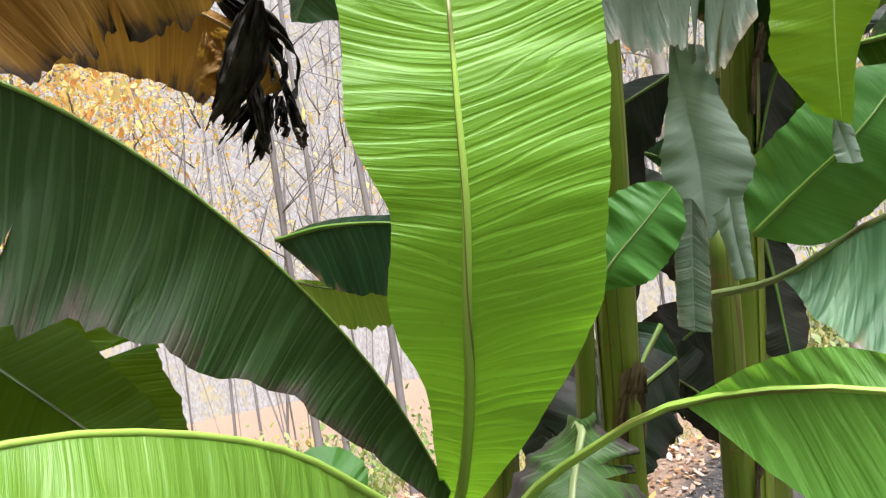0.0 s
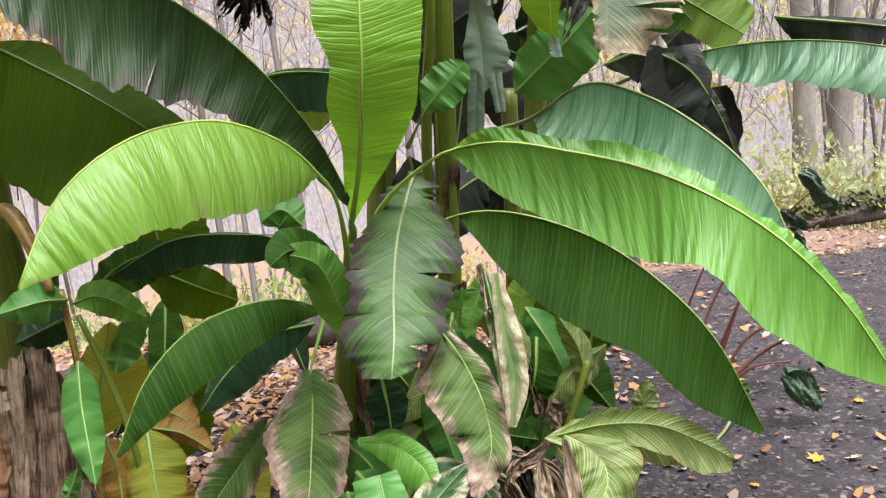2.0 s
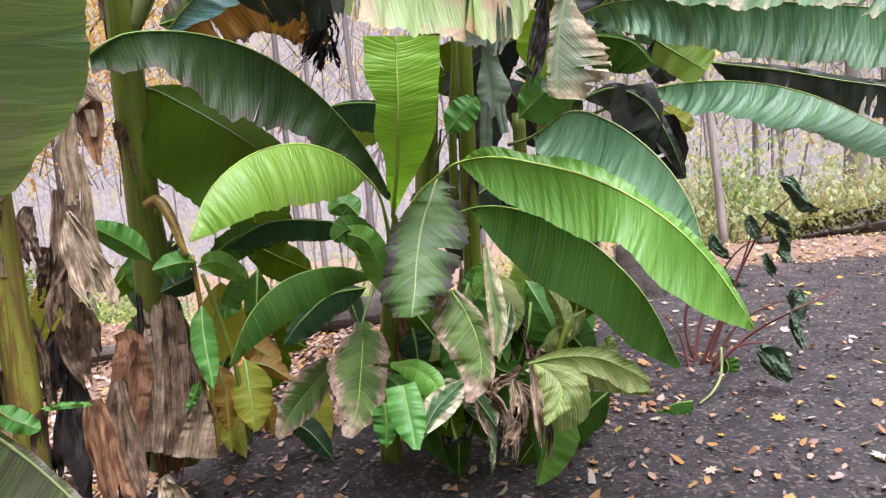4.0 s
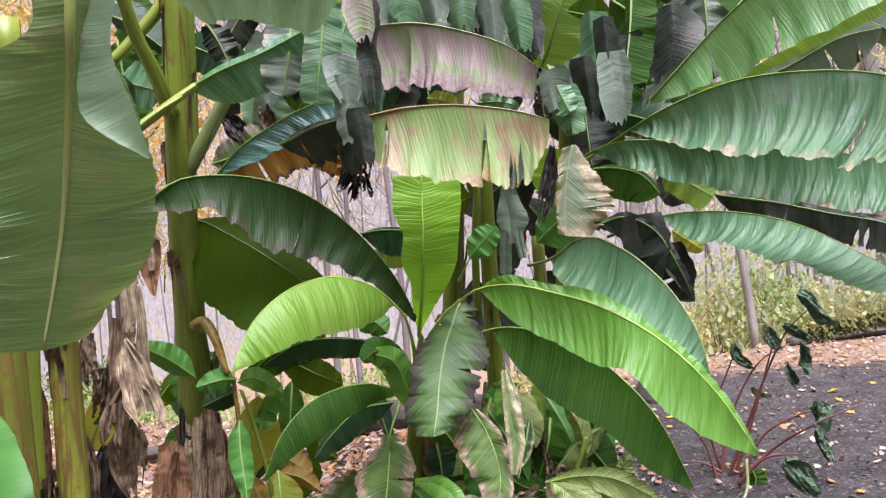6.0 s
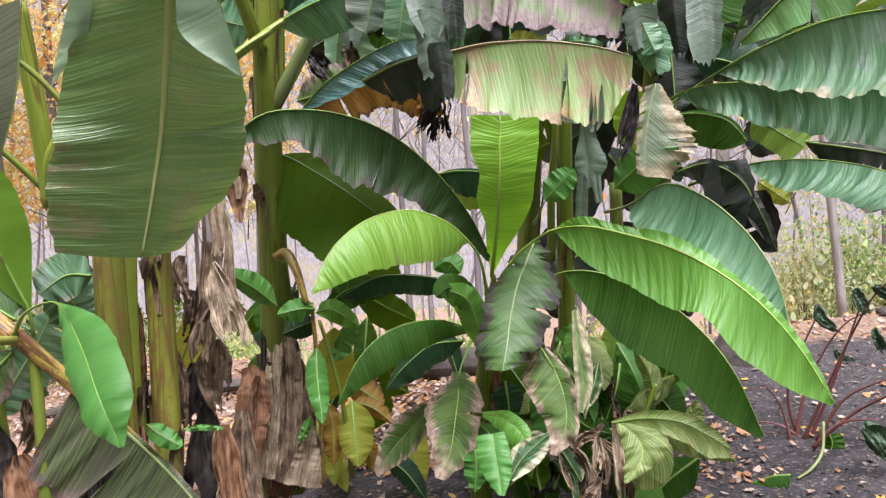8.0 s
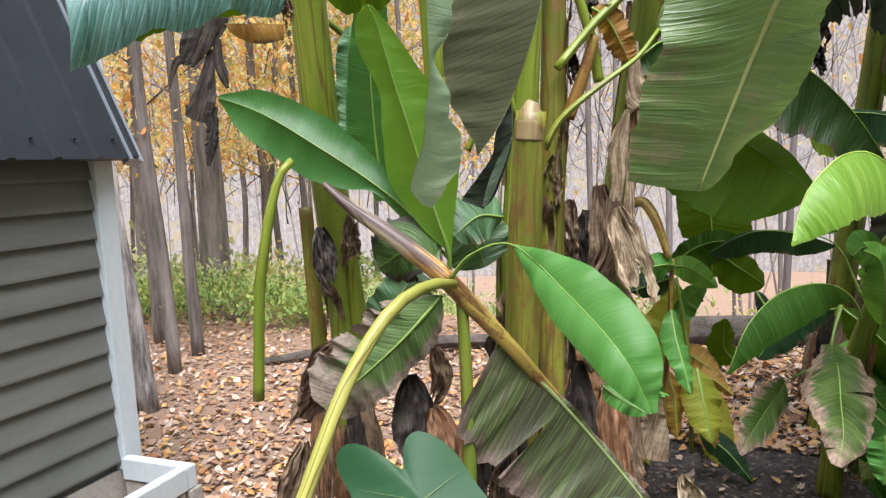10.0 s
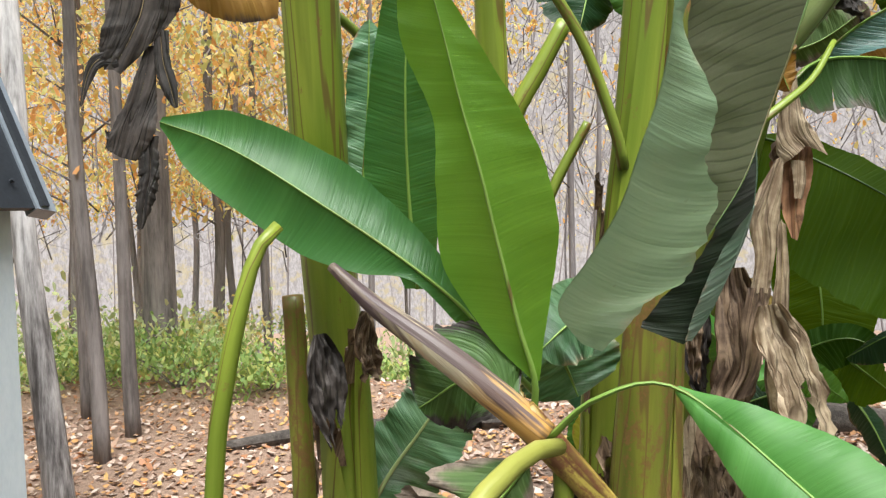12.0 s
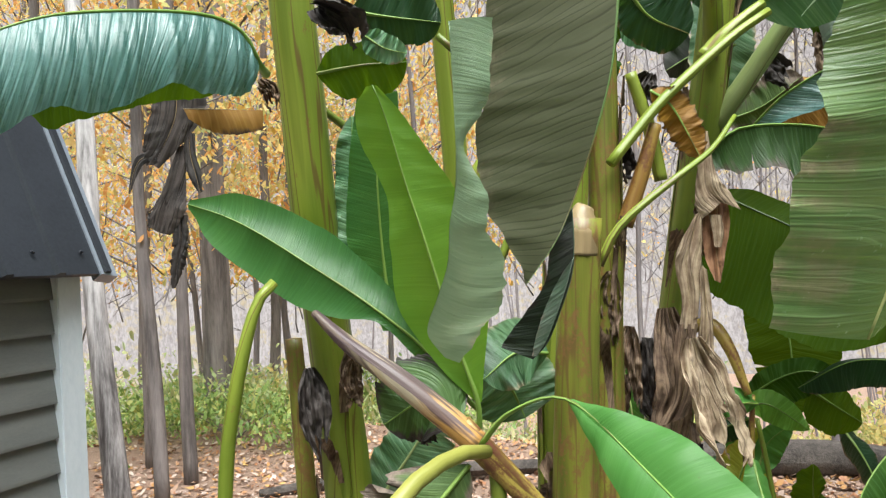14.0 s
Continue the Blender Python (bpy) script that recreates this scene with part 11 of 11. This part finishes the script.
leaf(ginger, "olive", [(0.165, 1.110, 0.596), (0.209, 1.036, 0.467), (0.247, 0.954, 0.299)], (0.02, -0.91, 0.41), 0.096, 0.088, 32, 22, a=0.3, b=0.38, wave=0.016, rag=0.03, columns=48, blunt=0.85, curl=18)
leaf(ginger, "canna", [(0.413, 1.562, 0.470), (0.326, 1.491, 0.362), (0.238, 1.412, 0.204)], (-0.02, -0.92, 0.38), 0.096, 0.102, 22, 57, a=0.3, b=0.38, wave=0.016, rag=0.03, columns=48, blunt=0.85, curl=18)
leaf(ginger, "striped", [(0.120, 1.227, 0.549), (-0.002, 1.155, 0.428), (-0.124, 1.074, 0.264)], (0.10, -0.91, 0.40), 0.127, 0.114, 22, 37, a=0.3, b=0.38, wave=0.016, rag=0.03, columns=48, blunt=0.85, curl=18)
leaf(ginger, "canna", [(0.584, 1.285, 0.716), (0.521, 1.206, 0.560), (0.457, 1.119, 0.361)], (-0.09, -0.93, 0.36), 0.107, 0.116, 22, 37, a=0.3, b=0.38, wave=0.016, rag=0.03, columns=48, blunt=0.85, curl=18)
leaf(ginger, "mid", [(-0.881, 1.720, 0.974), (-0.883, 1.638, 0.801), (-0.889, 1.547, 0.577)], (0.35, -0.91, 0.22), 0.079, 0.076, 22, 22, a=0.3, b=0.38, wave=0.016, rag=0.03, columns=48, blunt=0.85, curl=18)
leaf(ginger, "yellow", [(-1.240, 1.673, 0.400), (-1.116, 1.594, 0.245), (-1.000, 1.506, 0.039)], (0.39, -0.84, 0.37), 0.093, 0.077, 32, 22, a=0.3, b=0.38, wave=0.016, rag=0.03, columns=48, blunt=0.85, curl=18)
leaf(ginger, "yellow", [(-1.048, 1.519, 0.494), (-1.024, 1.441, 0.341), (-1.005, 1.354, 0.140)], (0.39, -0.85, 0.36), 0.094, 0.099, 47, 22, a=0.3, b=0.38, wave=0.016, rag=0.03, columns=48, blunt=0.85, curl=18)
leaf(ginger, "yellow", [(-0.741, 1.842, 0.367), (-0.692, 1.759, 0.190), (-0.648, 1.666, -0.042)], (0.27, -0.88, 0.38), 0.124, 0.128, 22, 37, a=0.3, b=0.38, wave=0.016, rag=0.03, columns=48, blunt=0.85, curl=18)
leaf(ginger, "dark", [(-0.942, 1.820, 0.745), (-1.048, 1.746, 0.617), (-1.155, 1.662, 0.434)], (0.38, -0.89, 0.26), 0.110, 0.100, 32, 37, a=0.3, b=0.38, wave=0.016, rag=0.03, columns=48, blunt=0.85, curl=18)
leaf(ginger, "dark", [(-0.762, 1.524, 0.232), (-0.638, 1.462, 0.173), (-0.523, 1.392, 0.063)], (0.28, -0.86, 0.42), 0.081, 0.067, 22, 22, a=0.3, b=0.38, wave=0.016, rag=0.03, columns=48, blunt=0.85, curl=18)
leaf(ginger, "dark", [(-0.503, 1.834, 0.895), (-0.430, 1.761, 0.776), (-0.362, 1.679, 0.602)], (0.21, -0.95, 0.23), 0.079, 0.084, 32, 57, a=0.3, b=0.38, wave=0.016, rag=0.03, columns=48, blunt=0.85, curl=18)
leaf(ginger, "olive", [(-0.750, 1.505, 0.652), (-0.782, 1.438, 0.565), (-0.816, 1.363, 0.429)], (0.33, -0.89, 0.31), 0.129, 0.092, 22, 37, a=0.3, b=0.38, wave=0.016, rag=0.03, columns=48, blunt=0.85, curl=18)
leaf(ginger, "dark", [(-1.734, 1.953, 0.938), (-1.568, 1.881, 0.818), (-1.412, 1.798, 0.641)], (0.48, -0.85, 0.19), 0.104, 0.088, 47, 22, a=0.3, b=0.38, wave=0.016, rag=0.03, columns=48, blunt=0.85, curl=18)
leaf(ginger, "dark", [(-1.311, 1.775, 1.149), (-1.376, 1.712, 1.083), (-1.442, 1.640, 0.964)], (0.47, -0.87, 0.13), 0.129, 0.104, 32, 37, a=0.3, b=0.38, wave=0.016, rag=0.03, columns=48, blunt=0.85, curl=18)
leaf(ginger, "mid", [(-1.480, 1.664, 0.795), (-1.516, 1.599, 0.716), (-1.555, 1.525, 0.585)], (0.50, -0.83, 0.23), 0.097, 0.094, 22, 37, a=0.3, b=0.38, wave=0.016, rag=0.03, columns=48, blunt=0.85, curl=18)
leaf(ginger, "olive", [(-1.341, 1.546, 1.148), (-1.433, 1.481, 1.072), (-1.527, 1.408, 0.946)], (0.51, -0.85, 0.14), 0.128, 0.093, 22, 57, a=0.3, b=0.38, wave=0.016, rag=0.03, columns=48, blunt=0.85, curl=18)
leaf(ginger, "mid", [(-1.353, 1.534, 1.211), (-1.315, 1.460, 1.083), (-1.282, 1.378, 0.908)], (0.48, -0.86, 0.14), 0.127, 0.138, 32, 22, a=0.3, b=0.38, wave=0.016, rag=0.03, columns=48, blunt=0.85, curl=18)
dead_leaf(ginger, "dry", [(0.383, 1.309, 0.668), (0.382, 1.290, 0.560), (0.277, 1.239, 0.452)], (-0.04, -0.94, 0.35), 0.043, folds=1.6, crumple=0.03)
dead_leaf(ginger, "drydark", [(-0.046, 1.281, 0.558), (-0.015, 1.261, 0.448), (-0.136, 1.212, 0.343)], (0.10, -0.92, 0.38), 0.046, folds=1.6, crumple=0.03)
dead_leaf(ginger, "drydark", [(0.113, 1.142, 0.395), (0.079, 1.124, 0.294), (0.091, 1.074, 0.185)], (0.07, -0.89, 0.45), 0.050, folds=1.6, crumple=0.03)
dead_leaf(ginger, "drypale", [(0.249, 1.235, 0.405), (0.281, 1.215, 0.295), (0.231, 1.165, 0.186)], (-0.00, -0.90, 0.44), 0.056, folds=1.6, crumple=0.03)
dead_leaf(ginger, "dry", [(-0.084, 1.286, 0.545), (-0.130, 1.267, 0.441), (-0.057, 1.215, 0.319)], (0.14, -0.91, 0.38), 0.055, folds=1.6, crumple=0.03)
dead_leaf(ginger, "drydark", [(0.144, 1.051, 0.470), (0.175, 1.032, 0.369), (0.125, 0.984, 0.269)], (0.04, -0.90, 0.44), 0.042, folds=1.6, crumple=0.03)
dead_leaf(ginger, "drypale", [(0.296, 1.246, 0.768), (0.282, 1.227, 0.665), (0.291, 1.176, 0.550)], (-0.00, -0.95, 0.32), 0.056, folds=1.6, crumple=0.03)
dead_leaf(ginger, "drypale", [(0.349, 1.248, 0.678), (0.298, 1.230, 0.576), (0.391, 1.178, 0.454)], (-0.01, -0.94, 0.35), 0.045, folds=1.6, crumple=0.03)
dead_leaf(ginger, "drypale", [(0.233, 1.305, 0.517), (0.208, 1.286, 0.411), (0.157, 1.235, 0.298)], (0.02, -0.92, 0.39), 0.051, folds=1.6, crumple=0.03)
dead_leaf(ginger, "dry", [(0.129, 1.123, 0.490), (0.152, 1.104, 0.386), (0.083, 1.055, 0.284)], (0.04, -0.90, 0.42), 0.051, folds=1.6, crumple=0.03)
dead_leaf(ginger, "dry", [(0.576, 1.064, 0.333), (0.577, 1.046, 0.232), (0.604, 0.996, 0.125)], (-0.11, -0.87, 0.48), 0.032, folds=1.6, crumple=0.03)
dead_leaf(ginger, "dryred", [(0.211, 1.330, 0.550), (0.203, 1.310, 0.442), (0.277, 1.258, 0.318)], (0.02, -0.92, 0.38), 0.035, folds=1.6, crumple=0.03)
dead_leaf(ginger, "dry", [(0.436, 1.073, 0.806), (0.450, 1.055, 0.707), (0.474, 1.005, 0.599)], (-0.07, -0.94, 0.33), 0.039, folds=1.6, crumple=0.03)
dead_leaf(ginger, "drydark", [(0.276, 1.054, 0.734), (0.241, 1.037, 0.639), (0.194, 0.988, 0.538)], (0.01, -0.94, 0.35), 0.057, folds=1.6, crumple=0.03)
dead_leaf(ginger, "drypale", [(-0.069, 1.303, 0.398), (-0.067, 1.283, 0.289), (-0.127, 1.232, 0.178)], (0.11, -0.90, 0.43), 0.036, folds=1.6, crumple=0.03)
dead_leaf(ginger, "drydark", [(0.422, 1.071, 0.505), (0.406, 1.053, 0.406), (0.436, 1.003, 0.299)], (-0.05, -0.90, 0.43), 0.038, folds=1.6, crumple=0.03)
blade(ginger, "cream", [(0.331, 0.582, 1.169), (0.340, 0.564, 1.032), (0.352, 0.550, 0.913), (0.336, 0.535, 0.793)], [(0.321, 0.582, 1.165), (0.318, 0.565, 1.033), (0.320, 0.549, 0.908), (0.324, 0.536, 0.798)], [(0.343, 0.582, 1.168), (0.377, 0.564, 1.029), (0.385, 0.547, 0.895), (0.345, 0.535, 0.793)], bow=0.12, wave=0.008, rag=0.03, pleat=0.002, rib_r=0.002, label="narrow leaf, cream-white with a green stripe")
blade(ginger, "striped", [(0.461, 0.577, 0.744), (0.531, 0.536, 0.704), (0.547, 0.492, 0.647), (0.482, 0.443, 0.568)], [(0.460, 0.575, 0.733), (0.476, 0.531, 0.677), (0.479, 0.487, 0.622), (0.478, 0.443, 0.568)], [(0.468, 0.578, 0.748), (0.629, 0.538, 0.716), (0.615, 0.490, 0.639), (0.488, 0.443, 0.564)], bow=0.14, wave=0.012, rag=0.02, pleat=0.003, rib_r=0.003, rib_mat="rib_lime")
blade(ginger, "striped", [(0.443, 0.576, 0.741), (0.561, 0.555, 0.766), (0.682, 0.529, 0.762), (0.781, 0.497, 0.720), (0.842, 0.465, 0.686)], [(0.443, 0.577, 0.747), (0.556, 0.560, 0.791), (0.693, 0.535, 0.795), (0.796, 0.501, 0.746), (0.844, 0.466, 0.692)], [(0.463, 0.574, 0.729), (0.574, 0.548, 0.724), (0.689, 0.517, 0.693), (0.763, 0.484, 0.651), (0.836, 0.460, 0.656)], bow=0.12, wave=0.010, rag=0.05, pleat=0.004, rib_r=0.003, rib_mat="rib_green")
blade(ginger, "bright", [(-0.056, 0.649, 0.752), (0.030, 0.608, 0.750), (0.104, 0.560, 0.709), (0.140, 0.506, 0.633)], [(-0.054, 0.647, 0.742), (0.007, 0.601, 0.710), (0.071, 0.551, 0.658), (0.126, 0.504, 0.620)], [(-0.052, 0.651, 0.761), (0.058, 0.613, 0.774), (0.137, 0.563, 0.726), (0.150, 0.508, 0.645)], bow=0.10, wave=0.008, rag=0.02, pleat=0.003, rib_r=0.003)
blade(ginger, "variegated", [(0.069, 0.444, 0.572), (0.110, 0.472, 0.633), (0.160, 0.497, 0.676), (0.216, 0.521, 0.717)], [(0.065, 0.448, 0.596), (0.075, 0.477, 0.663), (0.124, 0.501, 0.701), (0.211, 0.522, 0.723)], [(0.083, 0.443, 0.564), (0.160, 0.467, 0.607), (0.212, 0.494, 0.663), (0.222, 0.520, 0.710)], bow=0.10, wave=0.008, rag=0.02, pleat=0.002, rib_r=0.003, rib_mat="rib_pale")
blade(ginger, "canna", [(0.002, 0.521, 0.716), (0.016, 0.475, 0.653), (0.032, 0.431, 0.592), (0.045, 0.386, 0.534)], [(-0.061, 0.519, 0.706), (-0.053, 0.474, 0.643), (-0.018, 0.429, 0.581), (0.033, 0.387, 0.535)], [(0.047, 0.522, 0.724), (0.077, 0.475, 0.648), (0.077, 0.430, 0.588), (0.057, 0.386, 0.533)], bow=0.10, wave=0.008, rag=0.02, pleat=0.002, rib_r=0.003)
dead_leaf(ginger, "dry", [(0.422, 0.527, 0.749), (0.380, 0.521, 0.716), (0.331, 0.518, 0.701), (0.298, 0.508, 0.645)], (0.05, -0.90, 0.40), 0.028, folds=1.6, crumple=0.012, label="pinkish dry leaf, twisted and folded")
dead_leaf(ginger, "drypale", [(0.391, 0.511, 0.716), (0.391, 0.497, 0.642), (0.372, 0.482, 0.559)], (0.05, -0.90, 0.40), 0.034, folds=1.4, crumple=0.010)
dead_leaf(ginger, "drypale", [(0.452, 0.509, 0.761), (0.463, 0.490, 0.656), (0.466, 0.470, 0.548), (0.466, 0.457, 0.472)], (0.05, -0.90, 0.40), 0.030, folds=1.2, crumple=0.008)
dead_leaf(ginger, "drypale", [(0.254, 0.479, 0.653), (0.273, 0.467, 0.584), (0.306, 0.452, 0.505)], (0.05, -0.90, 0.40), 0.016, folds=1.0, crumple=0.007)
dead_leaf(ginger, "dry", [(0.396, 0.456, 0.582), (0.367, 0.448, 0.539), (0.323, 0.439, 0.487)], (0.05, -0.90, 0.40), 0.030, folds=1.4, crumple=0.010)

# the wilted elephant ear beside the path
wilted = thing("elephant_ear", "wilted elephant ear with red stems and shrivelled leaves", "elephant ear", "low plants")
tube("stalk", [(1.556, 2.570, -0.047), (1.683, 2.518, 0.291), (1.804, 2.464, 0.616), (1.914, 2.354, 0.901), (2.020, 2.278, 1.034)], [0.013, 0.009, 0.006, 0.004], MAT["stem_red"], wilted, n=18)
tube("stalk", [(1.592, 2.574, -0.051), (1.735, 2.576, 0.307), (1.858, 2.576, 0.660), (1.894, 2.498, 0.848)], [0.013, 0.009, 0.006, 0.004], MAT["stem_red"], wilted, n=18)
tube("stalk", [(1.636, 2.534, -0.003), (1.785, 2.525, 0.245), (1.971, 2.459, 0.375), (2.073, 2.374, 0.424)], [0.013, 0.009, 0.006, 0.004], MAT["stem_red"], wilted, n=18)
tube("stalk", [(1.621, 2.481, -0.002), (1.817, 2.423, 0.201), (1.996, 2.259, 0.374), (2.223, 2.196, 0.490)], [0.013, 0.009, 0.006, 0.004], MAT["stem_red"], wilted, n=18)
tube("stalk", [(1.532, 2.617, -0.062), (1.619, 2.663, 0.293), (1.818, 2.671, 0.646), (2.010, 2.606, 0.785)], [0.013, 0.009, 0.006, 0.004], MAT["stem_red"], wilted, n=18)
tube("stalk", [(1.501, 2.563, -0.060), (1.451, 2.581, 0.180), (1.357, 2.586, 0.333)], [0.013, 0.009, 0.006, 0.004], MAT["stem_red"], wilted, n=18)
tube("stalk", [(1.610, 2.576, -0.053), (1.463, 2.669, 0.038), (1.319, 2.656, 0.071)], [0.013, 0.009, 0.006, 0.004], MAT["stem_red"], wilted, n=18)
tube("stalk", [(1.568, 2.669, -0.090), (1.522, 2.702, 0.289), (1.724, 2.675, 0.799)], [0.013, 0.009, 0.006, 0.004], MAT["stem_red"], wilted, n=18)
tube("stalk", [(1.575, 2.375, 0.003), (1.714, 2.308, 0.175), (1.883, 2.231, 0.222)], [0.013, 0.009, 0.006, 0.004], MAT["stem_red"], wilted, n=18)
dead_leaf(wilted, "wilt", [(1.974, 2.283, 1.137), (2.026, 2.285, 1.099), (2.086, 2.252, 0.999), (2.153, 2.234, 0.946)], (-0.45, -0.85, 0.25), 0.065, folds=1.8, crumple=0.016, name="wilted_leaf", split=0.2)
dead_leaf(wilted, "wilt", [(1.834, 2.398, 0.936), (1.845, 2.393, 0.868), (1.880, 2.368, 0.783)], (-0.45, -0.85, 0.25), 0.057, folds=1.8, crumple=0.016, name="wilted_leaf", split=0.2)
dead_leaf(wilted, "wilt", [(1.902, 2.357, 0.952), (1.980, 2.360, 0.895), (2.063, 2.334, 0.841)], (-0.45, -0.85, 0.25), 0.053, folds=1.8, crumple=0.016, name="wilted_leaf", split=0.2)
dead_leaf(wilted, "wilt", [(2.026, 2.410, 0.832), (2.034, 2.401, 0.730), (2.051, 2.392, 0.628)], (-0.45, -0.85, 0.25), 0.053, folds=1.8, crumple=0.016, name="wilted_leaf", split=0.2)
dead_leaf(wilted, "wilt", [(1.958, 2.489, 0.686), (1.974, 2.482, 0.598), (1.992, 2.477, 0.528)], (-0.45, -0.85, 0.25), 0.045, folds=1.8, crumple=0.016, name="wilted_leaf", split=0.2)
dead_leaf(wilted, "wilt", [(2.040, 2.277, 0.501), (2.038, 2.267, 0.403), (1.993, 2.255, 0.342)], (-0.45, -0.85, 0.25), 0.085, folds=1.8, crumple=0.016, name="wilted_leaf", split=0.2)
dead_leaf(wilted, "wilt", [(2.009, 2.257, 0.340), (2.032, 2.250, 0.239), (2.071, 2.224, 0.143)], (-0.45, -0.85, 0.25), 0.057, folds=1.8, crumple=0.016, name="wilted_leaf", split=0.2)
dead_leaf(wilted, "wilt", [(1.735, 2.016, 0.267), (1.807, 2.017, 0.197), (1.872, 2.010, 0.049)], (-0.45, -0.85, 0.25), 0.104, folds=1.8, crumple=0.016, name="wilted_leaf", split=0.2)
dead_leaf(wilted, "wilt", [(1.706, 2.674, 0.801), (1.716, 2.665, 0.710), (1.816, 2.669, 0.628)], (-0.45, -0.85, 0.25), 0.057, folds=1.8, crumple=0.016, name="wilted_leaf", split=0.2)
dead_leaf(wilted, "wilt", [(1.788, 2.655, 0.523), (1.819, 2.653, 0.465), (1.889, 2.658, 0.440)], (-0.45, -0.85, 0.25), 0.037, folds=1.8, crumple=0.016, name="wilted_leaf", split=0.2)
leaf(wilted, "mid", [(1.352, 1.946, 0.009), (1.257, 1.934, 0.003), (1.145, 1.918, -0.032)], (0.00, 0.00, 1.00), 0.100, 0.100, 25, 25, a=0.3, b=0.4, name="wilted_leaf")
leaf(wilted, "mid", [(1.668, 2.394, 0.079), (1.681, 2.390, 0.026), (1.664, 2.381, -0.041)], (-0.25, -0.91, 0.33), 0.070, 0.070, 25, 25, a=0.3, b=0.4)
tube("stalk", [(1.587, 2.196, 0.219), (1.559, 2.128, 0.076), (1.489, 2.062, 0.004), (1.392, 1.968, -0.019)], [0.008, 0.008, 0.007], MAT["rib_pale"], wilted)

# ---- fallen maple leaves on the path, one by one ----
def maple_mesh(seed):
    rs = np.random.RandomState(seed)
    spec = [(0, 1.0), (16, 0.55), (32, 0.62), (48, 0.95), (66, 0.45), (88, 0.70), (112, 0.40), (150, 0.42), (180, 0.16)]
    outline = [(a, r) for a, r in spec] + [(-a, r) for a, r in spec[-2:0:-1]]
    verts, uv = [(0, 0, 0.006)], [(0, 0)]
    for a, r in outline:
        r *= 0.9 + 0.2 * rs.rand()
        x, y = math.sin(radians(a)) * r, math.cos(radians(a)) * r
        verts.append((x, y, 0.18 * rs.rand() * r + 0.10 * r * r))
    n = len(outline)
    me = bpy.data.meshes.new("maple_leaf")
    me.from_pydata(verts, [], [(0, 1 + i, 1 + (i + 1) % n) for i in range(n)])
    me.materials.append(MAT["maple"])
    return me


maples = [maple_mesh(s) for s in range(4)]
rs = np.random.RandomState(5)
placed = 0
while placed < 130:
    x, y = rs.uniform(-0.6, 4.6), rs.uniform(0.9, 4.6)
    if rs.rand() > 0.35 + 0.13 * y:
        continue
    ob = new("fallen_leaf", maples[placed % 4])
    s = rs.uniform(0.035, 0.06)
    ob.matrix_world = Matrix.LocRotScale((x, y, height(x, y) + 0.012), Euler((rs.randn() * 0.2, rs.randn() * 0.2, rs.rand() * 6.28)), (s, s, s))
    tagged(ob, "dry fallen maple leaf on the dark soil", "fallen leaf", "fallen leaves on the path")
    placed += 1
